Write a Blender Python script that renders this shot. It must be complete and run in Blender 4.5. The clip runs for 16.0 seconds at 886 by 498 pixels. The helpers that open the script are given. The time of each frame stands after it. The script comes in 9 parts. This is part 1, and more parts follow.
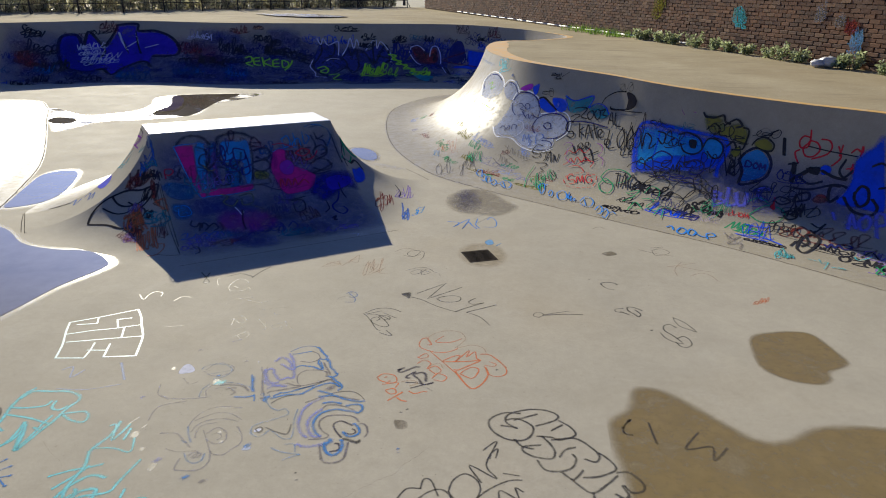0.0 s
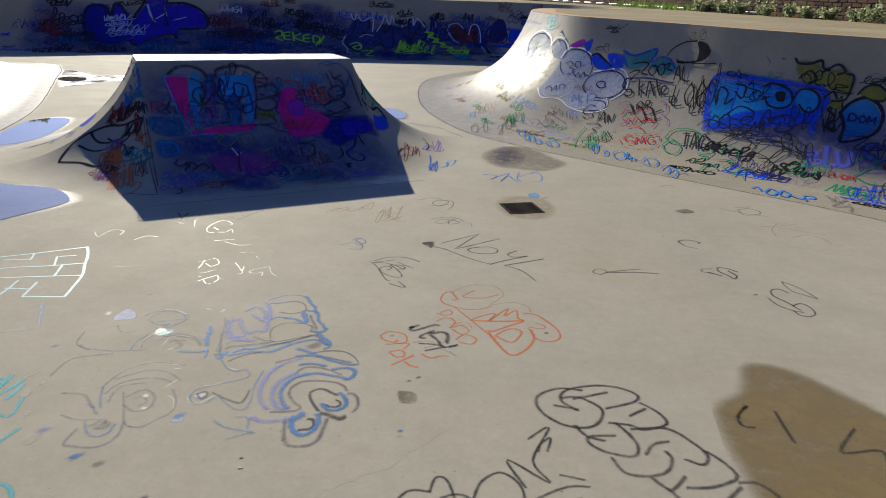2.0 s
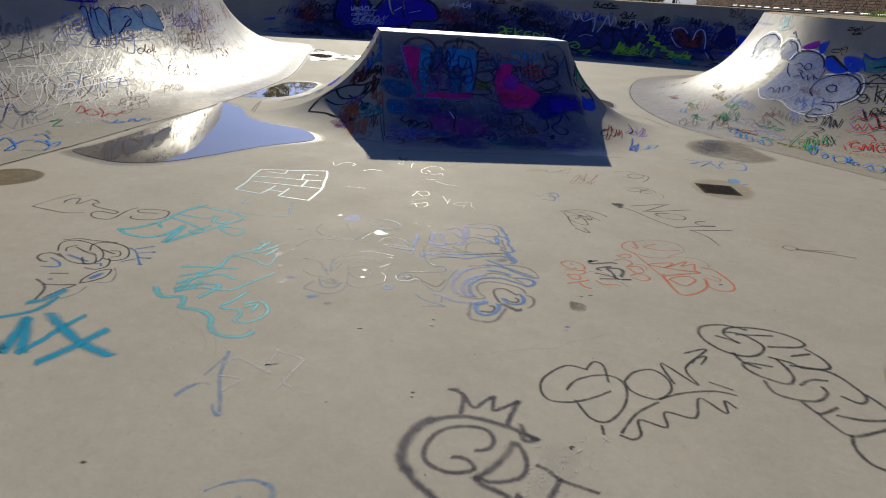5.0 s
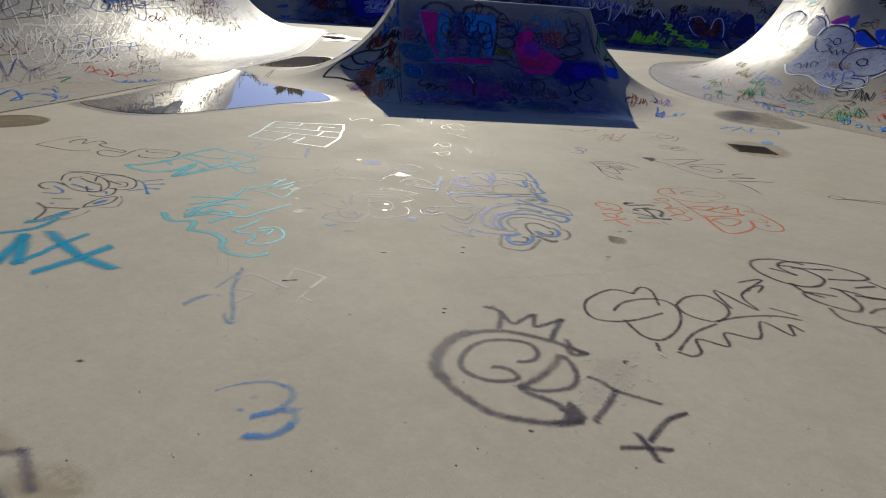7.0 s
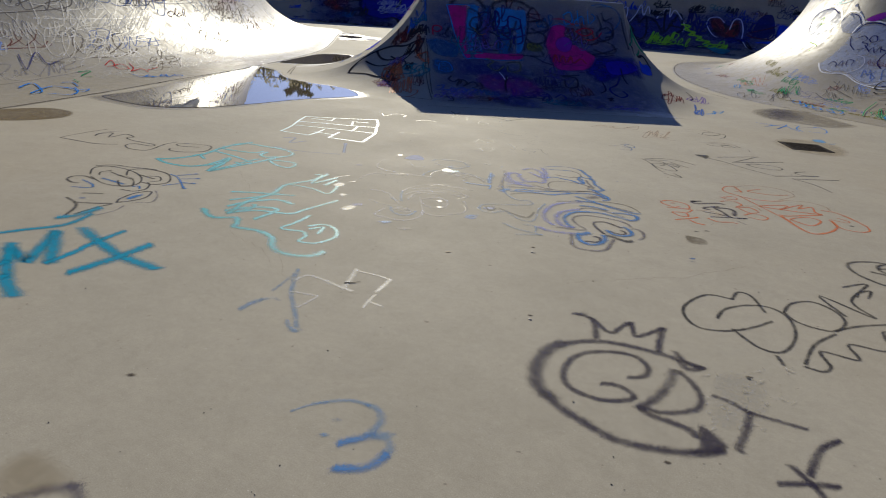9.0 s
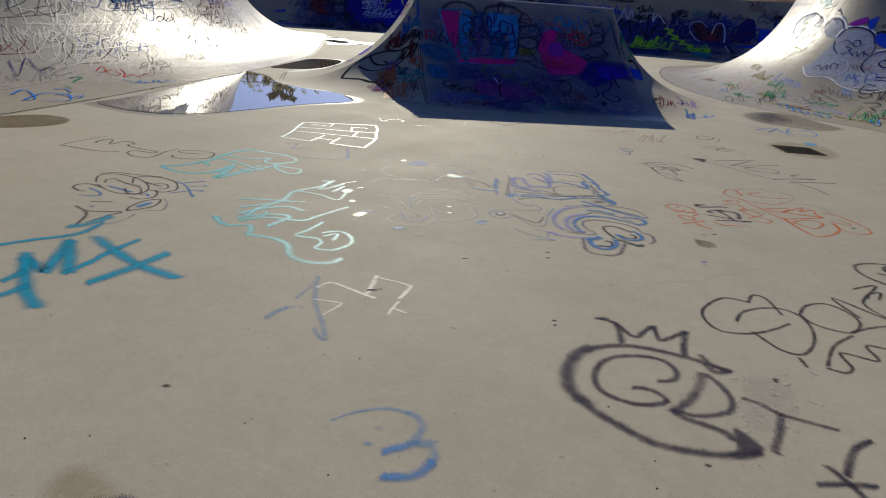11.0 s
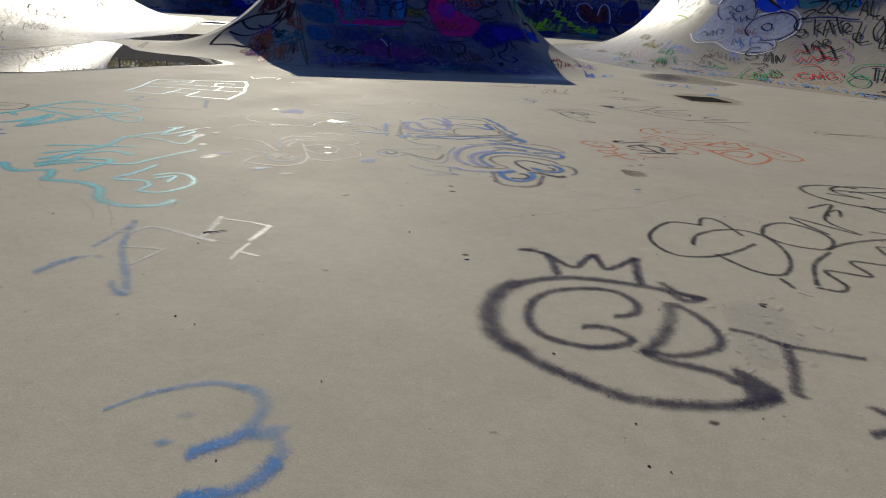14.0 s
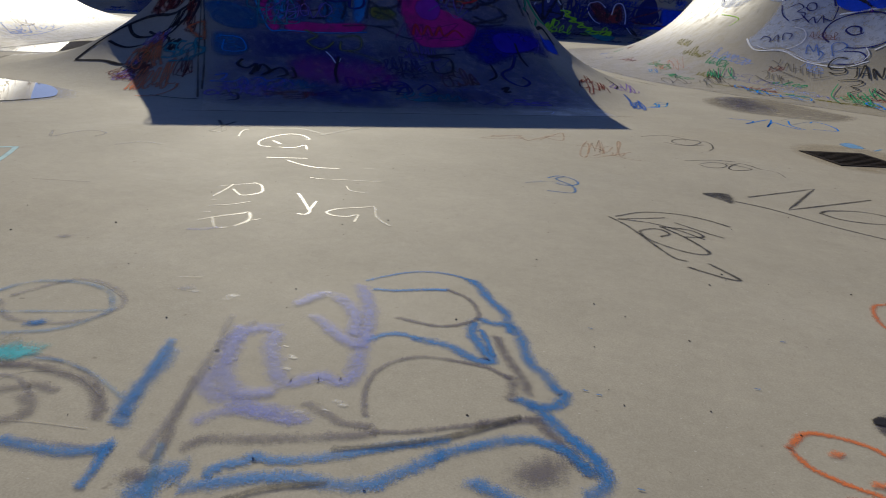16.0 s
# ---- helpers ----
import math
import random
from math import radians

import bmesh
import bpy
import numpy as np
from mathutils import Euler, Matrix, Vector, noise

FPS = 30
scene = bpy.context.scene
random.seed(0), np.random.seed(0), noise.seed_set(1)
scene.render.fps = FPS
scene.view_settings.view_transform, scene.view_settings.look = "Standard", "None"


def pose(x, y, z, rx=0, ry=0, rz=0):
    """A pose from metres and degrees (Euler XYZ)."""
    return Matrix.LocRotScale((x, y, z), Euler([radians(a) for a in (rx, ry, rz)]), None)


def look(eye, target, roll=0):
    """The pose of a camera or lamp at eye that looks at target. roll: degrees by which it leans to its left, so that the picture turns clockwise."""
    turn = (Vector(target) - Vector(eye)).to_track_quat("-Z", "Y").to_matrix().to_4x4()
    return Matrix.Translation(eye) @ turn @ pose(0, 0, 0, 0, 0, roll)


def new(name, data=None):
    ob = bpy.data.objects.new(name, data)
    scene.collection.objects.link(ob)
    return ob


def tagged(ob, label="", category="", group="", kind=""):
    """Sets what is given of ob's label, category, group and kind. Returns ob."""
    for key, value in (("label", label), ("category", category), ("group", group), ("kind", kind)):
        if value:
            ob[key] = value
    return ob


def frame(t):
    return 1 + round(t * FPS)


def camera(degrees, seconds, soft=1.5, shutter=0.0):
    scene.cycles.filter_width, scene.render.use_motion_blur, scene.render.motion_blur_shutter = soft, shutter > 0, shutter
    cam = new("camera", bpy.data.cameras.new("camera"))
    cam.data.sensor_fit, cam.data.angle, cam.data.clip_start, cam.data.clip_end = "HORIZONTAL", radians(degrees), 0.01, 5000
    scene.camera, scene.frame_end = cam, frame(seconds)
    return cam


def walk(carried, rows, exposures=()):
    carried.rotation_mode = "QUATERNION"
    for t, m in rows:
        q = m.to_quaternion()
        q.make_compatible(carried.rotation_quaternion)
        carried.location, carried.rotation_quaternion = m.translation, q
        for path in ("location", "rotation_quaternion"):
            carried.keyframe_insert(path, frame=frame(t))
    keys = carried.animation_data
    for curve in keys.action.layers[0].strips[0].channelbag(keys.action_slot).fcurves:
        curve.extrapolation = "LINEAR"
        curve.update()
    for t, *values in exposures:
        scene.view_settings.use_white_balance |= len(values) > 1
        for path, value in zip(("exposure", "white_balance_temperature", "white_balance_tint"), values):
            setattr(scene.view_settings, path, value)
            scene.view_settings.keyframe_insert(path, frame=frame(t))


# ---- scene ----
cam = camera(67.0, 16.0, soft=1.0)
PATH = [
    (0, (0.435, 0.058, 2.936), (0.211, 1.914, 2.226), 0.89),
    (0.5, (0.515, 0.836, 2.791), (0.211, 2.686, 2.093), 0.93),
    (1, (0.477, 1.246, 2.414), (0.168, 3.094, 1.715), 1.18),
    (1.5, (0.387, 1.296, 2.105), (0.068, 3.144, 1.410), 1.37),
    (2, (0.307, 1.291, 1.866), (-0.016, 3.138, 1.171), 1.73),
    (2.5, (0.339, 1.145, 1.794), (0.009, 2.993, 1.104), 1.70),
    (3, (0.419, 0.850, 1.772), (0.086, 2.697, 1.081), 1.89),
    (3.5, (0.432, 0.740, 1.740), (-0.210, 2.502, 1.045), 2.75),
    (4, (0.429, 0.772, 1.748), (-0.359, 2.472, 1.047), 3.28),
    (4.2, (0.433, 0.806, 1.757), (-0.386, 2.492, 1.058), 3.30),
    (6.3, (0.673, 0.465, 1.136), (-0.193, 2.124, 0.430), 4.10),
    (6.5, (0.623, 0.524, 1.124), (-0.246, 2.181, 0.417), 4.15),
    (7, (0.402, 0.762, 1.116), (-0.473, 2.418, 0.416), 4.16),
    (7.5, (0.271, 0.804, 1.051), (-0.609, 2.461, 0.358), 4.19),
    (8, (0.244, 0.749, 0.942), (-0.640, 2.403, 0.247), 4.26),
    (8.5, (0.180, 0.791, 0.954), (-0.706, 2.443, 0.257), 4.30),
    (8.7, (0.114, 0.862, 0.978), (-0.776, 2.513, 0.283), 4.20),
    (10.8, (-0.076, 0.799, 0.995), (-0.981, 2.446, 0.310), 4.53),
    (11, (-0.076, 0.788, 0.987), (-0.928, 2.466, 0.308), 4.21),
    (11.5, (-0.103, 0.767, 0.980), (-0.761, 2.535, 0.313), 3.47),
    (12, (-0.114, 0.803, 0.964), (-0.724, 2.588, 0.300), 3.38),
    (12.5, (-0.137, 0.853, 0.784), (-0.732, 2.642, 0.117), 3.47),
    (13, (-0.117, 0.870, 0.700), (-0.714, 2.658, 0.031), 3.53),
    (13.5, (-0.157, 1.039, 0.676), (-0.752, 2.828, 0.006), 3.61),
    (14, (-0.223, 1.300, 0.579), (-0.812, 3.090, -0.090), 3.70),
    (14.5, (-0.205, 1.442, 0.498), (-0.801, 3.231, -0.168), 3.85),
    (15, (-0.276, 1.793, 0.484), (-0.870, 3.583, -0.184), 3.84),
    (15.5, (-0.512, 2.597, 0.495), (-1.107, 4.386, -0.173), 3.71),
    (16, (-0.888, 3.732, 0.584), (-1.483, 5.521, -0.086), 3.59),
]
walk(cam, [(t, look(eye, target, roll)) for t, eye, target, roll in PATH],
     exposures=[(0, 0.55), (2, 0.48), (4, 0.28), (6.5, 0.18), (8.5, 0.10), (12.5, 0.04), (16, 0.06)])


# ---- world, sun, exposure ----
SUN_AZ, SUN_EL = radians(-32.0), radians(23.0)      # clockwise from +y
world = bpy.data.worlds.new("world")
scene.world = world
world.use_nodes = True
wn = world.node_tree.nodes
sky = wn.new("ShaderNodeTexSky")
sky.sky_type, sky.sun_disc = "NISHITA", False
sky.sun_elevation, sky.sun_rotation = SUN_EL, SUN_AZ
sky.ozone_density, sky.dust_density, sky.air_density = 6.0, 1.6, 1.0
wn["Background"].inputs["Strength"].default_value = 0.045
deep = wn.new("ShaderNodeMix")                       # a deeper, more violet blue
deep.data_type, deep.blend_type = "RGBA", "MULTIPLY"
deep.inputs[0].default_value, deep.inputs[7].default_value = 1.0, (0.77, 0.955, 1.60, 1)
world.node_tree.links.new(sky.outputs[0], deep.inputs[6])
world.node_tree.links.new(deep.outputs[2], wn["Background"].inputs["Color"])
sun_way = Vector((math.sin(SUN_AZ) * math.cos(SUN_EL), math.cos(SUN_AZ) * math.cos(SUN_EL), math.sin(SUN_EL)))
sun = new("sun", bpy.data.lights.new("sun", "SUN"))
sun.data.energy, sun.data.angle, sun.data.color = 5.0, radians(0.5), (1.0, 0.937, 0.765)
sun.matrix_world = look(sun_way * 60, (0, 0, 0))


# ---- materials ----
class Mat:
    """A node material on a Principled shader, with short ways to add textures."""

    def __init__(self, name, rough=0.6, metal=0.0):
        self.m = bpy.data.materials.new(name)
        self.m.use_nodes = True
        self.t = self.m.node_tree
        self.bsdf = self.t.nodes["Principled BSDF"]
        self.bsdf.inputs["Roughness"].default_value = rough
        self.bsdf.inputs["Metallic"].default_value = metal
        self.co = self.t.nodes.new("ShaderNodeNewGeometry").outputs["Position"]

    def link(self, a, b):
        self.t.links.new(a, b)

    def noise(self, scale, detail=4.0, rough=0.6, stretch=None):
        n = self.t.nodes.new("ShaderNodeTexNoise")
        n.inputs["Scale"].default_value, n.inputs["Detail"].default_value = scale, detail
        n.inputs["Roughness"].default_value = rough
        co = self.co
        if stretch:
            v = self.t.nodes.new("ShaderNodeVectorMath")
            v.operation = "MULTIPLY"
            v.inputs[1].default_value = stretch
            self.link(co, v.inputs[0])
            co = v.outputs[0]
        self.link(co, n.inputs["Vector"])
        return n.outputs["Fac"]

    def ramp(self, fac, *stops):
        r = self.t.nodes.new("ShaderNodeValToRGB")
        while len(r.color_ramp.elements) < len(stops):
            r.color_ramp.elements.new(0.5)
        for e, (p, c) in zip(r.color_ramp.elements, stops):
            c = (c, c, c) if isinstance(c, (int, float)) else c
            e.position, e.color = p, (*c, 1)
        self.link(fac, r.inputs[0])
        return r.outputs[0]

    def mix(self, fac, a, b, mode="MIX"):
        m = self.t.nodes.new("ShaderNodeMix")
        m.data_type, m.blend_type = "RGBA", mode
        for socket, v in ((m.inputs[0], fac), (m.inputs[6], a), (m.inputs[7], b)):
            if isinstance(v, bpy.types.NodeSocket):
                self.link(v, socket)
            elif isinstance(v, tuple):
                socket.default_value = (*v, 1)
            else:
                socket.default_value = v
        return m.outputs[2]

    def math(self, op, a, b=0.0):
        m = self.t.nodes.new("ShaderNodeMath")
        m.operation = op
        for socket, v in zip(m.inputs, (a, b)):
            if isinstance(v, bpy.types.NodeSocket):
                self.link(v, socket)
            else:
                socket.default_value = v
        return m.outputs[0]

    def bump(self, height, strength, distance=0.01):
        b = self.t.nodes.new("ShaderNodeBump")
        b.inputs["Strength"].default_value, b.inputs["Distance"].default_value = strength, distance
        self.link(height, b.inputs["Height"])
        self.link(b.outputs[0], self.bsdf.inputs["Normal"])

    def color(self, c):
        if isinstance(c, bpy.types.NodeSocket):
            self.link(c, self.bsdf.inputs["Base Color"])
        else:
            self.bsdf.inputs["Base Color"].default_value = (*c, 1)

    def set(self, name, v):
        if isinstance(v, bpy.types.NodeSocket):
            self.link(v, self.bsdf.inputs[name])
        else:
            self.bsdf.inputs[name].default_value = v


def concrete(name, light, dark, gloss=0.62, stain=(0.30, 0.26, 0.19), speckle=0.5, shine=0.5):
    """Smooth trowelled concrete: faint mottling, water stains, fine sandy grain and dark specks."""
    k = Mat(name)
    broad = k.ramp(k.noise(0.5, 6, 0.7), (0.25, dark), (0.75, light))
    blot = k.ramp(k.noise(2.3, 7, 0.74), (0.3, 0.93), (0.7, 1.05))
    c = k.mix(1.0, broad, blot, "MULTIPLY")
    c = k.mix(k.math("MULTIPLY", k.ramp(k.noise(0.23, 3), (0.52, 0.0), (0.7, 1.0)), 0.4), c, stain)
    c = k.mix(1.0, c, k.ramp(k.noise(13, 8, 0.78), (0.3, 0.93), (0.7, 1.06)), "MULTIPLY")
    c = k.mix(k.math("MULTIPLY", k.ramp(k.noise(1.3, 8, 0.8), (0.54, 0.0), (0.74, 1.0)), 0.16), c, (0.52, 0.50, 0.44))
    grain = k.noise(260, 4, 0.75)
    c = k.mix(1.0, c, k.ramp(grain, (0.3, 0.84), (0.7, 1.14)), "MULTIPLY")
    c = k.mix(1.0, c, k.ramp(k.noise(48, 5, 0.8), (0.3, 0.93), (0.7, 1.06)), "MULTIPLY")
    pale = k.ramp(k.noise(150, 2, 0.5), (0.70, 0.0), (0.74, 1.0))
    c = k.mix(k.math("MULTIPLY", pale, speckle), c, (0.62, 0.59, 0.52))
    for scale, share in ((34, 0.23), (95, 0.22)):
        specks = k.ramp(k.noise(scale, 2, 0.5), (share, 1.0), (share + 0.04, 0.0))
        c = k.mix(k.math("MULTIPLY", specks, speckle), c, (0.11, 0.09, 0.07))
    if name.startswith("deck"):      # smeared tyre marks and run-off stains
        c = k.mix(k.math("MULTIPLY", k.ramp(k.noise(1.0, 6, 0.7, (0.55, 2.6, 1.0)), (0.54, 0.0), (0.70, 1.0)), 0.55), c, (0.20, 0.165, 0.11))
    k.color(c)
    k.set("Specular IOR Level", shine)
    if name.startswith("bank"):      # polished streaks running down the slope
        streak = k.noise(7.0, 8, 0.82, (1.0, 1.0, 0.3))
        k.set("Roughness", k.ramp(streak, (0.34, gloss - 0.1), (0.66, gloss + 0.22)))
        k.set("Specular IOR Level", k.ramp(streak, (0.40, 1.7 * shine), (0.56, 0.35 * shine)))
    else:
        k.set("Roughness", k.ramp(k.noise(1.7, 5), (0.3, gloss - 0.03), (0.7, gloss + 0.06)))
    k.bump(k.math("ADD", grain, k.math("MULTIPLY", k.noise(7, 4), 2.0)), 0.03, 0.004)
    return k.m


FLOOR = concrete("floor_concrete", (0.430, 0.390, 0.301), (0.352, 0.318, 0.243), gloss=0.78, stain=(0.385, 0.315, 0.205), shine=0.068)
BANK = concrete("bank_concrete", (0.41, 0.366, 0.272), (0.32, 0.285, 0.212), gloss=0.33, stain=(0.31, 0.27, 0.195), shine=0.07)
DECK = concrete("deck_concrete", (0.46, 0.39, 0.25), (0.32, 0.265, 0.165), gloss=0.88, stain=(0.25, 0.19, 0.105), speckle=0.8, shine=0.02)
TOP = concrete("glossy_pale_top", (0.66, 0.67, 0.69), (0.54, 0.55, 0.58), gloss=0.42, stain=(0.5, 0.46, 0.42), shine=0.5)


# ---- plan ----
def deck_z(y):
    """Height of the flat deck round the bowl: it rises a little away from the entrance."""
    return 1.42 + 0.0175 * min(max(y, -5.0), 42.0)


# the bowl's outline: lip x, y and the toe x, y below it, clockwise from the entrance side
OUTLINE = [
    (10.5, 3.0, 8.0, 2.0), (7.9, 6.7, 6.2, 5.0), (6.1, 8.5, 4.9, 6.7), (5.0, 9.41, 4.2, 7.4),
    (4.1, 10.03, 3.05, 8.35), (2.81, 11.25, 1.8, 9.15), (1.87, 12.57, 0.65, 9.9), (1.02, 13.55, -0.25, 10.53),
    (0.08, 14.75, -1.3, 11.53), (-0.54, 16.45, -2.32, 13.6), (-0.65, 17.9, -3.0, 16.3), (-0.42, 19.37, -3.15, 18.5),
    (0.67, 20.22, -2.5, 20.7), (1.53, 21.51, -1.5, 21.7), (0.88, 23.37, -1.2, 22.5), (-0.28, 25.17, -1.8, 23.0),
    (-2.47, 26.7, -3.2, 23.6), (-6.67, 25.96, -5.8, 22.9), (-10.65, 24.9, -9.5, 21.8), (-15.06, 24.86, -13.3, 21.4),
    (-18.0, 22.2, -16.5, 20.0),
]
NOSE = [
    (-23.0, 20.6, -22.0, 18.4), (-28.0, 18.5, -26.0, 17.2), (-28.5, 13.0, -26.0, 15.5), (-22.5, 12.4, -20.5, 15.4),
    (-18.0, 13.6, -16.0, 17.0), (-15.4, 14.6, -13.5, 17.6), (-13.9, 14.3, -12.2, 16.6), (-12.5, 13.2, -10.9, 14.8),
    (-10.9, 11.2, -8.4, 11.26), (-10.1, 10.1, -7.35, 9.3), (-9.7, 9.2, -6.5, 7.3), (-9.1, 7.5, -6.0, 5.8),
    (-8.6, 5.5, -5.5, 4.35), (-8.0, 3.0, -5.1, 2.6), (-7.6, -1.0, -4.8, -1.5), (-6.5, -6.0, -4.2, -4.5),
    (-1.0, -9.0, -1.0, -6.5), (5.0, -8.0, 4.0, -5.5), (9.5, -3.5, 7.2, -2.5),
]


def closed_curve(points, per):
    """A smooth closed curve through the points, with that many steps between each two."""
    p = np.array(points, float)
    out = []
    for i in range(len(p)):
        a, b, c, d = p[i - 1], p[i], p[(i + 1) % len(p)], p[(i + 2) % len(p)]
        for j in range(per):
            s = j / per
            out.append(0.5 * (2 * b + (c - a) * s + (2 * a - 5 * b + 4 * c - d) * s * s + (3 * b - a - 3 * c + d) * s ** 3))
    return np.array(out)


PER = 12
RING = closed_curve(OUTLINE + NOSE, PER)             # lip x, y, toe x, y


def arc(s, run, high):
    """Height of a concave ramp at the share s of its run: level at the toe."""
    r = (run * run + high * high) / (2 * high) if run > high else run
    if run > high:
        return r - math.sqrt(max(r * r - (s * run) ** 2, 0))
    return high * (1 - math.sqrt(max(1 - s * s, 0)))


def flat_share(k):
    """Share of the bank's run next to the toe that is still level: more under the steep nose."""
    k = k % len(RING)
    up = min(max((k - 2) / 20, 0.0), 1.0) * min(max((150 - k) / 20, 0.0), 1.0)
    return 0.12 + float(np.interp(k, [0, 82, 100, 112], [0.24, 0.19, 0.06, 0.0])) * up * up * (3 - 2 * up)


def bank_point(k, s):
    """Place on the bank at the outline's step k (0 to its length, may be between two) and the share s from toe (0) to lip (1)."""
    n = len(RING)
    i = int(math.floor(k))
    f = k - i
    lx, ly, tx, ty = RING[i % n] * (1 - f) + RING[(i + 1) % n] * f
    run = math.hypot(lx - tx, ly - ty)
    flat = flat_share(k)
    rise = max(0.0, (s - flat) / (1 - flat))
    return Vector((tx + (lx - tx) * s, ty + (ly - ty) * s, arc(rise, run * (1 - flat), deck_z(ly))))


# the funbox: its own axes (u along its long side, n towards the entrance), sizes in metres
FUN_AT, FUN_U, FUN_N = Vector((-4.60, 8.49, 0)), Vector((0.804, 0.594, 0)), Vector((0.594, -0.804, 0))
FUN_LONG, FUN_DEEP, FUN_HIGH, FUN_SIDE, FUN_FRONT = 2.57, 0.79, 1.12, 1.68, 2.15


def fun_place(u, n, z):
    return FUN_AT + FUN_U * u + FUN_N * n + Vector((0, 0, z))


def fun_face(a, s):
    """Front ramp: a metres along the top edge, s from toe to top."""
    return fun_place(a, FUN_FRONT * (1 - s), arc(s, FUN_FRONT, FUN_HIGH))


def fun_corner(f, s, right=False):
    """Corner panel between side (f = 0) and front (f = 1)."""
    p = 1.25
    c, d = (1 - f), f
    q = (c ** p + d ** p) ** (1 / p)
    c, d = c / q, d / q
    run = FUN_SIDE * c * c + FUN_FRONT * d * d
    u = -FUN_SIDE * c * (1 - s)
    return fun_place(FUN_LONG - u if right else u, FUN_FRONT * d * (1 - s), arc(s, run, FUN_HIGH))


def fun_side(b, s):
    """Side ramp: b from the entrance side backwards, s from toe to top."""
    return fun_place(-FUN_SIDE * (1 - s), -FUN_DEEP * b, arc(s, FUN_SIDE, FUN_HIGH))


# ---- building helpers ----
def mesh_object(name, bm, material, parent=None, label="", smooth=True):
    me = bpy.data.meshes.new(name)
    bm.to_mesh(me)
    bm.free()
    if smooth:
        me.polygons.foreach_set("use_smooth", [True] * len(me.polygons))
    me.materials.append(material)
    ob = new(name, me)
    ob.parent = parent
    if label:
        ob["label"] = label
    return ob


def part(name, bm, material, parent, label="", smooth=False):
    return mesh_object(name, bm, material, parent, label, smooth)


def grid_mesh(fn, rows, cols, closed=False):
    """A bmesh of quads over fn(i, j), i of rows, j of cols."""
    bm = bmesh.new()
    v = [[bm.verts.new(fn(i, j)) for j in range(cols)] for i in range(rows)]
    for i in range(rows - 1):
        for j in range(cols if closed else cols - 1):
            q = (v[i][j], v[i][(j + 1) % cols], v[i + 1][(j + 1) % cols], v[i + 1][j])
            bm.faces.new(q)
    return bm


def box(bm, lo, hi, m=Matrix(), bevel=0.0):
    made = bmesh.ops.create_cube(bm, size=1.0)["verts"]
    c = [(a + b) / 2 for a, b in zip(lo, hi)]
    d = [b - a for a, b in zip(lo, hi)]
    for v in made:
        v.co = m @ Vector([c[i] + v.co[i] * d[i] for i in range(3)])
    if bevel:
        edges = {e for v in made for e in v.link_edges}
        bmesh.ops.bevel(bm, geom=list(edges), offset=bevel, segments=2, affect="EDGES", profile=0.6)
    return bm


def fill_loops(loops, zs):
    """A flat sheet between closed loops of x, y; zs gives the height from x, y."""
    bm = bmesh.new()
    edges = []
    for loop in loops:
        vs = [bm.verts.new((x, y, 0)) for x, y in loop]
        edges += [bm.edges.new((vs[i], vs[(i + 1) % len(vs)])) for i in range(len(vs))]
    bmesh.ops.triangle_fill(bm, use_beauty=True, use_dissolve=False, edges=edges, normal=(0, 0, 1))
    for v in bm.verts:
        v.co.z = zs(v.co.x, v.co.y)
    bmesh.ops.recalc_face_normals(bm, faces=bm.faces[:])
    if bm.faces and sum(f.normal.z for f in bm.faces) < 0:
        bmesh.ops.reverse_faces(bm, faces=bm.faces[:])
    return bm


# ---- the large structure ----
floor = mesh_object("floor", fill_loops([RING[:, 2:]], lambda x, y: 0.0), FLOOR, smooth=False)
tagged(floor, "smooth tan concrete bowl floor covered with spray tags", "floor", kind="structure")

STEPS = 56
bank = mesh_object("bank_wall", grid_mesh(lambda i, j: bank_point(j, i / STEPS), STEPS + 1, len(RING), closed=True), BANK)
tagged(bank, "curved concrete bowl banks covered in graffiti", "ramp", kind="structure")

deck_edge = [(-31, -15), (24, -15), (24, 8), (24, 30), (24, 45), (0, 45), (-31, 45), (-31, 15)]
deck = mesh_object("deck", fill_loops([RING[:, :2], deck_edge], lambda x, y: deck_z(y)), DECK, smooth=False)
tagged(deck, "sunlit weathered concrete deck round the bowl", "ground", kind="structure")

far_ring = [(1500 * math.cos(a), 1500 * math.sin(a)) for a in np.linspace(0, 2 * math.pi, 48, endpoint=False)]
GROUND = concrete("ground_earth", (0.34, 0.29, 0.19), (0.22, 0.20, 0.12), gloss=0.9, stain=(0.07, 0.09, 0.04))
ground = mesh_object("ground", fill_loops([far_ring, deck_edge], lambda x, y: deck_z(y)), GROUND, smooth=False)
tagged(ground, "rough earth and grass beyond the skatepark", "ground", kind="structure")

# ---- funbox ----
funbox = new("funbox")
funbox.location = FUN_AT
tagged(funbox, "concrete pyramid funbox ramp painted with pink and blue graffiti", "ramp")
M_FUN = Matrix.Translation(-FUN_AT)


def fun_part(name, fn, rows, cols, label="", material=None):
    ob = part(name, grid_mesh(lambda i, j: M_FUN @ fn(i / (rows - 1), j / (cols - 1)), rows, cols), material or BANK, funbox, label, True)
    return ob


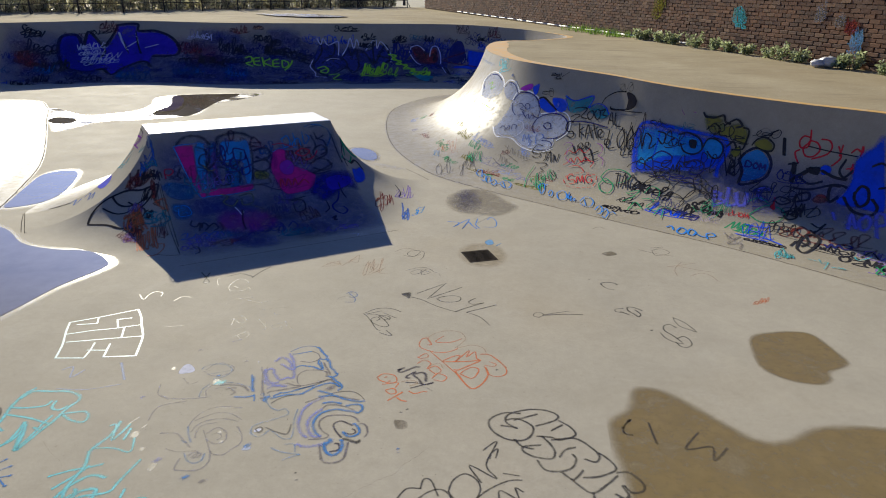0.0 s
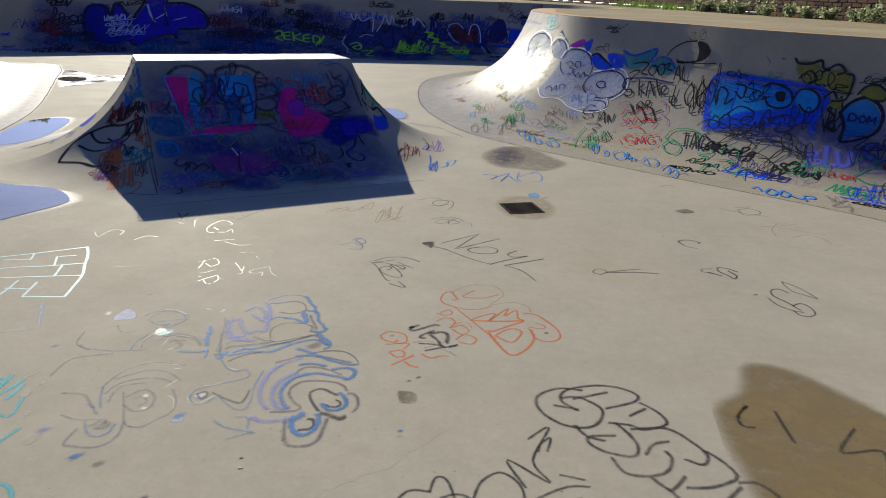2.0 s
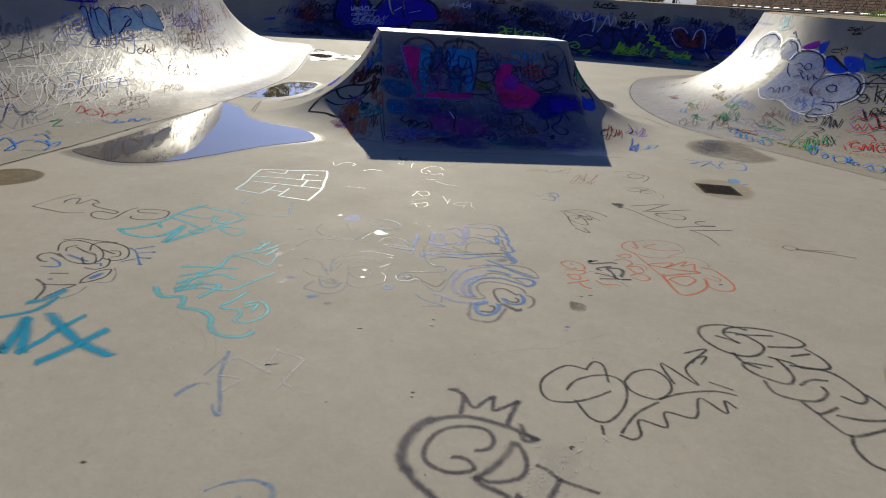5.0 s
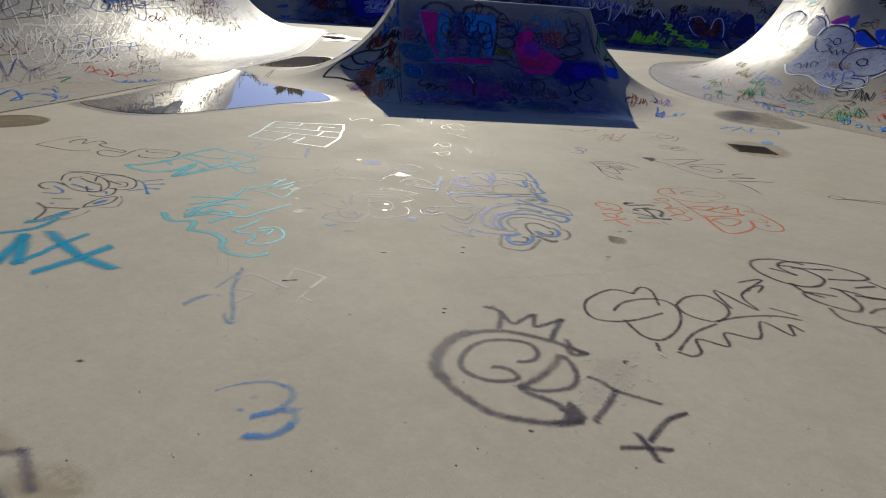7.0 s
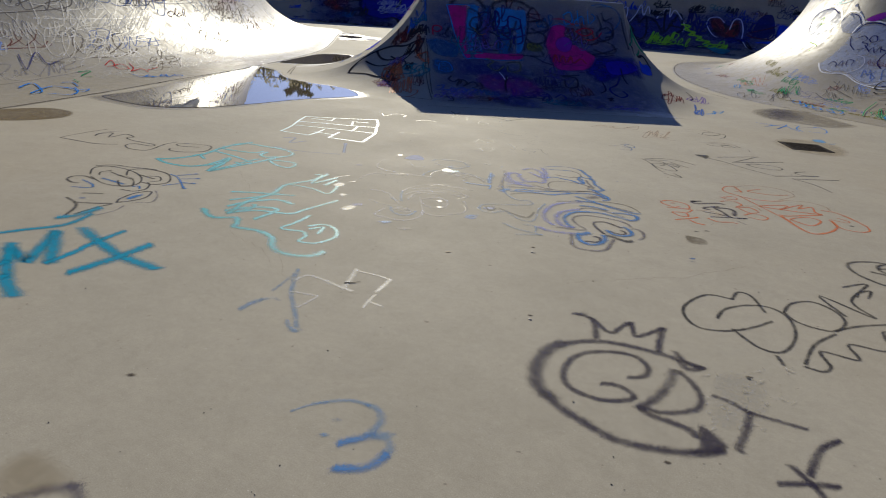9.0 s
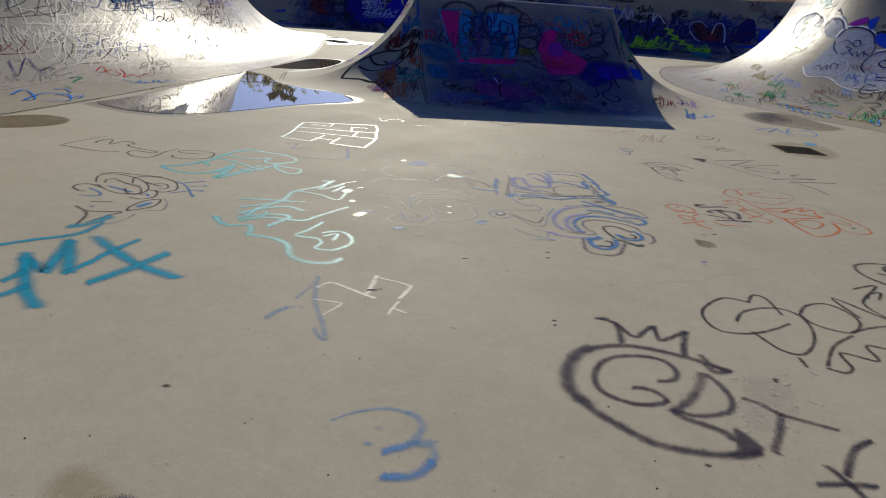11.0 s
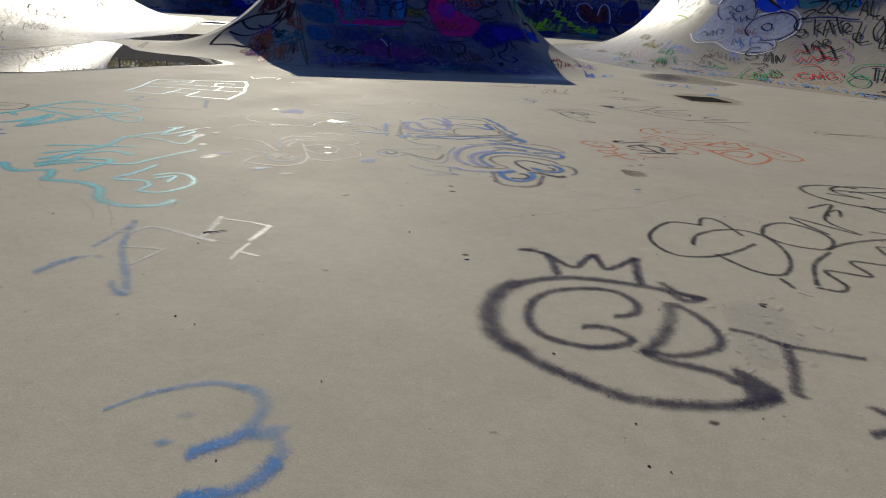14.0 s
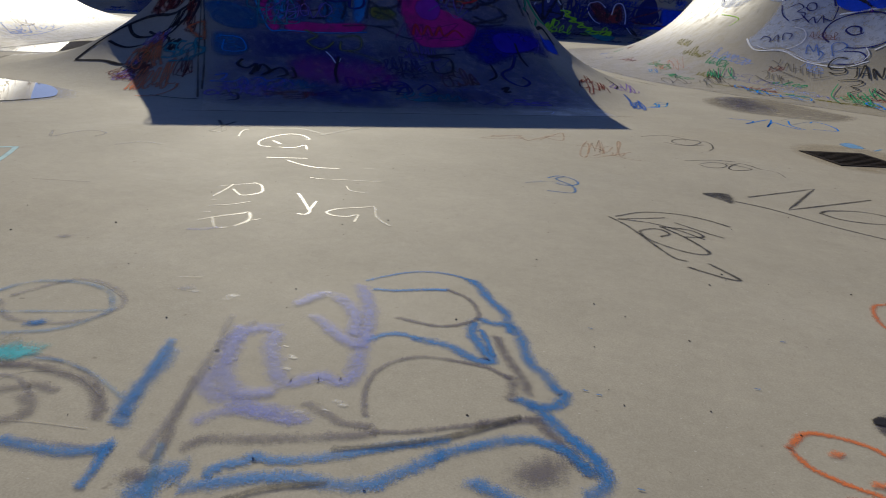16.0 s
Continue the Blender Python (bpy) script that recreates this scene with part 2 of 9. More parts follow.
fun_part("front_ramp", lambda a, b: fun_face(FUN_LONG * b, a), 61, 8, "steep concave front face covered with graffiti")
for right in (False, True):
    fun_part("corner_panel", lambda a, b: fun_corner(b, a, right), 20, 14, material=FLOOR)
    fun_part("side_ramp", lambda a, b: fun_place((FUN_LONG + FUN_SIDE * (1 - a)) if right else -FUN_SIDE * (1 - a), -FUN_DEEP * b, arc(a, FUN_SIDE, FUN_HIGH)), 20, 4, material=FLOOR)
fun_part("back_ramp", lambda a, b: fun_place(FUN_LONG * b, -FUN_DEEP - FUN_FRONT * (1 - a), arc(a, FUN_FRONT, FUN_HIGH)), 20, 8)
for right in (False, True):
    def back_corner(a, b):
        p = fun_corner(b, a, right) - FUN_AT
        n = p.dot(FUN_N)
        return FUN_AT + p - FUN_N * (2 * n + FUN_DEEP)
    fun_part("corner_panel", back_corner, 20, 14)
bm = bmesh.new()
frame_fun = Matrix(((FUN_U.x, -FUN_N.x, 0, 0), (FUN_U.y, -FUN_N.y, 0, 0), (0, 0, 1, 0), (0, 0, 0, 1)))
box(bm, (-0.005, -0.005, FUN_HIGH - 0.06), (FUN_LONG + 0.005, FUN_DEEP + 0.005, FUN_HIGH + 0.004), frame_fun, 0.008)
part("top_deck", bm, TOP, funbox, "flat glossy pale top")

# ---- paint ----
PAINTS = {      # colour, cover, gloss
    "black": ((0.047, 0.040, 0.060), 0.90), "ink": ((0.028, 0.027, 0.032), 1.0), "grey": ((0.128, 0.114, 0.138), 0.7),
    "faint": ((0.27, 0.255, 0.26), 0.6), "blue": ((0.03, 0.135, 0.48), 0.92), "paleblue": ((0.17, 0.37, 0.60), 0.78),
    "purple": ((0.17, 0.205, 0.53), 0.68), "lilac": ((0.16, 0.17, 0.72), 0.9), "teal": ((0.03, 0.40, 0.44), 0.95),
    "cyan": ((0.0, 0.27, 0.40), 1.0), "orange": ((0.66, 0.17, 0.05), 0.85), "white": ((0.80, 0.80, 0.78), 0.95),
    "palewhite": ((0.66, 0.67, 0.74), 0.85), "lightblue": ((0.30, 0.40, 0.72), 0.85), "palebubble": ((0.56, 0.63, 0.80), 0.58), "ghost": ((0.20, 0.19, 0.23), 0.5), "navyfill": ((0.045, 0.05, 0.20), 0.9),
    # the deep blue below serves spray clouds and painted shade alike
    "bluespray_shade": ((0.012, 0.03, 0.26), 0.5), "redhaze": ((0.22, 0.03, 0.06), 0.4), "navy": ((0.022, 0.027, 0.14), 1.0),
    "bluegreen": ((0.04, 0.27, 0.30), 0.9), "violet": ((0.33, 0.03, 0.40), 0.95), "royal": ((0.008, 0.07, 0.66), 0.98),
    "skyblue": ((0.025, 0.30, 0.66), 0.85), "olive": ((0.24, 0.22, 0.04), 0.95), "red": ((0.58, 0.025, 0.035), 0.95),
    "green": ((0.025, 0.28, 0.12), 0.95), "deepblue": ((0.012, 0.016, 0.24), 0.85), "purpleblue": ((0.035, 0.02, 0.42), 0.97), "lime": ((0.36, 0.75, 0.04), 0.95),
    "pink": ((0.78, 0.02, 0.26), 0.9), "tealblue": ((0.012, 0.15, 0.34), 0.75), "magenta": ((0.42, 0.02, 0.30), 0.5),
    "lightpurple": ((0.28, 0.18, 0.52), 0.7), "redbrown": ((0.24, 0.045, 0.04), 0.8), "crack": ((0.07, 0.055, 0.045), 0.9),
    "gloss": ((0.455, 0.425, 0.335), 0.6), "chalk": ((0.48, 0.47, 0.44), 0.6), "peach": ((0.55, 0.31, 0.17), 0.42), "sheen": ((0.46, 0.42, 0.33), 0.8), "wornblue": ((0.07, 0.24, 0.46), 0.44), "wornink": ((0.045, 0.043, 0.046), 0.84), "softblue": ((0.024, 0.168, 0.43), 0.88), "scuff": ((0.47, 0.44, 0.36), 0.5), "crackline": ((0.17, 0.14, 0.11), 0.8), "crackdark": ((0.09, 0.075, 0.06), 0.95), "rust": ((0.30, 0.225, 0.115), 0.32), "tan": ((0.30, 0.255, 0.19), 0.8), "brightblue": ((0.02, 0.20, 0.62), 0.95),
    "wet": ((0.27, 0.23, 0.16), 0.8), "dampgrey": ((0.26, 0.23, 0.18), 0.62), "maze": ((0.42, 0.62, 0.60), 0.9),
    # first below: navy film for scrawls, smudges and painted shade
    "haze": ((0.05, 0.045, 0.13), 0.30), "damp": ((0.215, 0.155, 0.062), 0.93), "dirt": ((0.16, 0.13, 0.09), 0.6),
}


MARKER = ("crackdark", "crackline", "ink", "red", "green", "brightblue", "navy", "white", "palewhite", "lime", "maze", "tan", "sheen")


DRY = ("black", "grey", "faint", "teal", "cyan", "blue", "purple", "orange", "wornink", "softblue", "ghost")     # dusty colours underfoot


def paint_material(name, colour, cover):
    """Sprayed or brushed colour with soft speckled edges, worn through in places."""
    k = Mat("paint_" + name, 0.42)
    worn = k.noise(6.0, 5, 0.7)
    base = k.mix(k.ramp(worn, (0.3, 0.0), (0.75, 0.4)), colour, tuple(min(1.0, c * 1.3 + 0.03) for c in colour))
    if name in ("purple", "softblue", "teal", "ghost"):      # crumbled, dusty specks in old paint underfoot
        base = k.mix(k.math("MULTIPLY", k.ramp(k.noise(190, 3, 0.8), (0.55, 0.0), (0.66, 1.0)), 0.75 if name == "purple" else 0.3), base, (0.56, 0.54, 0.52))
    k.color(base)
    edge = k.t.nodes.new("ShaderNodeAttribute")
    edge.attribute_name = "edge"
    grain = k.math("SUBTRACT", k.noise(430, 2, 0.8), 0.5)
    clump = k.math("SUBTRACT", k.noise(75, 5, 0.8), 0.5)
    brushed = name in MARKER
    dusty = name in DRY
    reach = k.math("ADD", k.math("MULTIPLY", edge.outputs["Fac"], 3.6 if brushed else 1.55), k.math("MULTIPLY", grain, 1.2 if brushed else (3.6 if dusty else 2.4) - 0.9 * cover))
    reach = k.math("ADD", reach, k.math("MULTIPLY", clump, 0.6 if brushed else 1.7 if dusty else 0.9))
    body = k.math("MINIMUM", k.math("MAXIMUM", k.math("SUBTRACT", reach, 0.30), 0.0), 1.0)
    thin = cover * (1.35 * cover - 0.6)
    wear = k.ramp(k.noise(11, 7, 0.8), (0.33, thin * 0.8), (0.54, cover)) if name in DRY + ("wornblue",) else k.ramp(k.noise(11, 7, 0.8), (0.32, thin), (0.50, cover))
    fade = k.ramp(k.noise(2.1, 4, 0.6), (0.32, 0.88 if brushed else 0.62), (0.58, 1.0))
    k.set("Alpha", k.math("MULTIPLY", k.math("MULTIPLY", body, wear), fade))
    k.set("Roughness", {"damp": 0.25, "wet": 0.34, "sheen": 0.4, "dampgrey": 0.22, "gloss": 0.38, "chalk": 0.45, "scuff": 0.42, "white": 0.4, "maze": 0.45}.get(name, 0.5 if name in DRY else 0.55))
    k.set("Specular IOR Level", {"white": 0.1, "wet": 0.75, "damp": 0.16, "gloss": 0.06, "chalk": 0.035, "scuff": 0.06, "wornblue": 0.02, "sheen": 0.3, "maze": 0.1, "teal": 0.08, "purple": 0.02, "ghost": 0.02}.get(name, 0.02 if name in DRY else 0.0))
    return k.m


PAINT = {n: paint_material(n, *v) for n, v in PAINTS.items()}


def on_floor(x, y):
    return Vector((x, y, 0.0))


# surface, parent, step sizes of the drawing units along both axes
FLOOR = (on_floor, floor, 0.01, 0.01)
BANK_WALL = (bank_point, bank, 0.01, 0.001)
FRONT = fun_face, funbox, 0.01, 0.001
CORNER_L = fun_corner, funbox, 0.001, 0.001


def fun_corner_right(f, s):
    return fun_corner(f, s, True)


CORNER_R = fun_corner_right, funbox, 0.001, 0.001
SIDE_L = fun_side, funbox, 0.001, 0.001
CORNERS = (fun_corner, fun_corner_right, fun_side)


DRAW = [None, None]       # the graffiti in hand and the one before


class Drawing:
    """What one graffiti holds while it is drawn: vertices, faces, edge softness and colours."""

    def __init__(self, surface, x, y, label, name):
        self.surf, self.parent, self.du, self.dv = surface
        self.x, self.y, self.label, self.name = x, y, label, name
        self.verts, self.faces, self.soft, self.mats, self.slot = [], [], [], [], []
        self.layer = 0.0007 if self.surf is on_floor else 0.0028
        last = DRAW[1]
        if last and last.surf is self.surf and self.surf in (bank_point, fun_face) and abs(last.x - x) < 70 and last.layer < 0.02:
            self.layer = last.layer                      # painted over the one before

    def param(self, a, b):
        u, v = self.x + a * self.du, self.y + b * self.dv
        if self.surf is not on_floor:
            v = min(max(v, 0.003), 0.999)
        if self.surf in CORNERS:
            u = min(max(u, 0.0), 1.0)
        return u, v

    def place(self, u, v):
        """Place and normal on the surface."""
        if self.surf is on_floor:
            return Vector((u, v, 0)), Vector((0, 0, 1))
        v = min(max(v, 0.002), 0.9985)
        p = self.surf(u, v)
        e = 0.02 if self.surf not in CORNERS else 0.004
        a = self.surf(u + e, v) - self.surf(u - e, v) if self.surf not in CORNERS else self.surf(min(u + e, 1), v) - self.surf(max(u - e, 0), v)
        b = self.surf(u, min(v + 0.001, 1)) - self.surf(u, v - 0.001)
        n = a.cross(b).normalized()
        return p, (-n if n.z < 0 else n)

    def material(self, colour):
        if colour not in self.mats:
            self.mats.append(colour)
        return self.mats.index(colour)

    def ribbon(self, colour, width, params):
        """A soft-edged band along points of the surface."""
        m = self.material(colour)
        ps = [self.place(*q) for q in params]
        keep = [ps[0]]
        for q in ps[1:]:
            if (q[0] - keep[-1][0]).length > 0.003:
                keep.append(q)
        if len(keep) < 2:
            keep.append((keep[0][0] + Vector((0.004, 0, 0)), keep[0][1]))
        half = (width * 0.0056 + (0.0018 if width > 0.6 else 0.0)) * (1.0 if colour in MARKER else 1.3)
        way = (keep[1][0] - keep[0][0]).normalized()
        end = (keep[-1][0] - keep[-2][0]).normalized()
        keep = [(keep[0][0] - way * half * 0.8, keep[0][1])] + keep + [(keep[-1][0] + end * half * 0.8, keep[-1][1])]
        base = len(self.verts)
        wob = random.random() * 50
        for i, (p, n) in enumerate(keep):
            t = (keep[min(i + 1, len(keep) - 1)][0] - keep[max(i - 1, 0)][0]).normalized()
            side = n.cross(t).normalized()
            w = half * (1.0 + 0.22 * noise.noise(Vector((wob + i * 0.45, 0, 0))))
            tip = 0.0 if i in (0, len(keep) - 1) else 1.0
            for o, sft in ((-1, 0.0), (0, tip), (1, 0.0)):
                self.verts.append(p + n * self.layer + side * (w * o))
                self.soft.append(sft)
        for i in range(len(keep) - 1):
            for j in (0, 1):
                q = base + i * 3 + j
                self.faces.append((q, q + 1, q + 4, q + 3))
                self.slot.append(m)
        self.layer += 0.00003 if self.surf is on_floor else 0.00006

    def clusters(self, gap):
        """Groups of faces that lie apart from each other by more than gap metres."""
        pts = np.array(self.verts)
        strokes, owner = [], {}
        for i, f in enumerate(self.faces):
            near = next((owner[v] for v in f if v in owner), None)
            if near is None:
                near = len(strokes)
                strokes.append([])
            strokes[near].append(i)
            for v in f:
                owner.setdefault(v, near)
        boxes = []
        for s in strokes:
            p = pts[[v for i in s for v in self.faces[i]]]
            boxes.append((p.min(axis=0), p.max(axis=0)))
        root = list(range(len(strokes)))

        def top(i):
            while root[i] != i:
                i = root[i]
            return i

        for i in range(len(strokes)):
            for j in range(i):
                if np.all(boxes[i][0] - gap < boxes[j][1]) and np.all(boxes[j][0] - gap < boxes[i][1]):
                    root[top(i)] = top(j)
        out = {}
        for i, s in enumerate(strokes):
            out.setdefault(top(i), []).extend(s)
        return list(out.values())

    def finish(self):
        if not self.faces:
            return
        many = "layers" in self.label or "overlapping" in self.label or "scattered" in self.label
        move = -self.parent.location
        for group in [range(len(self.faces))] if many or self.name != "graffiti" else self.clusters(0.09 if self.surf is on_floor else 0.05):
            group = sorted(group)
            used = sorted({v for i in group for v in self.faces[i]})
            at = {v: i for i, v in enumerate(used)}
            me = bpy.data.meshes.new(self.name)
            me.from_pydata([self.verts[v] + move for v in used], [], [[at[v] for v in self.faces[i]] for i in group])
            me.attributes.new("edge", "FLOAT", "POINT").data.foreach_set("value", [self.soft[v] for v in used])
            slots = sorted({self.slot[i] for i in group})
            for c in slots:
                me.materials.append(PAINT[self.mats[c]])
            me.polygons.foreach_set("material_index", [slots.index(self.slot[i]) for i in group])
            me.polygons.foreach_set("use_smooth", [True] * len(group))
            ob = new(self.name, me)
            ob.parent = self.parent
            ob["label"] = self.label
            if many:
                ob["kind"] = "stuff"


def graffiti(surface, x, y, label, name="graffiti"):
    """Begins a graffiti (and ends the one before); its drawing units start at x, y of the surface."""
    if DRAW[0]:
        DRAW[0].finish()
    DRAW[1] = DRAW[0]
    DRAW[0] = Drawing(surface, x, y, label, name) if surface else None


def smooth(points, per=5, closed=False):
    p = np.array(points, float)
    if len(p) < 3 and not closed:
        return [tuple(p[0] + (p[-1] - p[0]) * i / 8) for i in range(9)]
    out = []
    n = len(p)
    for i in range(n if closed else n - 1):
        a, b = p[i - 1] if closed or i else p[0], p[i]
        c, d = p[(i + 1) % n], p[(i + 2) % n] if closed else p[min(i + 2, n - 1)]
        for j in range(per):
            s = j / per
            out.append(tuple(0.5 * (2 * b + (c - a) * s + (2 * a - 5 * b + 4 * c - d) * s * s + (3 * b - a - 3 * c + d) * s ** 3)))
    if not closed:
        out.append(tuple(p[-1]))
    return out


def pairs(n):
    return [(n[i], n[i + 1]) for i in range(0, len(n), 2)]


def line(colour, width, *xy):
    g = DRAW[0]
    g.ribbon(colour, width, [g.param(*q) for q in smooth(pairs(xy))])


def bar(colour, width, *xy):
    g = DRAW[0]
    p = pairs(xy)
    pts = [(p[i][0] + (p[i + 1][0] - p[i][0]) * j / 6, p[i][1] + (p[i + 1][1] - p[i][1]) * j / 6) for i in range(len(p) - 1) for j in range(7)]
    g.ribbon(colour, width, [g.param(*q) for q in pts])


def dot(colour, width, x, y):
    g = DRAW[0]
    g.ribbon(colour, width, [g.param(x - 0.4, y), g.param(x + 0.4, y)])


def inside(poly, x, y):
    """For arrays x, y: whether they lie in the polygon, and how far from its outline."""
    hit, far = np.zeros(x.shape, bool), np.full(x.shape, 1e9)
    for (x0, y0), (x1, y1) in zip(poly, np.roll(poly, -1, axis=0)):
        cross = (y0 > y) != (y1 > y)
        with np.errstate(divide="ignore", invalid="ignore"):
            hit ^= cross & (x < (x1 - x0) * (y - y0) / (y1 - y0) + x0)
        d2 = (x1 - x0) ** 2 + (y1 - y0) ** 2 + 1e-12
        f = np.clip(((x - x0) * (x1 - x0) + (y - y0) * (y1 - y0)) / d2, 0, 1)
        far = np.minimum(far, np.hypot(x - x0 - f * (x1 - x0), y - y0 - f * (y1 - y0)))
    return hit, far


def blob(colour, *xy):
    """A filled patch with an uneven soft outline, as a fine net that follows the surface."""
    g = DRAW[0]
    m = g.material(colour)
    loop = np.array([g.param(*q) for q in smooth(pairs(xy), 5, True)])
    cu, cv = loop.mean(axis=0)
    e = 0.01
    mu = (g.place(cu + e, cv)[0] - g.place(cu - e, cv)[0]).length / (2 * e)
    mv = (g.place(cu, cv + e)[0] - g.place(cu, cv - e)[0]).length / (2 * e)
    poly = loop * (mu, mv)
    lo, hi = poly.min(axis=0), poly.max(axis=0)
    cell = min(max((hi - lo).max() / 36, 0.012), 0.05)
    nx, ny = (int(math.ceil(w / cell)) + 1 for w in hi - lo)
    gx, gy = np.meshgrid(lo[0] + np.arange(nx) * cell, lo[1] + np.arange(ny) * cell, indexing="ij")
    hit, far = inside(poly, gx, gy)
    fade = {"haze": 9.0, "bluespray_shade": 9.0, "redhaze": 9.0, "royal": 3.0, "skyblue": 2.2, "violet": 2.6, "pink": 2.4, "tealblue": 5.0, "magenta": 7.0, "olive": 3.0, "purpleblue": 4.0, "deepblue": 5.0, "damp": 2.6, "rust": 6.0, "scuff": 5.0, "dampgrey": 4.0, "wet": 4.0}.get(colour, 1.3)
    signed = np.where(hit, far, -far)
    ids = {}
    for i in range(nx - 1):
        for j in range(ny - 1):
            if signed[i:i + 2, j:j + 2].max() < -0.2 * cell:
                continue
            quad = []
            for a, b in ((i, j), (i + 1, j), (i + 1, j + 1), (i, j + 1)):
                if (a, b) not in ids:
                    p, n = g.place(gx[a, b] / mu, gy[a, b] / mv)
                    ids[a, b] = len(g.verts)
                    g.verts.append(p + n * g.layer)
                    g.soft.append(min(max(signed[a, b] / (fade * cell) + 0.35, 0.0), 1.0))
                quad.append(ids[a, b])
            g.faces.append(quad)
            g.slot.append(m)
    g.layer += 0.00006 if g.surf is on_floor else 0.00015


def flecks(colour, seed, n, x, y, rx, ry, ux, uy):
    """Small splashes and worn crumbs of paint within the box from x, y along r and u."""
    g = DRAW[0]
    rng = random.Random(seed)
    for _ in range(n):
        a, b, t = rng.random(), rng.random(), rng.uniform(0, 6.28)
        l = rng.choice((0.3, 0.5, 0.8, 1.5, 2.6))
        px, py = x + rx * a + ux * b, y + ry * a + uy * b
        g.ribbon(colour, rng.choice((0.25, 0.4, 0.6, 1.0)), [g.param(px + l * math.cos(t) * f, py + l * math.sin(t) * f + 0.4 * math.sin(9 * f)) for f in (0, 0.4, 0.7, 1.0)])


GLYPHS = {      # single-stroke capitals on a 4 x 6 grid
    "A": "00 26 40;12 32", "B": "00 06 36 35 23 03;23 42 31 00", "C": "45 26 03 10 30 41", "D": "00 06 35 43 31 00", "E": "40 00 06 46;03 33", "F": "00 06 46;03 33",
    "G": "45 26 03 10 30 42 22", "H": "00 06;40 46;03 43", "I": "20 26", "J": "46 41 20 01", "K": "00 06;46 03 40", "L": "06 00 40",
    "M": "00 06 22 46 40", "N": "00 06 40 46", "O": "26 03 20 43 26", "P": "00 06 36 44 03", "R": "00 06 36 44 03 40", "S": "45 26 05 23 41 20 01",
    "T": "06 46;26 20", "U": "06 01 20 41 46", "V": "06 20 46", "X": "06 40;46 00", "Y": "06 23 46;23 20", "Z": "06 46 00 40",
    "0": "26 03 20 43 26", "1": "05 26 20", "2": "05 26 45 00 40", "5": "46 06 04 34 42 20 01", "6": "46 13 01 20 41 23 02",
}


def word(colour, width, text, x, y, rx, ry, ux, uy):
    """Hand lettering from x, y along r, with letters as high as u."""
    g = DRAW[0]
    rng = random.Random(text + colour)
    n = len(text)
    for i, ch in enumerate(text):
        for stroke in GLYPHS[ch].split(";"):
            pts = []
            for c in stroke.split():
                a = (i + (int(c[0]) / 4 * 0.78 + 0.08 + rng.uniform(-0.04, 0.04))) / n
                b = int(c[1]) / 6 + rng.uniform(-0.06, 0.06)
                a += b * 0.10 / n
                pts.append((x + rx * a + ux * b, y + ry * a + uy * b))
            g.ribbon(colour, width, [g.param(*q) for q in smooth(pts, 4)])


PEN = {         # pen moves of hand tags, in tenths of their width and height
    "o": "1,10 -4,7 -4,2 0,0 4,3 3,8 -1,10 -3,7", "l": "-5,1 1,5 3,11 0,12 -1,6 1,0 5,2", "e": "-5,3 3,5 1,9 -4,6 -2,0 5,2",
    "v": "-5,10 -1,0 1,1 5,11", "s": "4,9 -2,10 -3,6 3,4 2,0 -5,1", "a": "-4,0 0,10 2,9 4,-1 -3,4 5,5", "z": "-4,9 4,10 -4,1 5,0",
    "m": "-5,0 -3,9 -1,1 1,10 2,1 4,9 5,0", "g": "3,8 -3,9 -4,4 3,4 4,9 3,-3 -3,-4 -2,0",
}


def scrawl(colour, width, seed, n, x, y, rx, ry, ux, uy):
    """An unreadable hand tag that fills the box from x, y along r and u: joined, slanted, overlapping pen moves."""
    g = DRAW[0]
    rng = random.Random(seed)
    slant, sharp = rng.uniform(-0.1, 0.35), rng.random() < 0.3
    per = 2 if sharp else 5
    pts = []

    def stroke(pts):
        g.ribbon(colour, width * rng.uniform(0.8, 1.15), [g.param(x + rx * (a + slant * b / n) + ux * b, y + ry * (a + slant * b / n) + uy * b) for a, b in smooth(pts, per)])

    for i in range(n):
        c, wide, high, base = (i + 0.5) / n, rng.uniform(0.8, 1.7) / n, rng.uniform(0.5, 1.12), rng.uniform(-0.12, 0.16)
        for q in PEN[rng.choice("oollevsazmg")].split():
            a, b = (int(v) / 10 for v in q.split(","))
            pts.append((c + (a + rng.uniform(-0.1, 0.1)) * wide, base + (b + rng.uniform(-0.09, 0.09)) * high))
        if rng.random() < 0.4 and len(pts) > 3:
            stroke(pts)
            pts = []
    if len(pts) > 2:
        stroke(pts)
    if rng.random() < 0.4:
        a0, b0 = rng.uniform(0, 0.3), rng.uniform(-0.25, 0.0)
        stroke([(a0, b0), (a0 + 0.3, b0 - 0.08), (1.0, b0 + rng.uniform(-0.1, 0.2)), (1.0 + 0.5 / n, b0 + 0.25)])


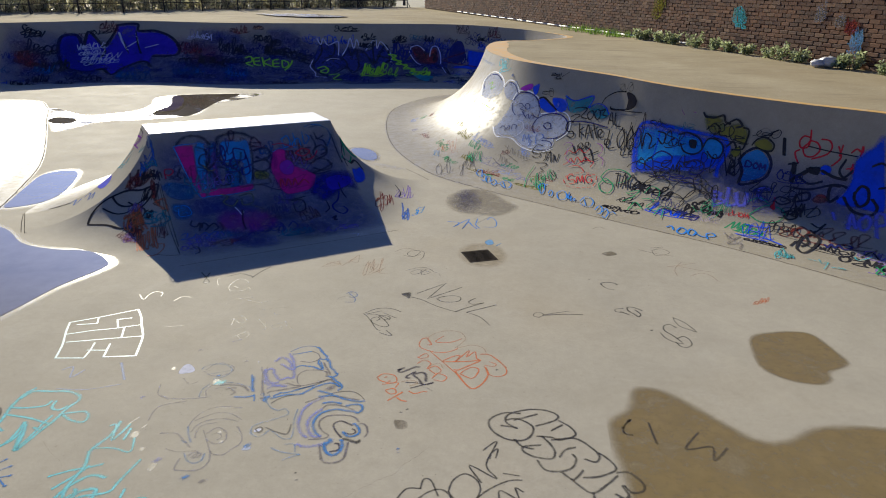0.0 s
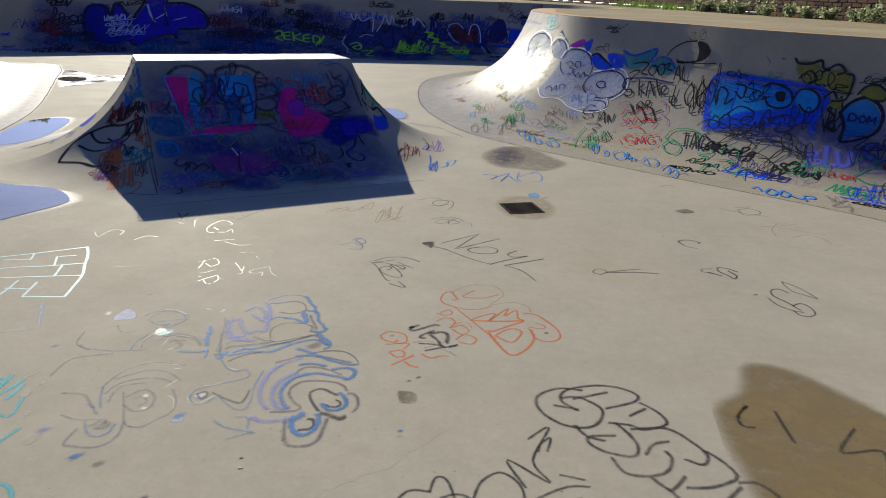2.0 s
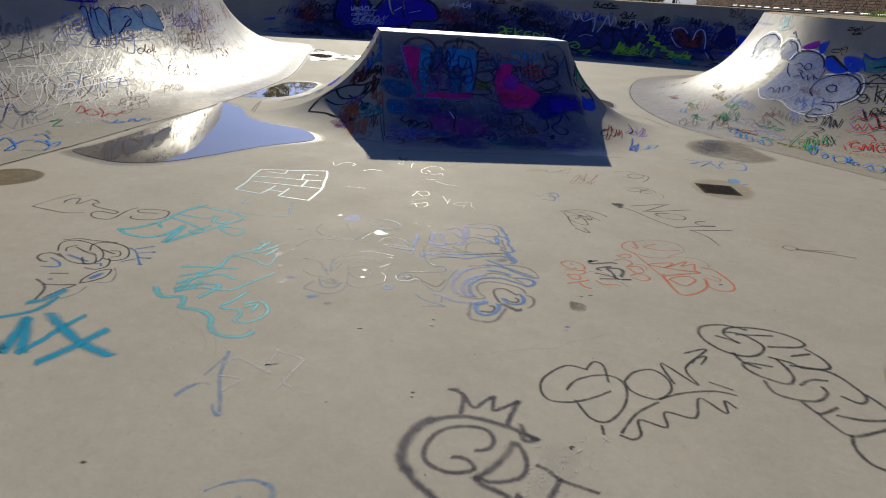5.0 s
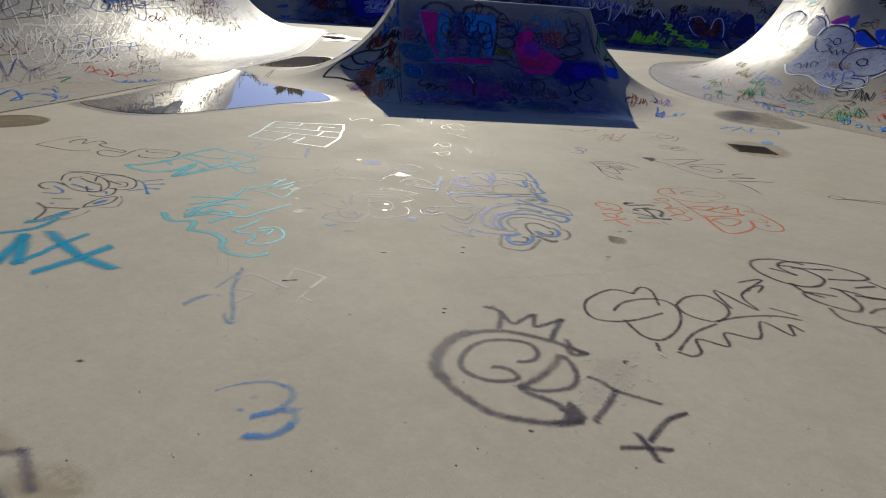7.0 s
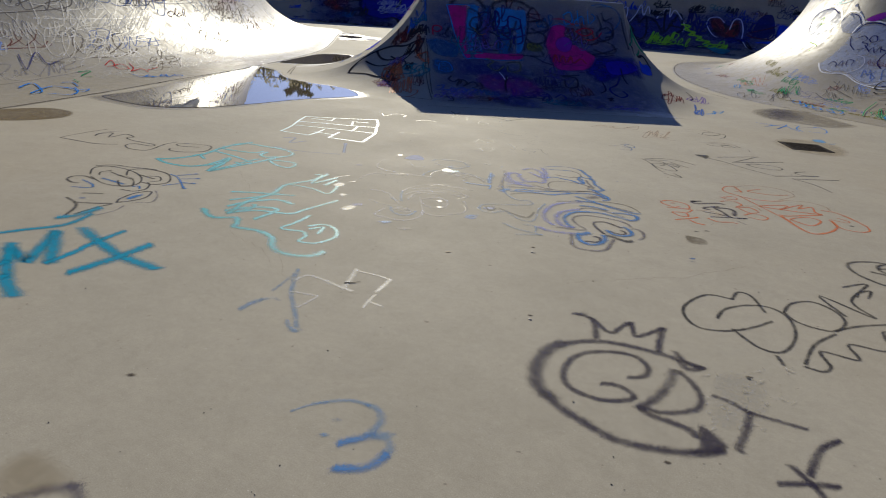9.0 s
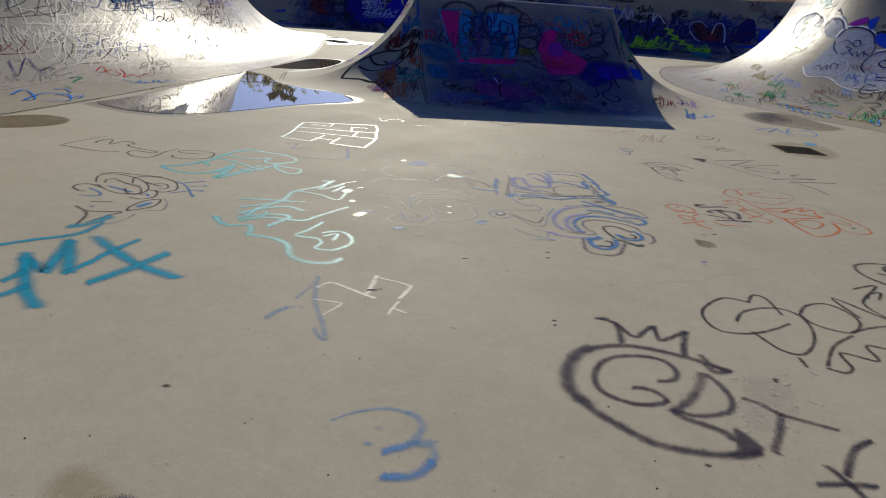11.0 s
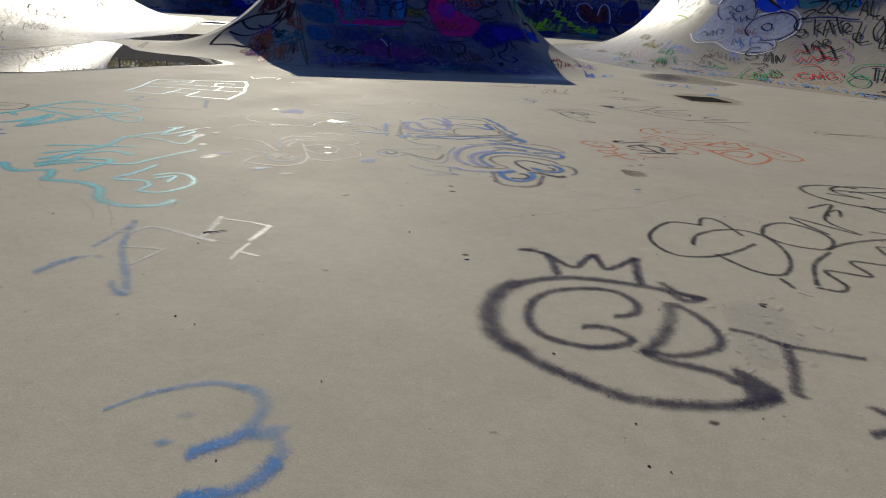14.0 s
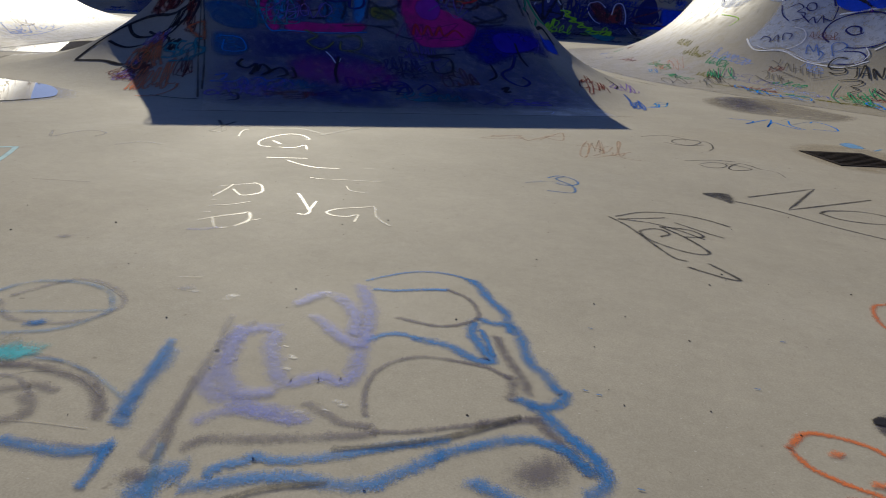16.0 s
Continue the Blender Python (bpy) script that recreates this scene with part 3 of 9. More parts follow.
def old_tags(label, count, seed, k0, k1, s0, s1, colours, size, width):
    """Many small old tags scattered over a stretch of the bank."""
    rng = random.Random(seed)
    for i in range(count):
        if i % 10 == 0:
            graffiti(BANK_WALL, 0, 0, label)
            DRAW[0].layer = 0.0016
        DRAW[0].layer = 0.0010 + 0.00012 * (i % 10)
        k, s = rng.uniform(k0, k1), s0 + (s1 - s0) * rng.random()
        a = bank_point(k, s)
        mk = max((bank_point(k + 0.5, s) - bank_point(k - 0.5, s)).length, 0.05)
        ms = max((bank_point(k, min(s + 0.02, 1)) - bank_point(k, s - 0.02)).length / 0.04, 0.5)
        h = rng.uniform(*size)
        n = rng.randint(3, 7)
        w = h * n * rng.uniform(0.45, 0.75)
        tilt = rng.uniform(-0.15, 0.15)
        scrawl(rng.choice(colours), rng.uniform(*width), rng.random(), n, k * 100, s * 1000, -w / mk * 100, tilt * w / ms * 1000, 0, h / ms * 1000)


WATER = Mat("rain_water", 0.02)
WATER.color(WATER.ramp(WATER.noise(1.5, 4), (0.35, (0.12, 0.098, 0.065)), (0.7, (0.19, 0.16, 0.11))))
WATER.set("IOR", 1.45)


FILM = Mat("thin_water_film", 0.24)
FILM.color(FILM.ramp(FILM.noise(1.1, 5), (0.35, (0.16, 0.125, 0.08)), (0.65, (0.30, 0.26, 0.19))))
FILM.set("Roughness", FILM.ramp(FILM.noise(1.6, 5), (0.38, 0.10), (0.62, 0.34)))
FILM.set("Specular IOR Level", 0.8)


def puddle(x, y, label, *xy, z=0.0, lift=0.0):
    loop = [(x + a * 0.01, y + b * 0.01) for a, b in smooth(pairs(xy), 6, True)]
    ob = mesh_object("puddle", fill_loops([loop], lambda p, q: 0.0), FILM.m if "shallow" in label or z else WATER.m, smooth=False)
    ob.location.z = z + 0.004 + lift
    tagged(ob, label, "puddle", kind="structure")
    if z or lift:
        return
    pts = np.array(pairs(xy), float)
    mid = pts.mean(axis=0)
    wide = mid + (pts - mid) * (1 + 9.0 / np.hypot(*(pts - mid).T).mean())
    graffiti(FLOOR, x, y, "wet film round the puddle", "wet_rim")
    blob("wet", *[c for q in wide for c in q])
    graffiti(None, 0, 0, "")


# ---- graffiti, floor first ----
graffiti(FLOOR, -1.49, 5.01, "blue and grey spray-painted bubble letters on concrete")
line("softblue", 0.9, 0.3, -0.4, 2.7, 3.6, 6.4, 8.3, 11, 11.2, 16.3, 12, 22.4, 10.5)
line("softblue", 2.4, 21.6, 10.8, 24.6, 7.6, 29.1, 1.2, 33.3, -3, 34.8, -6.7, 38.4, -11.9, 41, -18.2, 42.9, -21.9, 46, -24.7, 48.7, -28.5, 50.3, -29.7, 49.6, -33.3, 47.6, -34.9, 45.8, -35.1, 43.7, -34.2)
line("softblue", 2.2, 29.3, -8.1, 31.9, -9, 34.7, -8.3, 36.6, -11.4)
line("softblue", 2.4, 28.8, -10.3, 29.6, -14.9, 31.6, -17.8, 34.3, -21.4, 36.1, -24, 34.7, -24.7, 31.9, -24.2, 28, -22.1, 24.5, -21.8, 21.1, -21.7)
line("softblue", 1.6, 21.1, -21.7, 17.5, -21.4, 14.7, -23, 12.8, -26.5)
line("softblue", 1.2, 30.9, -12.9, 33.3, -17, 35.7, -21.9)
line("softblue", 1.3, 4, -3.9, 8.3, -2.7, 13.6, 0.7, 18.2, 2.8)
line("grey", 1.1, 18.7, 3, 24.2, 0.3, 27.6, -4.4, 28.8, -8.3, 27.2, -11.1, 25.1, -13.6, 22.1, -15.1, 17.9, -15.2, 14.2, -15)
line("grey", 1.9, 34.6, -14.5, 36.9, -19, 39.6, -23.4, 42.6, -27.4, 44.6, -31.9)
line("grey", 2.0, 40.6, -27.9, 42.1, -31.6, 42.1, -34.6)
line("grey", 1.0, 23, -48.5, 20.5, -43.5, 19.3, -39.4, 19.2, -35.3, 20.7, -31.4, 23.7, -28.2, 27.5, -27, 31.7, -26.6, 35.8, -26.4, 38.7, -27.6, 40.7, -28.7)
line("grey", 1.8, 13.7, -49.4, 18, -50.8, 21.3, -51.7, 24.6, -51)
line("grey", 2.2, 4.1, -65.4, 5.8, -62.8, 10.1, -61, 15, -58.6, 19.2, -56.4, 23.4, -54.1, 26, -51.9)
line("grey", 1.0, 26, -51.9, 30.5, -49.8, 36.2, -46, 40.5, -42.9)
line("grey", 2.0, 39.8, -43.4, 45.1, -40, 47.8, -38.2)
line("grey", 2.2, 47.4, -38.4, 50.3, -41.6, 52.8, -44.2, 55.2, -46.6, 57.4, -48.5)
line("softblue", 2.4, 45.7, -34.6, 49, -37.4, 51.2, -39.6, 54.1, -42.1, 56.9, -44.5, 58.8, -47.6, 59.4, -49.5, 58.6, -51.7, 57.3, -53.3)
line("softblue", 1.9, 10.3, -69.1, 10.9, -67, 13.1, -65.1, 13.7, -63.5, 16.3, -63.3, 19, -62.1, 21.6, -60.5, 25.3, -57.7, 29, -54.6, 33, -51.7, 36.5, -49.4)
line("softblue", 2.6, 9.6, -72.1, 11.8, -70.5, 14.6, -68.5, 17.5, -66.6, 20.8, -65.1, 23.1, -64.7, 27, -64.2, 29.6, -63, 31.4, -61.7, 32.7, -59.2, 34.8, -56.4, 36.8, -52.8)
line("softblue", 2.2, 36.8, -52.8, 40, -49.7, 43.4, -46.7, 47.1, -44.6, 49.5, -44.2, 52, -44.5, 54.7, -46.1, 57, -48.5)
line("purple", 3.6, 14.9, -53.8, 11.6, -53.2, 7, -53.7, 3.8, -53.5, -0.4, -53.3, -3.7, -51.2, -4.7, -47.7, -5.9, -43.1, -8.6, -38.7, -8.8, -35.1, -7.8, -31.3, -5.4, -30.1)
line("purple", 3.2, -3.5, -31.2, -1.7, -35.8, 1.9, -40.4, 4.9, -44.2, 7.9, -45.7, 9.7, -43.3, 11.7, -41.4, 15.1, -41.8, 16.2, -38.9, 14, -32.4, 12.1, -26.1, 8.8, -16.9, 4.7, -9.7, 0.7, -4.2)
line("purple", 2.6, 1.6, -59.9, 3, -57.2, 6, -55.1, 10.6, -54.7, 14.3, -54.4)
line("grey", 1.6, 2.2, -69.6, 1.4, -66.6, -1.2, -61.9, -3, -58, -6.4, -50.5)
line("ghost", 1.6, -6.4, -50.5, -8.7, -43.3, -10.8, -34.8, -9.9, -29.1)
line("softblue", 4.4, 5, -76.1, 5, -73.8, 5.6, -71.5, 6.6, -70.3)
line("grey", 3.2, 1.7, -72.7, 3.3, -72.9)
dot("grey", 8, 50.5, -51.1)
line("grey", 2.0, 63, -122.1, 66, -130.1, 68.5, -135.9, 71.5, -139.5, 74.7, -139.9, 79.3, -138.6, 82.2, -135.9, 83.4, -131.7, 82.8, -124.3, 82, -117)
line("grey", 1.6, 54.1, -117.3, 59.8, -116.1, 64.6, -114.2, 66.3, -111.8, 64.9, -109.5, 62.1, -107.8, 58.8, -104.6, 56.1, -100.3, 55.3, -94.1, 58.6, -88.6, 64.2, -86.3, 70.2, -85.4, 76.4, -85.8, 81.1, -88.3, 83.5, -92)
line("grey", 1.8, 84.8, -94.2, 87.4, -93.6, 90.5, -96.9, 92.6, -102.3, 92.7, -106.2, 91.7, -108.8)
line("black", 1.5, 75.7, -111.5, 72.4, -108, 68.9, -103.6, 66.9, -100, 66.4, -96.7, 69, -93.4, 72.6, -93.2, 77.3, -95.5, 79.9, -96.6)
line("black", 1.2, 76.8, -105.6, 79.4, -106.9, 82.6, -106.6, 84.2, -104.6, 83.2, -102.1, 81, -100.9)
line("softblue", 2.4, 75.4, -105.6, 79.8, -109.6, 84.2, -108.7, 86.6, -105.5, 86.4, -101.5, 83.9, -97.3, 80.6, -94.4)
line("wornink", 3.0, 77.7, -113.2, 80.5, -113.4, 84.6, -115, 87.7, -115.6, 89.5, -113.6)
line("black", 1.5, 73.3, -119, 75.4, -118.8, 76.8, -120.7, 77.7, -123.6, 76.6, -126.3, 74.4, -127.2, 72.4, -128.2)
line("softblue", 2.8, 65.9, -121.3, 68.1, -126.2, 70.3, -129.3, 73.2, -131.3, 76.4, -130.7, 78.5, -127.4, 79.1, -122, 77.9, -117.5, 76.4, -114.6)
line("softblue", 4.6, 66.1, -120.5, 67.8, -118.9, 69.3, -116)
line("purple", 3.0, 47.5, -123.6, 52, -125.4, 57.6, -124.4, 63.9, -121.7)
line("wornink", 0.7, 37.3, -73.8, 47.9, -63.7, 55.3, -57.6, 63.5, -53.9, 70.8, -54.2, 76.5, -58, 80.7, -63.1)
line("grey", 2.0, 56.5, -62.4, 62.6, -62, 69.8, -63.5, 76.7, -64.2)
line("softblue", 2.4, 45.3, -63.9, 47.9, -63.7, 56.2, -61.2, 63, -63.8, 70.2, -65.7, 77.1, -66.4, 81, -65.3)
line("softblue", 2.6, 42.9, -56.6, 47.1, -57.7, 54.2, -59.7)
line("softblue", 2.4, 50.6, -72.7, 56.9, -70.1, 64.6, -71)
line("softblue", 2.6, 69.3, -73.5, 75.2, -70.5, 80.1, -71, 82.4, -75.7, 80.7, -80.8, 76.8, -80, 70.5, -79.5, 64, -78.9, 57.4, -81.7, 52.5, -86.8, 51, -94.1, 51.9, -101.3, 55.8, -108.4, 60.2, -112.8)
line("grey", 1.4, 52, -79.8, 54.7, -74.6, 61, -73.2, 67.8, -74.4, 75.6, -77.5)
line("purple", 3.0, 48.6, -66, 42.1, -73.4, 39, -81.7, 39.1, -92.6, 41.7, -103.4, 45.8, -110.6, 51.3, -115.4)
line("purple", 3.2, 52.3, -80.8, 48.4, -87.1, 46.9, -93.4, 47.6, -100.5, 51.3, -108.8, 56.3, -113.8, 60.7, -112.5)
line("wornblue", 1.3, 1, -66.7, 7.9, -77.5, 14, -84.1, 20.4, -86.9, 25, -84, 29.5, -89.2, 26.4, -94, 19.7, -99.3, 13.7, -103.7, 9.6, -108.4, 10.6, -115, 14.8, -119, 19.7, -119, 21.7, -113.4, 23.7, -109.7)
line("wornblue", 1.3, 24.2, -111, 30, -115.5, 36.3, -119.1, 40.8, -117.8, 40.4, -110.6, 36.3, -97.5, 34.5, -83.3)
line("wornink", 1.0, 12.5, -111.4, 16.4, -114.8, 17.7, -110.6, 14.7, -108.3, 12.5, -111.4)
line("wornink", 1.2, 19, -108.4, 28.9, -112.3, 36.7, -113.2, 35.9, -102.5)
line("wornink", 0.8, 11.9, -78.4, 14.5, -73.4, 19.3, -68, 25, -64.7)
line("wornink", 0.9, 22.7, -57.8, 30.4, -53.3, 37.8, -47.2, 44.8, -39.3)
line("wornblue", 1.3, 31.3, -130, 38.6, -133.3, 46.8, -133.9, 52.9, -134.2)
line("wornblue", 1.3, 43.6, -141.5, 48, -137.3, 52.9, -134.2)
line("wornblue", 1.3, 39.7, -125, 45.5, -124.2, 48.9, -131.8)
line("purple", 3.0, -6.9, -18.2, -3.5, -10.9, 4.9, -16.4, 9.4, -25.1)
line("purple", 3.0, -0.5, -21.9, 7.3, -27.2, 11.9, -29.3)
line("softblue", 1.8, -18.3, -41.8, -9.4, -62.6)
line("ghost", 1.4, -15.2, -28.8, -7.1, -47.1, 0.2, -69.2)
line("purple", 3.4, -10.3, -32.6, -4.5, -45, 1.5, -51, 6.6, -49.4)
graffiti(FLOOR, -1.85, 3.85, "worn grey and blue ghost of an old spray figure")
line("ghost", 1.1, -0.2, -0.5, -0.4, 11.3, 3.5, 21.3, 11.7, 27.7, 28.2, 28.6)
line("ghost", 1.1, 1.2, 8, 5.8, 13.6, 13.1, 19.8, 24, 19.9, 33.9, 14.2)
line("ghost", 1.4, 4.7, -5.1, 5.4, 3.8, 11, 10.1, 20.3, 13.6, 31.9, 11.8)
line("wornblue", 1.6, 0.2, -0.4, 5.3, -9.7, 10.2, -16.1)
line("wornblue", 1.6, 3.1, -15.2, 7.4, -17.1)
line("ghost", 1.5, 10.5, -10.9, 7.9, -1.3, 10.2, 4.5, 18.3, 8.4)
line("ghost", 1.2, 34.4, 6, 41.6, -3.1, 44.3, -12.3, 41.1, -19.1, 37.9, -25.6, 31.5, -26.6)
line("ghost", 1.4, 16.3, -5.4, 21, 2.6, 29.2, -1.6, 32.5, -10.9, 27.2, -15.5, 19.2, -11.5)
line("ghost", 1.0, 20.8, -6.1, 24, -3, 28.3, -7, 26.8, -11.1)
line("ghost", 1.1, 12.5, -2, 20.1, -12.7, 27.9, -24, 32.3, -26.4)
line("ghost", 1.5, 11, -33.7, 12.4, -43.9, 17.6, -44.9, 26.6, -43.6, 30.6, -39.6, 31.2, -32.6, 27.9, -24)
line("wornblue", 1.5, 10.8, -27.8, 17.3, -35.2, 23.2, -36.6, 26.1, -32.7, 25, -26.3)
line("ghost", 3.0, 15.2, -30.1, 17.7, -25.5, 23.2, -28.4, 18.6, -31.4, 20.2, -26.4)
line("ghost", 1.6, -15.5, -9.4, -5.7, -8, 1.8, -12.8, 12, -21.4)
line("ghost", 1.2, -3.4, -25.5, 6.4, -27.2, 17.2, -24.4)
line("ghost", 1.2, -40, 35.4, -31.6, 32.7, -16.4, 34.2, -2.5, 38.7)
line("ghost", 1.2, -32.4, 3.1, -34.5, 17.1, -31.3, 23.6, -17, 31)
line("ghost", 1.0, -48.3, 50.5, -43, 36.6, -31.7, 31.2)
line("ghost", 1.0, -5.7, 40.5, -9.2, 48.1, -6.3, 56.8, 1.5, 60.5, 13.7, 59.8, 23.6, 53)
line("ghost", 0.9, -2.5, 50.7, 4.3, 54.2, 11.3, 51.1)
line("ghost", 0.8, 18.7, 42.6, 31, 46)
line("ghost", 1.3, -22.6, 76.1, -18.1, 87.8, -8, 87.5, -0.4, 81.3, -3.5, 71.8, -14.1, 68.5, -22.8, 73.4)
line("wornblue", 1.2, -10.2, 37.5, -12.3, 47.6, -9.8, 56.3)
line("ghost", 1.4, -34.6, 61, -26.2, 53.8, -21.1, 57.9)
dot("softblue", 5, 49.9, -14)
dot("softblue", 5, 23.3, -50.7)
dot("purple", 5, -3, -37.5)
dot("purple", 3, -52.5, 31.2)
dot("grey", 4.4, 36.1, -52.7)
dot("ghost", 3, 4.2, 94)
dot("ghost", 3, -42.3, 106.5)
line("wornblue", 1.4, -26.6, 76.5, -25.8, 80.9, -22.2, 84.5, -15.3, 86.7, -8.5, 85.8, -3.4, 82.1, -1, 78.9, -1.3, 73.2, -3.3, 68.8, -6.7, 65.9, -10.5, 63.6)
line("wornblue", 0.9, -18.1, 69.7, -12.8, 72.4, -7.4, 75.1, -0.5, 79.2)
dot("softblue", 3.2, -8.4, 69.1)
line("softblue", 3.2, 19.9, 71.3, 23, 63.3, 24.3, 58.3, 27.9, 51.2)
line("teal", 6, -4.7, 58.9, -0.9, 59.9)
line("grey", 2.2, -0.9, 55.9, 4.2, 57.8, 9.8, 58, 15, 57.6, 19, 55.8, 22.3, 53.1, 24, 50.9)
line("wornblue", 0.8, 2.2, 59.5, 6.9, 60.7, 13.7, 59.9, 20.7, 57.5, 23.6, 56.2)
line("grey", 2, 5.8, 50.5, 8, 52.5, 8.8, 53.8, 13, 53.6)
line("grey", 2.4, 10, 50.8, 13.1, 49.6, 14.5, 47, 12.9, 44.8)
line("softblue", 2.2, 16.7, 41.7, 21.3, 42.1, 26.3, 43, 30, 45, 31, 46.5)
line("softblue", 1.5, 30.8, 46, 32.5, 42.6, 33.6, 38.9)
graffiti(FLOOR, -3.72, 5.23, "white painted maze-like outline")
bar("maze", 1.7, 0.4, -0.4, 20.5, 13.5, 48.1, 35.3)
line("maze", 2.0, 48.1, 35.3, 60.1, 19.7, 70.6, 2.4, 81.7, -15, 89.5, -34.9, 94.6, -49)
bar("maze", 1.8, 94.6, -49, 68.8, -54.9, 61.2, -33)
bar("maze", 1.6, 30.1, -62.7, 53.5, -59.1, 50.9, -45.8, 46.8, -33.1)
bar("maze", 1.4, 48.5, -46.2, 64.3, -43.8)
line("maze", 1.8, 0.4, -0.4, 7.4, -15.4, 12.9, -25.6, 21.8, -42.1, 30.1, -62.7)
bar("maze", 1.5, 12.3, -22.4, 31.2, -11.7, 47, -5.9, 68.3, 5.5)
bar("maze", 1.5, 21.8, -35.9, 42.2, -28.6, 57.7, -23, 81.7, -15)
bar("maze", 1.5, 10, -3.5, 26.7, 1.4, 20.5, 13.5)
bar("maze", 1.6, 51.8, 17.2, 40.6, 11.8, 50.3, -3.1)
bar("maze", 1.8, 56, -2.2, 64.5, -20.9)
line("palebubble", 1.6, 48.1, -79.4, 54.3, -74, 62, -88.8, 66.2, -76.7)
line("palebubble", 2.2, 89.1, -61.3, 106.4, -85.6)
line("palebubble", 1.0, 61.7, -105.6, 84.4, -103.9, 107.9, -92.1)
graffiti(FLOOR, -3.3, 3.43, "faded turquoise spray tag")
line("teal", 3.4, 0.2, -0.1, 5, 5.3, 8.1, 15.8, 8.1, 29.4, 3, 45.9, 1.1, 63, 3.7, 72.2)
line("teal", 2.6, 1, -0.8, 12.3, -3.5, 25.1, -0.6, 30, 8.1, 28.9, 18.9, 26.6, 29.4)
line("teal", 3.2, 26.4, 30.5, 34.9, 13.6, 41.4, 0.4)
line("teal", 2.4, 41.4, 0.4, 41.5, 15.7, 40.1, 31.1, 40.2, 40.9)
line("teal", 2.4, 7.7, 19.2, 8.3, 23.3, 17.8, 18.7)
line("teal", 3.0, 2.3, 58.2, 5.2, 68.1, 18, 70.1, 30.9, 72, 43, 68.2, 46.9, 61, 45, 51.7, 45.5, 35.2, 44.3, 24.7, 43.4, 11.5, 42, 0.7, 35.1, 16.8, 29.1, 27.9)
line("teal", 2.4, 3.8, 45.5, 16.1, 47.4, 26.6, 51.9, 27.6, 58.1)
line("teal", 2.4, 5.9, 37.1, 25, 35.7, 43.7, 31.4)
line("teal", 2.6, 46, 43.8, 52.8, 46.9, 61.4, 48.9, 67, 43.3, 66.8, 36.9, 57.1, 37.6, 47.8, 42.6)
line("teal", 2.4, 28.8, 3.1, 31.9, 9.8, 31.6, 20.2)
line("teal", 2.4, 30.9, 58.6, 33.5, 49.9, 40.3, 48, 43.3, 52.9)
line("teal", 2.4, 37, 25.7, 44, 23.3, 44, 28.1)
graffiti(FLOOR, -2.37, 2.94, "turquoise spray scribble with a curling tail")
line("teal", 3.4, 0.5, 0, 8.1, -4.7, 13.7, -5.8, 17.1, -3, 21.1, 0.1, 26.5, -4.5, 29.6, -9.3, 34.8, -8, 41.9, -6.4, 51, -9, 58.1, -16.1, 64.7, -19.4, 71.9, -18.8, 77.6, -14.5, 78.5, -8.5)
line("teal", 2.0, 43.5, 24.7, 45.5, 12.2, 46.1, 2.3, 55.3, 5, 60.6, 1.6, 62.7, -4.9, 69.3, -2.8, 71.2, 5.9, 68.9, 12.6, 63.1, 17.8, 56.8, 18.6, 52.9, 12.9)
line("teal", 1.8, 56.1, 9.6, 59, 15.5, 62.5, 7.4)
line("teal", 2.4, -11, 28.8, -0.7, 36.1, 6.6, 39.4, 15.6, 44.7)
line("teal", 2.4, -1.3, 18.4, 4.4, 30.3, 8.2, 41.5)
line("teal", 3.0, 5.5, 10.4, 7.8, 22.7, 14.9, 33.3, 25, 32.8)
line("teal", 3.0, 9.7, 5.2, 15.7, 17.3, 26.2, 21.4, 28.5, 4.3)
line("teal", 3.4, 13.3, 2.7, 15.9, 13.5, 13.4, 19.9)
line("teal", 2.4, 13.3, 2.7, 20, 14, 34.6, 20.5, 35.8, 31, 37.8, 52.4)
line("teal", 3.0, 13.2, 4.5, 6.8, 20.1, 5.4, 40.9, -0.7, 56.6, 2.9, 74.7, 0.5, 90.4)
line("teal", 2.2, -3.6, 84.8, 0.4, 85.9, 7.1, 69.2, 9.2, 88.5)
line("teal", 2.2, 14.5, 71.1, 12.7, 83.6)
line("teal", 1.8, -0.9, 59, 13.1, 61.2, 26.3, 59.4, 20.5, 74.8)
blob("gloss", 16.8, 75.2, 16.6, 80.5, 20.2, 81.4, 22.5, 76, 20.2, 73.3)
blob("gloss", 31, 62.2, 31.4, 65, 34.5, 64.4, 34.4, 60.7)
blob("gloss", 46.4, 44.4, 47.2, 50.2, 51, 50.3, 51.7, 44.4, 49.6, 42)
line("gloss", 1.0, 7.9, 87.7, 9.6, 93.2, 11, 97.1)
line("gloss", 1.0, 20.2, 85.5, 21.4, 89.1)
graffiti(FLOOR, -3.24, 2.96, "black cloud-shaped outline tag")
line("wornink", 1.0, -0.2, 0.2, -9.9, 8.5, -9.9, 15.7, -1.6, 19, 12.4, 18, 25.4, 12, 32.6, 3, 28.2, -4.2, 18.6, -5.9, 3.8, -1.9)
line("wornink", 1.1, 3.2, 10.1, 15.5, 8.4, 22.3, 8.1)
line("wornink", 1.0, 3.7, 2.7, -0.6, 6.7, 0.3, 12.2)
line("softblue", 2.0, 10.6, -0.3, 27.5, -0.3)
line("wornink", 1.0, 14.1, 11.3, 6.1, 19, 9.2, 26.1, 21, 28.6, 31.2, 25.2, 40, 16.7, 38.4, 9.3, 30.7, 8)
line("wornink", 1.3, 17.8, 16.6, 29.3, 16.4)
line("wornink", 0.8, 23.4, 18.3, 28.6, 20.7, 34.6, 16, 32.6, 12)
line("wornink", 1.0, 34.5, -7, 41.4, -5.2, 42.7, 0.7, 38.3, 6.6, 33.3, 9.7)
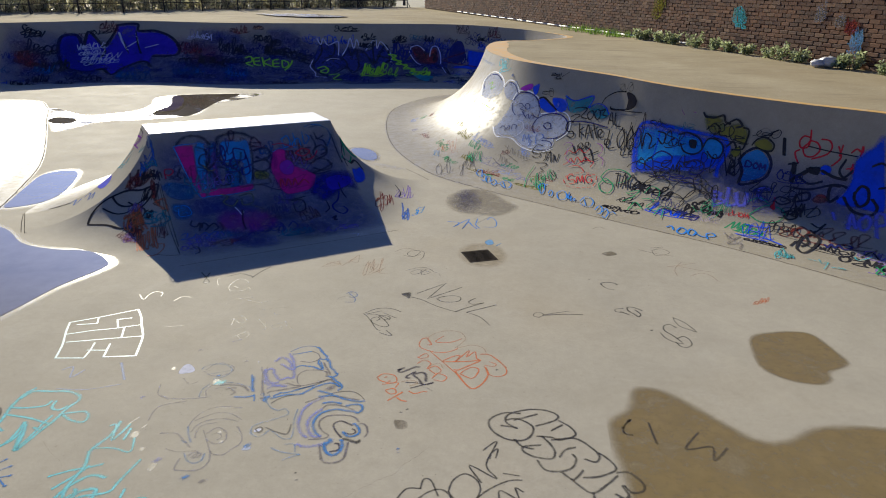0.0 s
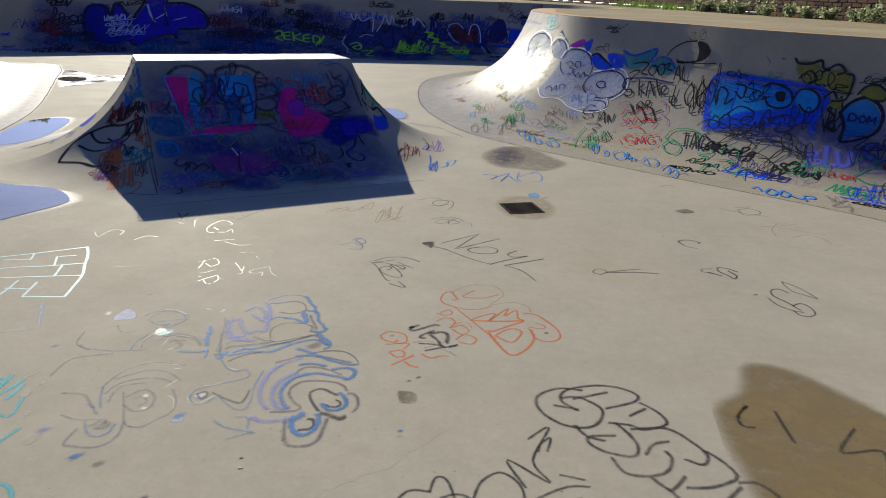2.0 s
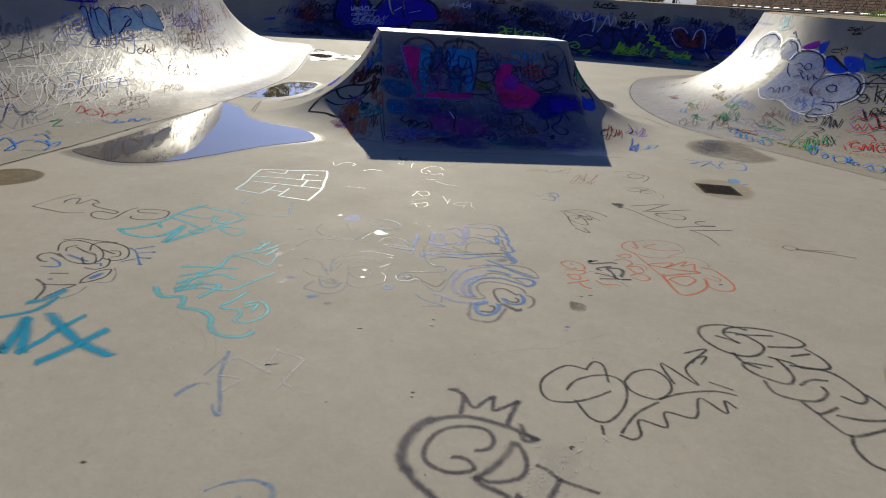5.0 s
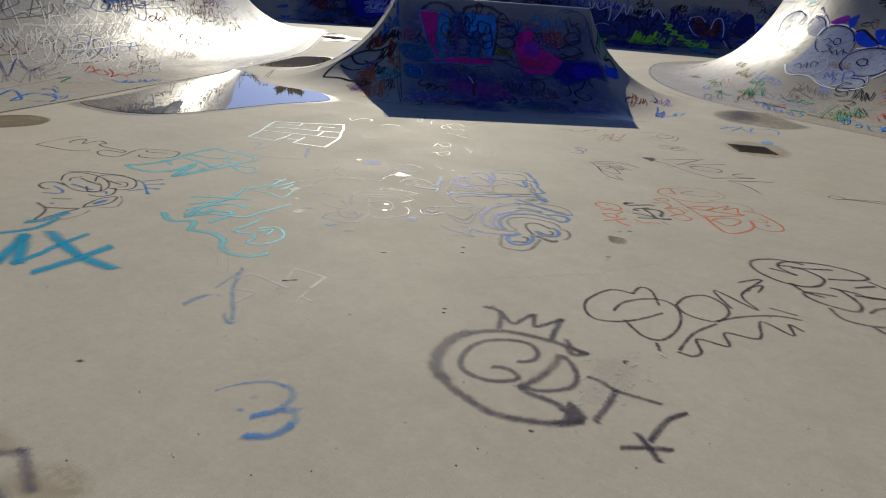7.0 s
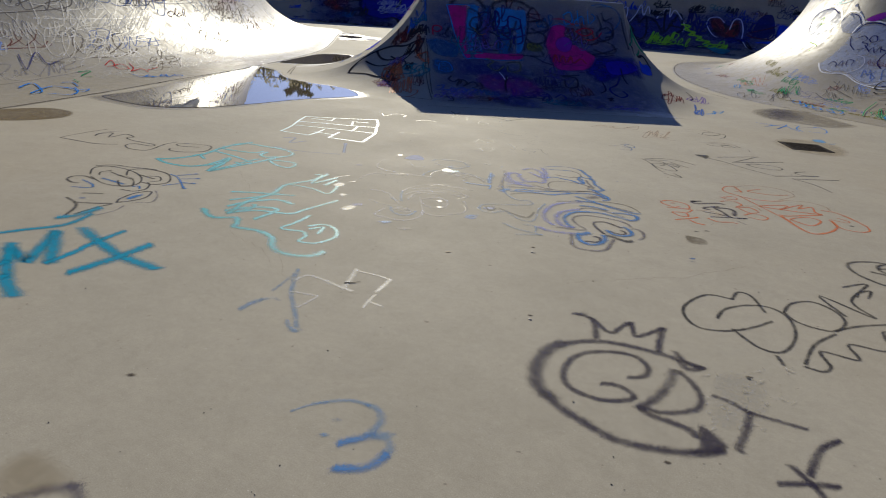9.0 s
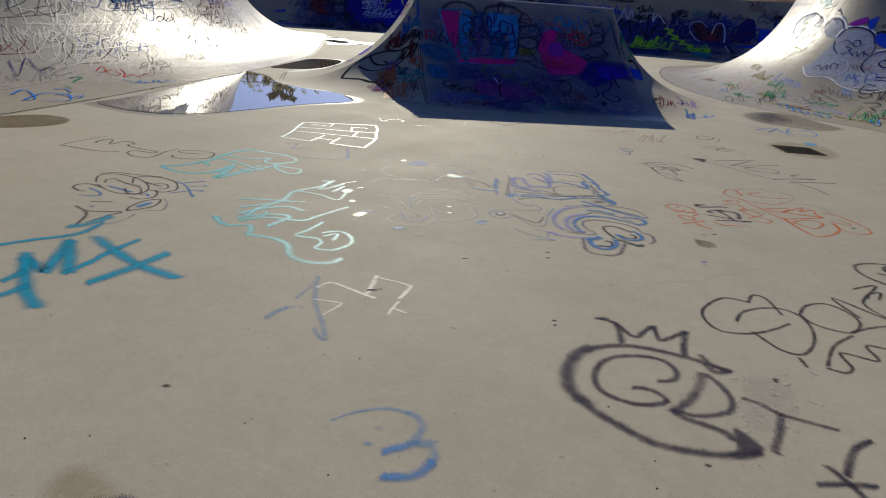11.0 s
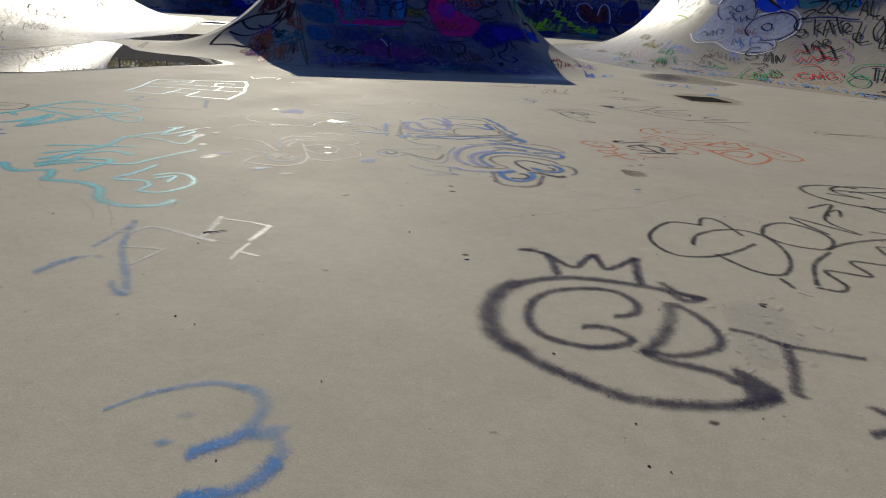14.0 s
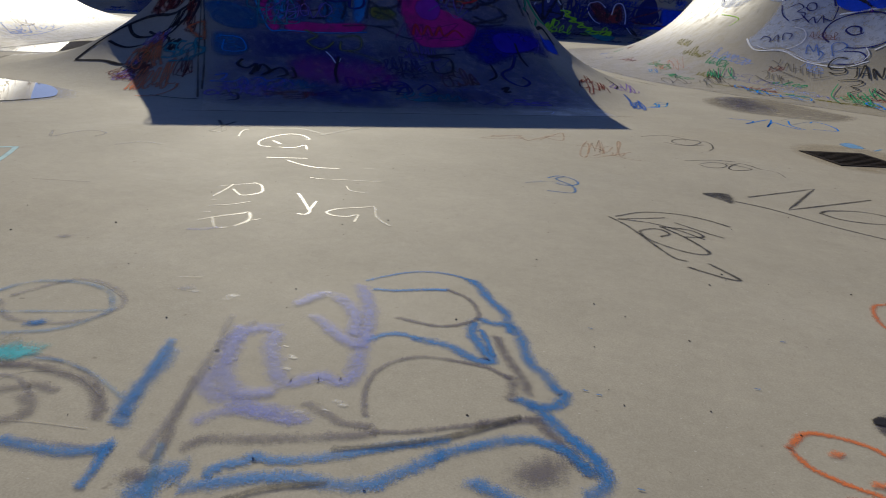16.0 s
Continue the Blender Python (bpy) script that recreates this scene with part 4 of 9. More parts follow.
line("softblue", 1.0, 34.5, -0.2, 35.8, 2.4, 39.8, -0.3)
line("wornink", 1.0, 51.7, -21.7, 47.7, -16.6, 45, -6.2, 48.3, 0, 54.6, -8.3, 54.2, -16.4, 51.7, -21.7)
blob("softblue", 49.6, -15.3, 47.9, -10.1, 49.4, -5.1, 51.6, -10.2, 51.9, -14.7)
line("ghost", 1.1, 48.8, 2, 56.6, -3, 62.6, -11.1, 58.3, -16.1)
line("wornink", 1.4, 10, -4.4, 0.7, -3.9, -2.3, -8.5, 0.6, -13, 7.4, -14.8, 10.6, -13.7)
line("softblue", 1.4, 14.7, -19.6, 22.1, -14.9, 17.9, -10.8, 7.2, -8.8)
line("wornink", 1.4, 27.9, -22.7, 35.1, -17.4)
line("wornink", 1.6, 29.6, -31.7, 38.5, -33.6, 45.5, -37.9, 52.6, -47.2)
line("wornink", 1.2, 38.5, -33.6, 46.7, -28.5, 52, -24.5, 52.2, -32.3, 53.9, -43.7)
dot("softblue", 2, 35.1, -27.5)
line("ghost", 1.0, 58.4, -22.7, 61.9, -29.9, 61.8, -38.9)
line("wornink", 0.8, -13.9, 13.1, -8.9, 20.5, 0.2, 23.3, 14.7, 29.7)
line("cyan", 5, 53.5, -50.5, 56.1, -43.7, 53.9, -32)
line("softblue", 1.2, 28, 28.2, 36.7, 25.9, 54.6, 14.3)
line("softblue", 1.4, 32.6, 29.2, 36.8, 37.8)
line("softblue", 1.4, 39.3, 25.7, 44.9, 32.2)
line("softblue", 1.4, 45.1, 20.9, 51, 23.8)
line("softblue", 1.0, 43, 11.3, 45.7, 18.5)
dot("softblue", 2, 37, 38)
dot("softblue", 2, 45.2, 32.3)
dot("softblue", 2, 51, 23.8)
dot("softblue", 2, 54.8, 14.4)
line("wornink", 1.0, 11.2, 8.3, 20.9, 9.5, 32.9, 0.9, 29.4, -3.4, 19.9, 2)
graffiti(FLOOR, -4.15, 3.37, "long thin black swooping line tag")
line("wornink", 1.2, 0.3, 0.2, 15.2, 2.3, 28.9, 5.1, 38.3, 12.8)
line("wornink", 0.7, -0.8, 0.9, -4.6, 19.6, -5.4, 37.4)
line("wornink", 1.2, 8.3, 18.4, 4.1, 24.2, 7, 32.1, 17.7, 22, 16, 35.4, 26.6, 33.8, 24.9, 29.8, 32.7, 26.6, 44.3, 27.6, 53.5, 28.4, 55.4, 24.3, 43.5, 21.6, 43.7, 15.1, 52.6, 10.7, 62.6, 13.7, 62.6, 20.1, 56.9, 33.4, 56.5, 42.9)
line("wornink", 1.2, 77.1, 43.1, 66.4, 37.1, 61.2, 40.5, 66.2, 46.7, 78.3, 50.8, 85, 45.8, 88.2, 37.3, 82.5, 28.4, 73.3, 24.7, 68.6, 28)
line("ghost", 1.0, 4.7, 21.7, 2.3, 31.9, 5.8, 40.5)
graffiti(FLOOR, -1.46, 2.28, "worn pale blue spray star and angular letter")
line("wornblue", 2.6, 0.2, -0.1, -0.1, 5.4, 0.4, 9.3)
line("wornblue", 1.6, 0.4, 9.3, 2.7, 12.7, 5, 12.5)
line("wornblue", 2.0, -8, 37.4, -2.4, 28.9, 4, 20.2, 11, 13.2, 17.2, 7.4, 23.1, 1.3)
dot("wornblue", 3, 24.2, -0.6)
line("wornblue", 1.6, 24.8, -1.1, 21.3, 0, 17.3, 3.2)
line("chalk", 1.0, 3.4, 20.4, 11.5, 23, 13.4, 22.5, 13.7, 16.9, 13.7, 12.3)
line("chalk", 1.6, -1.9, 29.2, -1.8, 33.7, 0.2, 35.9, 7.7, 35.2, 15.2, 34.2, 19.8, 33.9)
line("chalk", 2.0, 9.1, 51.2, 13.7, 40, 15.8, 34)
line("chalk", 0.9, 10.8, 50.3, 18.5, 51.3, 24.6, 50.9)
line("chalk", 1.8, 24.8, 51, 26.3, 43.7, 27, 38.6)
line("chalk", 1.2, 28.2, 36.6, 29.4, 30.6, 30.9, 25.5)
line("chalk", 1.0, 29.4, 30.6, 35.1, 30)
line("wornblue", 1.4, -1.9, 17.2, -3.8, 25.5, -5.8, 32.8)
graffiti(FLOOR, -0.94, 1.94, "blue spray-painted numeral")
line("wornblue", 0.7, 0.2, 0.3, 1.4, 3.3, 2.8, 6.2, 4.9, 8.8)
line("wornblue", 1.5, 2.6, 6, 4.9, 8.8, 7.3, 11.2, 10.4, 13.1, 14.5, 13.8)
line("wornblue", 2.4, 14.5, 13.8, 17.6, 13.3, 20, 11.4, 21.2, 8.4, 21.3, 5.8, 20.9, 3.4)
line("softblue", 2.8, 18, -2.6, 19.2, -0.9, 20.9, 1.6, 22.5, 4.4)
line("wornblue", 2.2, 22, 4.1, 24.1, 5.5, 26.3, 6.8)
line("wornblue", 2.4, 23.4, 3.7, 25.9, 4.6, 28.6, 2.6, 29.3, -1.4)
line("softblue", 2.8, 29.2, -0.2, 28.9, -4.3, 27.2, -7.5, 22.7, -10.5)
dot("wornblue", 1.6, 11.6, 3.9)
dot("wornblue", 1.8, 12.9, -2.6)
graffiti(FLOOR, -0.1, 2.82, "black spray-painted crown and bubble letters tag")
line("black", 3.0, 0.1, 0.1, -4.9, 0.8, -10.6, 1.6, -16.4, 1.3, -22.3, 0.7, -28.2, -0.7, -32.7, -3.1, -37.7, -7.8, -41.3, -12.7)
line("black", 4.6, -40.5, -11.2, -42.5, -16.9, -42.4, -25.5, -40.4, -33.5, -37.4, -39, -32.9, -42.4)
line("black", 3.2, -34.1, -41.5, -29.4, -44.9, -25.4, -46.9, -20.7, -48.4, -15.5, -50.2, -11.4, -50.8, -6.8, -50.2, -2.3, -48.8, 3, -46.6, 7.6, -43.8, 11.8, -39.7)
line("black", 2.0, -45, 12.9, -41.6, 13.4, -37.9, 12.2, -33.8, 8.6, -31.4, 6.5, -29.2, 6.9, -28.4, 11.7, -26.6, 17.4, -24.4, 13.1, -22.2, 8.8, -19.5, 13.3, -16.3, 20.1)
line("black", 2.4, -16.2, 19.6, -15.2, 12.7, -14.6, 8.1, -13.4, 3)
line("black", 2.4, -38.4, 12.8, -35.6, 7.6, -33, -0.2)
dot("black", 3.4, -42.8, 13.7)
dot("black", 3.2, -26.6, 17.4)
dot("black", 3.0, -16.3, 20.1)
line("black", 2.2, -17.1, -18.8, -14.2, -16.5, -13.1, -12.9, -14.3, -8.9, -17.5, -5.6, -21.6, -5.1, -27, -7.4, -32, -11.8, -34.6, -18.2, -34.4, -25.6, -32.4, -31.4, -29.1, -34.7, -25, -35.7, -20.3, -35.4, -15.9, -32.8, -13.4, -29.9, -13.4, -27.7, -16.3, -25.7, -19.8, -25.4, -22.6, -26.9)
line("black", 3.0, -6.8, -7.1, -6.3, -13.8, -6.8, -20.8, -8.4, -27.8, -10.4, -32.7)
line("black", 2.2, -5.8, -6, -1.5, -9.8, 1.9, -15, 3.4, -20.2, 2.6, -24.6, -0.6, -28.5, -5.1, -31.8, -8.6, -32)
line("black", 2.8, -10.4, -32.7, -6.7, -34.7, -1.5, -34.8, 3.5, -35.7, 5.4, -37.6)
blob("black", 4.5, -31.2, 7.8, -32.6, 11.5, -35.5, 13, -37.4, 11.3, -40.8, 7.6, -44.1, 4.5, -45.9, 6.5, -41.4, 5.4, -36.6)
line("black", 1.8, 5.8, -14.3, 10.1, -14.8, 14.5, -17, 19.8, -17.1, 29.2, -16.5)
line("black", 2.2, 15.4, -17, 15.8, -23.6, 15.6, -29.8, 15, -35.6, 15.5, -37.4)
line("black", 2.2, -9.1, 5.8, -4.9, 1.2, -1.5, 0.6)
line("black", 2.4, -6.5, 0.3, -3.5, -3.1, 0.1, 0.1)
graffiti(FLOOR, -2.27, 5.5, "small white chalky letters")
line("gloss", 0.5, 0.3, 0.5, 4.2, 5.6, 7.9, 9.8)
line("gloss", 0.7, 6.4, -9.6, 4.7, -1, 3.1, 4.9)
line("gloss", 0.7, 7.5, 10.4, 11, 9.1, 15.5, 3.4, 16, -0.4, 13.5, -4.4, 10.5, -3.1, 6.6, 0.2)
line("gloss", 0.5, 8.5, -13.6, 9.9, -12.8)
line("gloss", 0.6, 11.9, -18.8, 16.6, -14.5, 19.5, -9.1)
line("gloss", 0.6, 14.7, -24.5, 16.1, -23.7)
line("gloss", 0.9, 18.3, -31.2, 21.1, -25.8, 24.8, -20.4, 25.5, -18.7, 28.8, -22.6, 30.2, -26.7, 29.7, -31.1)
line("gloss", 0.8, 20, -27.8, 23.3, -31.9, 26.4, -34.7, 28.6, -33.4)
line("gloss", 0.5, 32, -22.6, 30.2, -25.4)
line("purple", 1.4, 21.4, -39.2, 24.5, -37.5, 26.7, -34.5)
line("gloss", 0.8, 26.9, 6.4, 31.1, 1.8, 37.6, -6, 40.2, -9.3, 40.5, -12.4, 38.5, -12.9)
line("gloss", 0.7, 39.3, -7.8, 36.4, 1.3)
line("gloss", 0.7, 66.6, -10.3, 62.5, -7.1, 59, -3.4, 54.5, 5, 51.5, 2.4, 46.2, -2.2, 44.7, -7.2, 48, -9.2, 52.1, -8.1, 53.9, -5.1, 56, -11.6)
line("gloss", 0.8, -11.3, 46.1, 2.5, 53.3)
line("gloss", 0.9, -2.2, 46.3, 5.3, 43.1, 13.4, 41.7, 21.2, 44.8)
line("gloss", 0.5, 29.2, 50.2, 32.8, 52.7)
line("gloss", 0.5, 19.6, 26.9, 24.9, 27.4)
line("gloss", 0.6, 27.4, 28.1, 31.9, 31)
line("gloss", 0.5, 33.9, 31.4, 44.2, 35.2)
line("gloss", 0.6, 35.6, 23.1, 39.4, 18.5, 44.7, 18.4)
line("gloss", 0.8, -21.8, 64.6, -26.5, 64.1, -32.1, 72.3, -33.3, 83.1, -31.1, 93.7, -24.6, 95.2, -17, 88.9, -18.6, 87.6)
line("gloss", 0.8, -18, 65.9, -12.7, 68.4, -11.4, 75.4, -6.5, 68.5)
line("gloss", 1.4, -27.3, 76, -21.9, 72.1)
line("gloss", 0.7, -62.7, 79.6, -58.1, 79.6)
line("gloss", 0.7, -45.3, 75.4, -52, 88.2, -51.6, 94.3)
line("gloss", 0.9, -114.2, 40.4, -104, 30.2, -104.6, 40, -102.6, 49.2, -93.4, 48.4, -90.9, 40.1)
line("gloss", 0.8, -72.5, 32, -68.6, 42.2, -58.2, 42.7)
line("gloss", 0.5, -52.7, -22.7, -35.7, -16.4)
graffiti(FLOOR, -2.27, 4.53, "white paint splashes, drips and drawn glints of old paint")
blob("palewhite", 0, -0.3, -2.1, 9.7, 1, 14.7, 8.7, 8.5, 10, 3.7, 6, 1)
blob("gloss", -9.6, 4.6, -9.7, 8.9, -6.9, 7.9, -6.2, 4.1)
blob("gloss", 33.4, -9.8, 35, -3.7, 40.4, -7.7, 38.2, -12.9)
line("gloss", 0.36, 17.7, -37.4, 24.6, -32.9)
line("gloss", 0.27, 44.2, -45, 51.7, -40)
line("gloss", 0.45, 34.2, -25.8, 32.9, -18.8, 33.4, -10.9, 42.7, -11.6)
blob("gloss", 32.5, -8.2, 33.2, -3.1, 39.2, -6.7, 39.6, -11.8, 36.4, -12)
# pale strokes and patches drawn where the old figure's paint glints in the sun
line("gloss", 0.36, 46.4, -23.9, 45.2, -15, 47.8, -11.1, 54.2, -9.6, 62.5, -12.7)
line("gloss", 0.36, 52.2, -26.2, 56.6, -22.4, 66.9, -19.8)
line("gloss", 0.32, 22.5, 20, 29.9, 20.1, 38.1, 16.9)
line("gloss", 0.27, 47.1, -48.4, 50.4, -43.2, 56.6, -41.3, 63.2, -40.1, 68.7, -40.1)
line("gloss", 0.41, 76.8, -67.7, 80.3, -69.2, 83.3, -72.3, 85.9, -77.7)
line("gloss", 0.50, 87, -66.7, 90.4, -70.6, 93.7, -71, 97, -68.2, 99.1, -63.1, 101.3, -64.2)
blob("palewhite", 90.2, -65.8, 91, -63.4, 94.2, -62.5, 94.2, -65, 91.7, -66.4)
blob("palebubble", 89.8, -86.7, 91.3, -83.1, 95.3, -82.8, 95.3, -86.3, 92, -87.7)
blob("gloss", 65.8, -71.7, 65.5, -69.2, 68, -69.3, 68.7, -72)
blob("gloss", 71.2, -81.8, 71.1, -79, 73.7, -79.4, 73.5, -81.8)
line("gloss", 0.36, 89.9, -55.5, 94.5, -53.8, 99, -47.7)
line("gloss", 0.36, 93, -36.4, 98.9, -38)
blob("gloss", 71.1, -62.4, 73.3, -58.8, 73.8, -52.4)
line("gloss", 0.27, 66, -44, 69.8, -43)
line("gloss", 0.27, 40.8, 30.1, 45.6, 32.4)
graffiti(FLOOR, -1.04, 5.84, "thin black eye-shaped marker tag")
line("wornink", 0.8, -0.1, -0.2, 6.2, -7.4, 13.6, -20, 20, -30.6, 23.7, -32.4)
line("wornink", 0.9, 1.9, 1.6, 10, 11.6, 20.6, 14.9, 29.3, 12.9, 35.9, 8.6)
line("wornink", 0.7, 3, -1.2, 10.5, 3.9, 16.4, 8.1)
line("wornink", 0.7, 3, -1.2, 12.4, -0.4, 20.9, -3.9, 28.2, -9.5)
line("wornink", 0.9, 16, -3, 22.7, -10.2, 28.1, -18.4, 29.5, -22.9, 25.8, -24.9, 19.8, -23, 13.5, -18.3, 10.4, -12.5, 11.3, -8.8, 15.2, -5.9, 18.6, -9.5, 16.4, -13.2)
line("wornink", 0.9, 16, -3, 24.2, -2, 28.2, -7.1, 23, -10.1)
line("wornink", 0.7, 19.9, 4, 27.5, -1.4, 33.8, -5.1)
line("wornink", 0.9, 29.3, -31.7, 33.9, -36.9, 36.4, -40.7, 32.4, -40.7, 24.4, -37.1)
graffiti(FLOOR, -1.06, 7.55, "small black looping marker tags")
line("wornink", 0.7, 0.2, 0.5, 11.6, 13.7, 22.2, 9.3, 31, 3.9, 25.3, -11.8, 16.7, -7, 19.4, 5, 33.9, 6.1, 37, -10.4, 34.8, -22.5)
line("wornink", 0.7, 12.5, -10.2, 22.5, -13.9, 32.4, -4.7)
line("wornink", 0.7, 23.6, -57.2, 35.6, -47.3, 45.6, -44.7)
line("wornink", 0.7, 30.5, -59.5, 36.7, -52.4, 41.5, -54.7, 40, -62.5, 34, -66.7, 29.9, -62.7)
line("wornink", 0.7, 41.6, -51.8, 52, -58.4, 44.5, -66, 42.4, -60.9, 47.9, -47.5, 55.7, -55.9)
line("wornink", 0.6, 55.7, -55.9, 62.3, -59.2, 64.6, -68.7)
line("softblue", 0.9, -26.1, -128.5, -22.7, -123, -16.7, -125.6, -14, -132.1, -17, -137, -21.4, -135.9)
line("peach", 1.0, -27.3, -51.1, -18.9, -51.8, -12.5, -60.2, -16.2, -72.1)
line("peach", 0.8, -8.1, -64.8, -1.2, -70.3, 5, -70.2)
graffiti(FLOOR, -1.8, 4.79, "scattered white and blue splashes of paint")
dot("chalk", 2.2, -0.4, 0.3)
dot("chalk", 1.8, 10.3, 1.2)
dot("chalk", 2.0, 28.4, 10.5)
dot("chalk", 1.2, 10.1, -0.8)
dot("chalk", 1.0, 26.7, 11.7)
dot("chalk", 1.0, 2, -0.4)
dot("chalk", 0.4, 25.2, -24.2)
dot("chalk", 0.4, 24.5, -24.8)
dot("chalk", 0.8, 48.6, -24.9)
dot("chalk", 0.4, 34.5, -15.4)
dot("chalk", 0.4, 21.7, -19.4)
dot("chalk", 0.8, 49.7, -25.6)
dot("chalk", 0.7, 26, -20.9)
dot("chalk", 0.6, 48, -27.8)
dot("chalk", 0.7, 28.6, -29.3)
dot("chalk", 0.6, 31.8, -13)
dot("chalk", 0.5, 34.1, -36.3)
dot("chalk", 0.7, 35.2, -16)
dot("chalk", 0.8, 44.5, -30)
dot("chalk", 0.7, 36.1, -19.7)
dot("chalk", 0.6, 29.4, -13.5)
dot("chalk", 0.5, 38.1, -4.5)
dot("softblue", 0.4, 81.7, 19.7)
dot("softblue", 0.4, 118.4, 31.2)
dot("softblue", 0.4, 84.2, -4.8)
dot("softblue", 0.4, 86.5, -5.2)
dot("softblue", 0.4, 111.9, 8.6)
dot("softblue", 0.4, 94.8, -27)
dot("orange", 1.8, 121.5, -6.9)
dot("orange", 1.6, 125.9, -12.3)
dot("ink", 3.0, 130.5, 6.4)
graffiti(FLOOR, -0.76, 6.35, "thin black arrow tag with hand lettering")
blob("wornink", 0.2, -0.2, 9.7, 4.7, 11, -10.2, 7.1, -7.4)
line("wornink", 1.0, 12, -6.3, 23.4, -11, 39.3, -22.7, 54.1, -30.6, 61.1, -33.4)
line("wornink", 1.4, 61.1, -33.4, 70.9, -23.3, 87.1, -9.1)
bar("wornink", 1.1, 16.7, 3.7, 43.2, 34.3, 29, -8.4, 61.5, 26.3)
line("wornink", 1.1, 39.1, -7.3, 42.8, -1.4, 53.8, 3.7, 62.2, 0.7, 62.3, -7.8, 53.7, -12.2, 44.5, -12, 39.5, -7.2)
line("wornink", 1.3, 78, 0.7, 73.5, -5.2, 72.2, -10.3, 77.1, -13.8, 87.1, -9.1)
bar("wornink", 1.4, 100.3, -11.8, 72, -33)
line("wornink", 0.9, 72, -33, 85.9, -41.6, 96.4, -57.4)
graffiti(FLOOR, -0.33, 5.44, "faded orange outlined throw-up")
line("orange", 1.0, -0.1, -0.2, -5.4, -2.3, -7.1, -9.8, -5.4, -17.9, 2.1, -22.9, 12.1, -25.5, 21.1, -22.6, 27.8, -16.2)
line("peach", 0.9, -1.1, 0.4, 5.9, 11.2, 17.3, 16.7, 27.8, 14.4, 33.1, 3.8, 30.3, -5.6, 25.7, -15.1)
line("orange", 1.6, -2.2, 0.2, 0.3, -4.6, 3.9, -11.6, 0.7, -13.2)
line("orange", 1.0, 12.9, 5.5, 6.9, -6.6, 20.5, -5.2, 30, 3.1)
line("peach", 1.0, 27.6, -14.6, 40.2, -7.6, 50.1, -11.2, 53.4, -19.4)
line("orange", 1.2, 17.1, -39.9, 24.3, -31.4, 31.2, -27.5, 28.2, -38.9, 34, -26.1, 38.6, -17.9, 37.3, -29.3, 43.6, -19.2, 45.8, -29.7, 49.4, -33.4)
line("orange", 1.4, 17.2, -40.6, 29, -38.7, 39.6, -36.4, 49.3, -32.7)
line("orange", 1.7, 49.5, -34.1, 40.4, -43.5, 32.5, -51.7, 29, -51.8)
line("orange", 1.6, 49.2, -22.7, 56.6, -22.6, 66.3, -33.4, 71.3, -41.7)
line("orange", 1.1, 71.3, -41.7, 72.7, -49.8, 69.2, -55.9, 62.5, -57.4, 57.5, -53.8, 54.7, -45.4)
line("orange", 0.8, 53.7, -41.3, 61.5, -41.7, 63, -37.8, 57.4, -34.6)
line("orange", 1.6, 30.4, -54.3, 33.8, -61.7, 45.3, -78.5, 53.4, -70.5, 57.3, -56.5, 55.5, -46.6, 53.5, -43.5)
line("orange", 1.3, 34.3, -57.6, 44.3, -63.4, 48.6, -55.1, 49, -48.1, 44.1, -45.6, 38.3, -50.4, 34.9, -56.7)
line("orange", 0.9, 4.2, -24, 16.1, -38.6, 27.3, -52.8, 34.8, -61.5)
line("orange", 1.1, -3.2, -34.4, 1.3, -28.7, 4.1, -33.6, -0.7, -37.7, -4.8, -35.6)
line("orange", 1.1, -3.3, -46.6, 1.7, -40.3, 8.1, -44.9, 6.2, -54, 12.3, -48.3, 18.1, -54.9, 14.5, -60.6, 8.2, -55)
line("orange", 1.1, 12.3, -67.8, 16.2, -60.2, 23.8, -63.9, 21.8, -71, 14.4, -70)
line("peach", 1.0, 8.6, -47.7, 15.1, -43.3, 19.3, -51.1)
graffiti(FLOOR, -0.65, 4.71, "small orange hand tag")
line("orange", 1.0, 0, 0.1, 3.7, 5.8, 12.8, 5, 16.6, -2.9, 12.5, -7, 3.1, -4.5, 0, 0.1)
line("orange", 1.0, 6.3, -9.7, 18.1, -5.8, 17.3, -12.4)
line("orange", 1.1, 10.3, -17.6, 16.2, -14.5, 19.3, -20, 15.4, -22.6, 10.6, -18.8)
line("orange", 1.5, 15.1, -31.5, 24, -18.9)
line("orange", 1.3, 21.1, -26.7, 25.1, -29.9, 29.2, -30.7)
line("peach", 1.0, 20.4, -4, 28.1, -0.3, 34, -3.6, 28.3, -8.7)
line("orange", 1.0, 28.4, -16.2, 34, -19.2, 39.9, -15.5, 43.2, -15.4)
graffiti(FLOOR, -0.46, 4.89, "black crossed-out marker scribble")
line("black", 2.4, -0.2, 0, -4, -5, -1.3, -7.5, 3.9, -2.5, 9.2, 2.7, 12.1, 2.9)
line("black", 2.0, 10.4, -4.9, 5.2, -11.3, 4.2, -15, 7.1, -15.4)
line("black", 2.6, 8.9, -9, 15.7, -5.5, 19.6, -8.4, 20.7, -17.8)
line("black", 2.0, 9.7, -10.8, 14.4, -15.3, 18, -21.5, 20.9, -23.7)
line("black", 1.3, 5.4, -22.3, 13.3, -21.6, 19.4, -22.6)
line("black", 1.6, 10.7, -29.8, 19.3, -24, 26.4, -20.3)
line("black", 2.4, 23.2, -22.2, 27, -19.3)
line("ghost", 1.6, 19.2, -26, 24.8, -28.9, 28.1, -31.7)
dot("wornink", 2, 13, -58.9)
dot("wornink", 1.4, 9, -63.5)
blob("dirt", 5.5, -74.5, 8.7, -73.2, 13.4, -73.4, 16.6, -77.5, 16.7, -82.6, 12.8, -84.6, 8.9, -83.5)
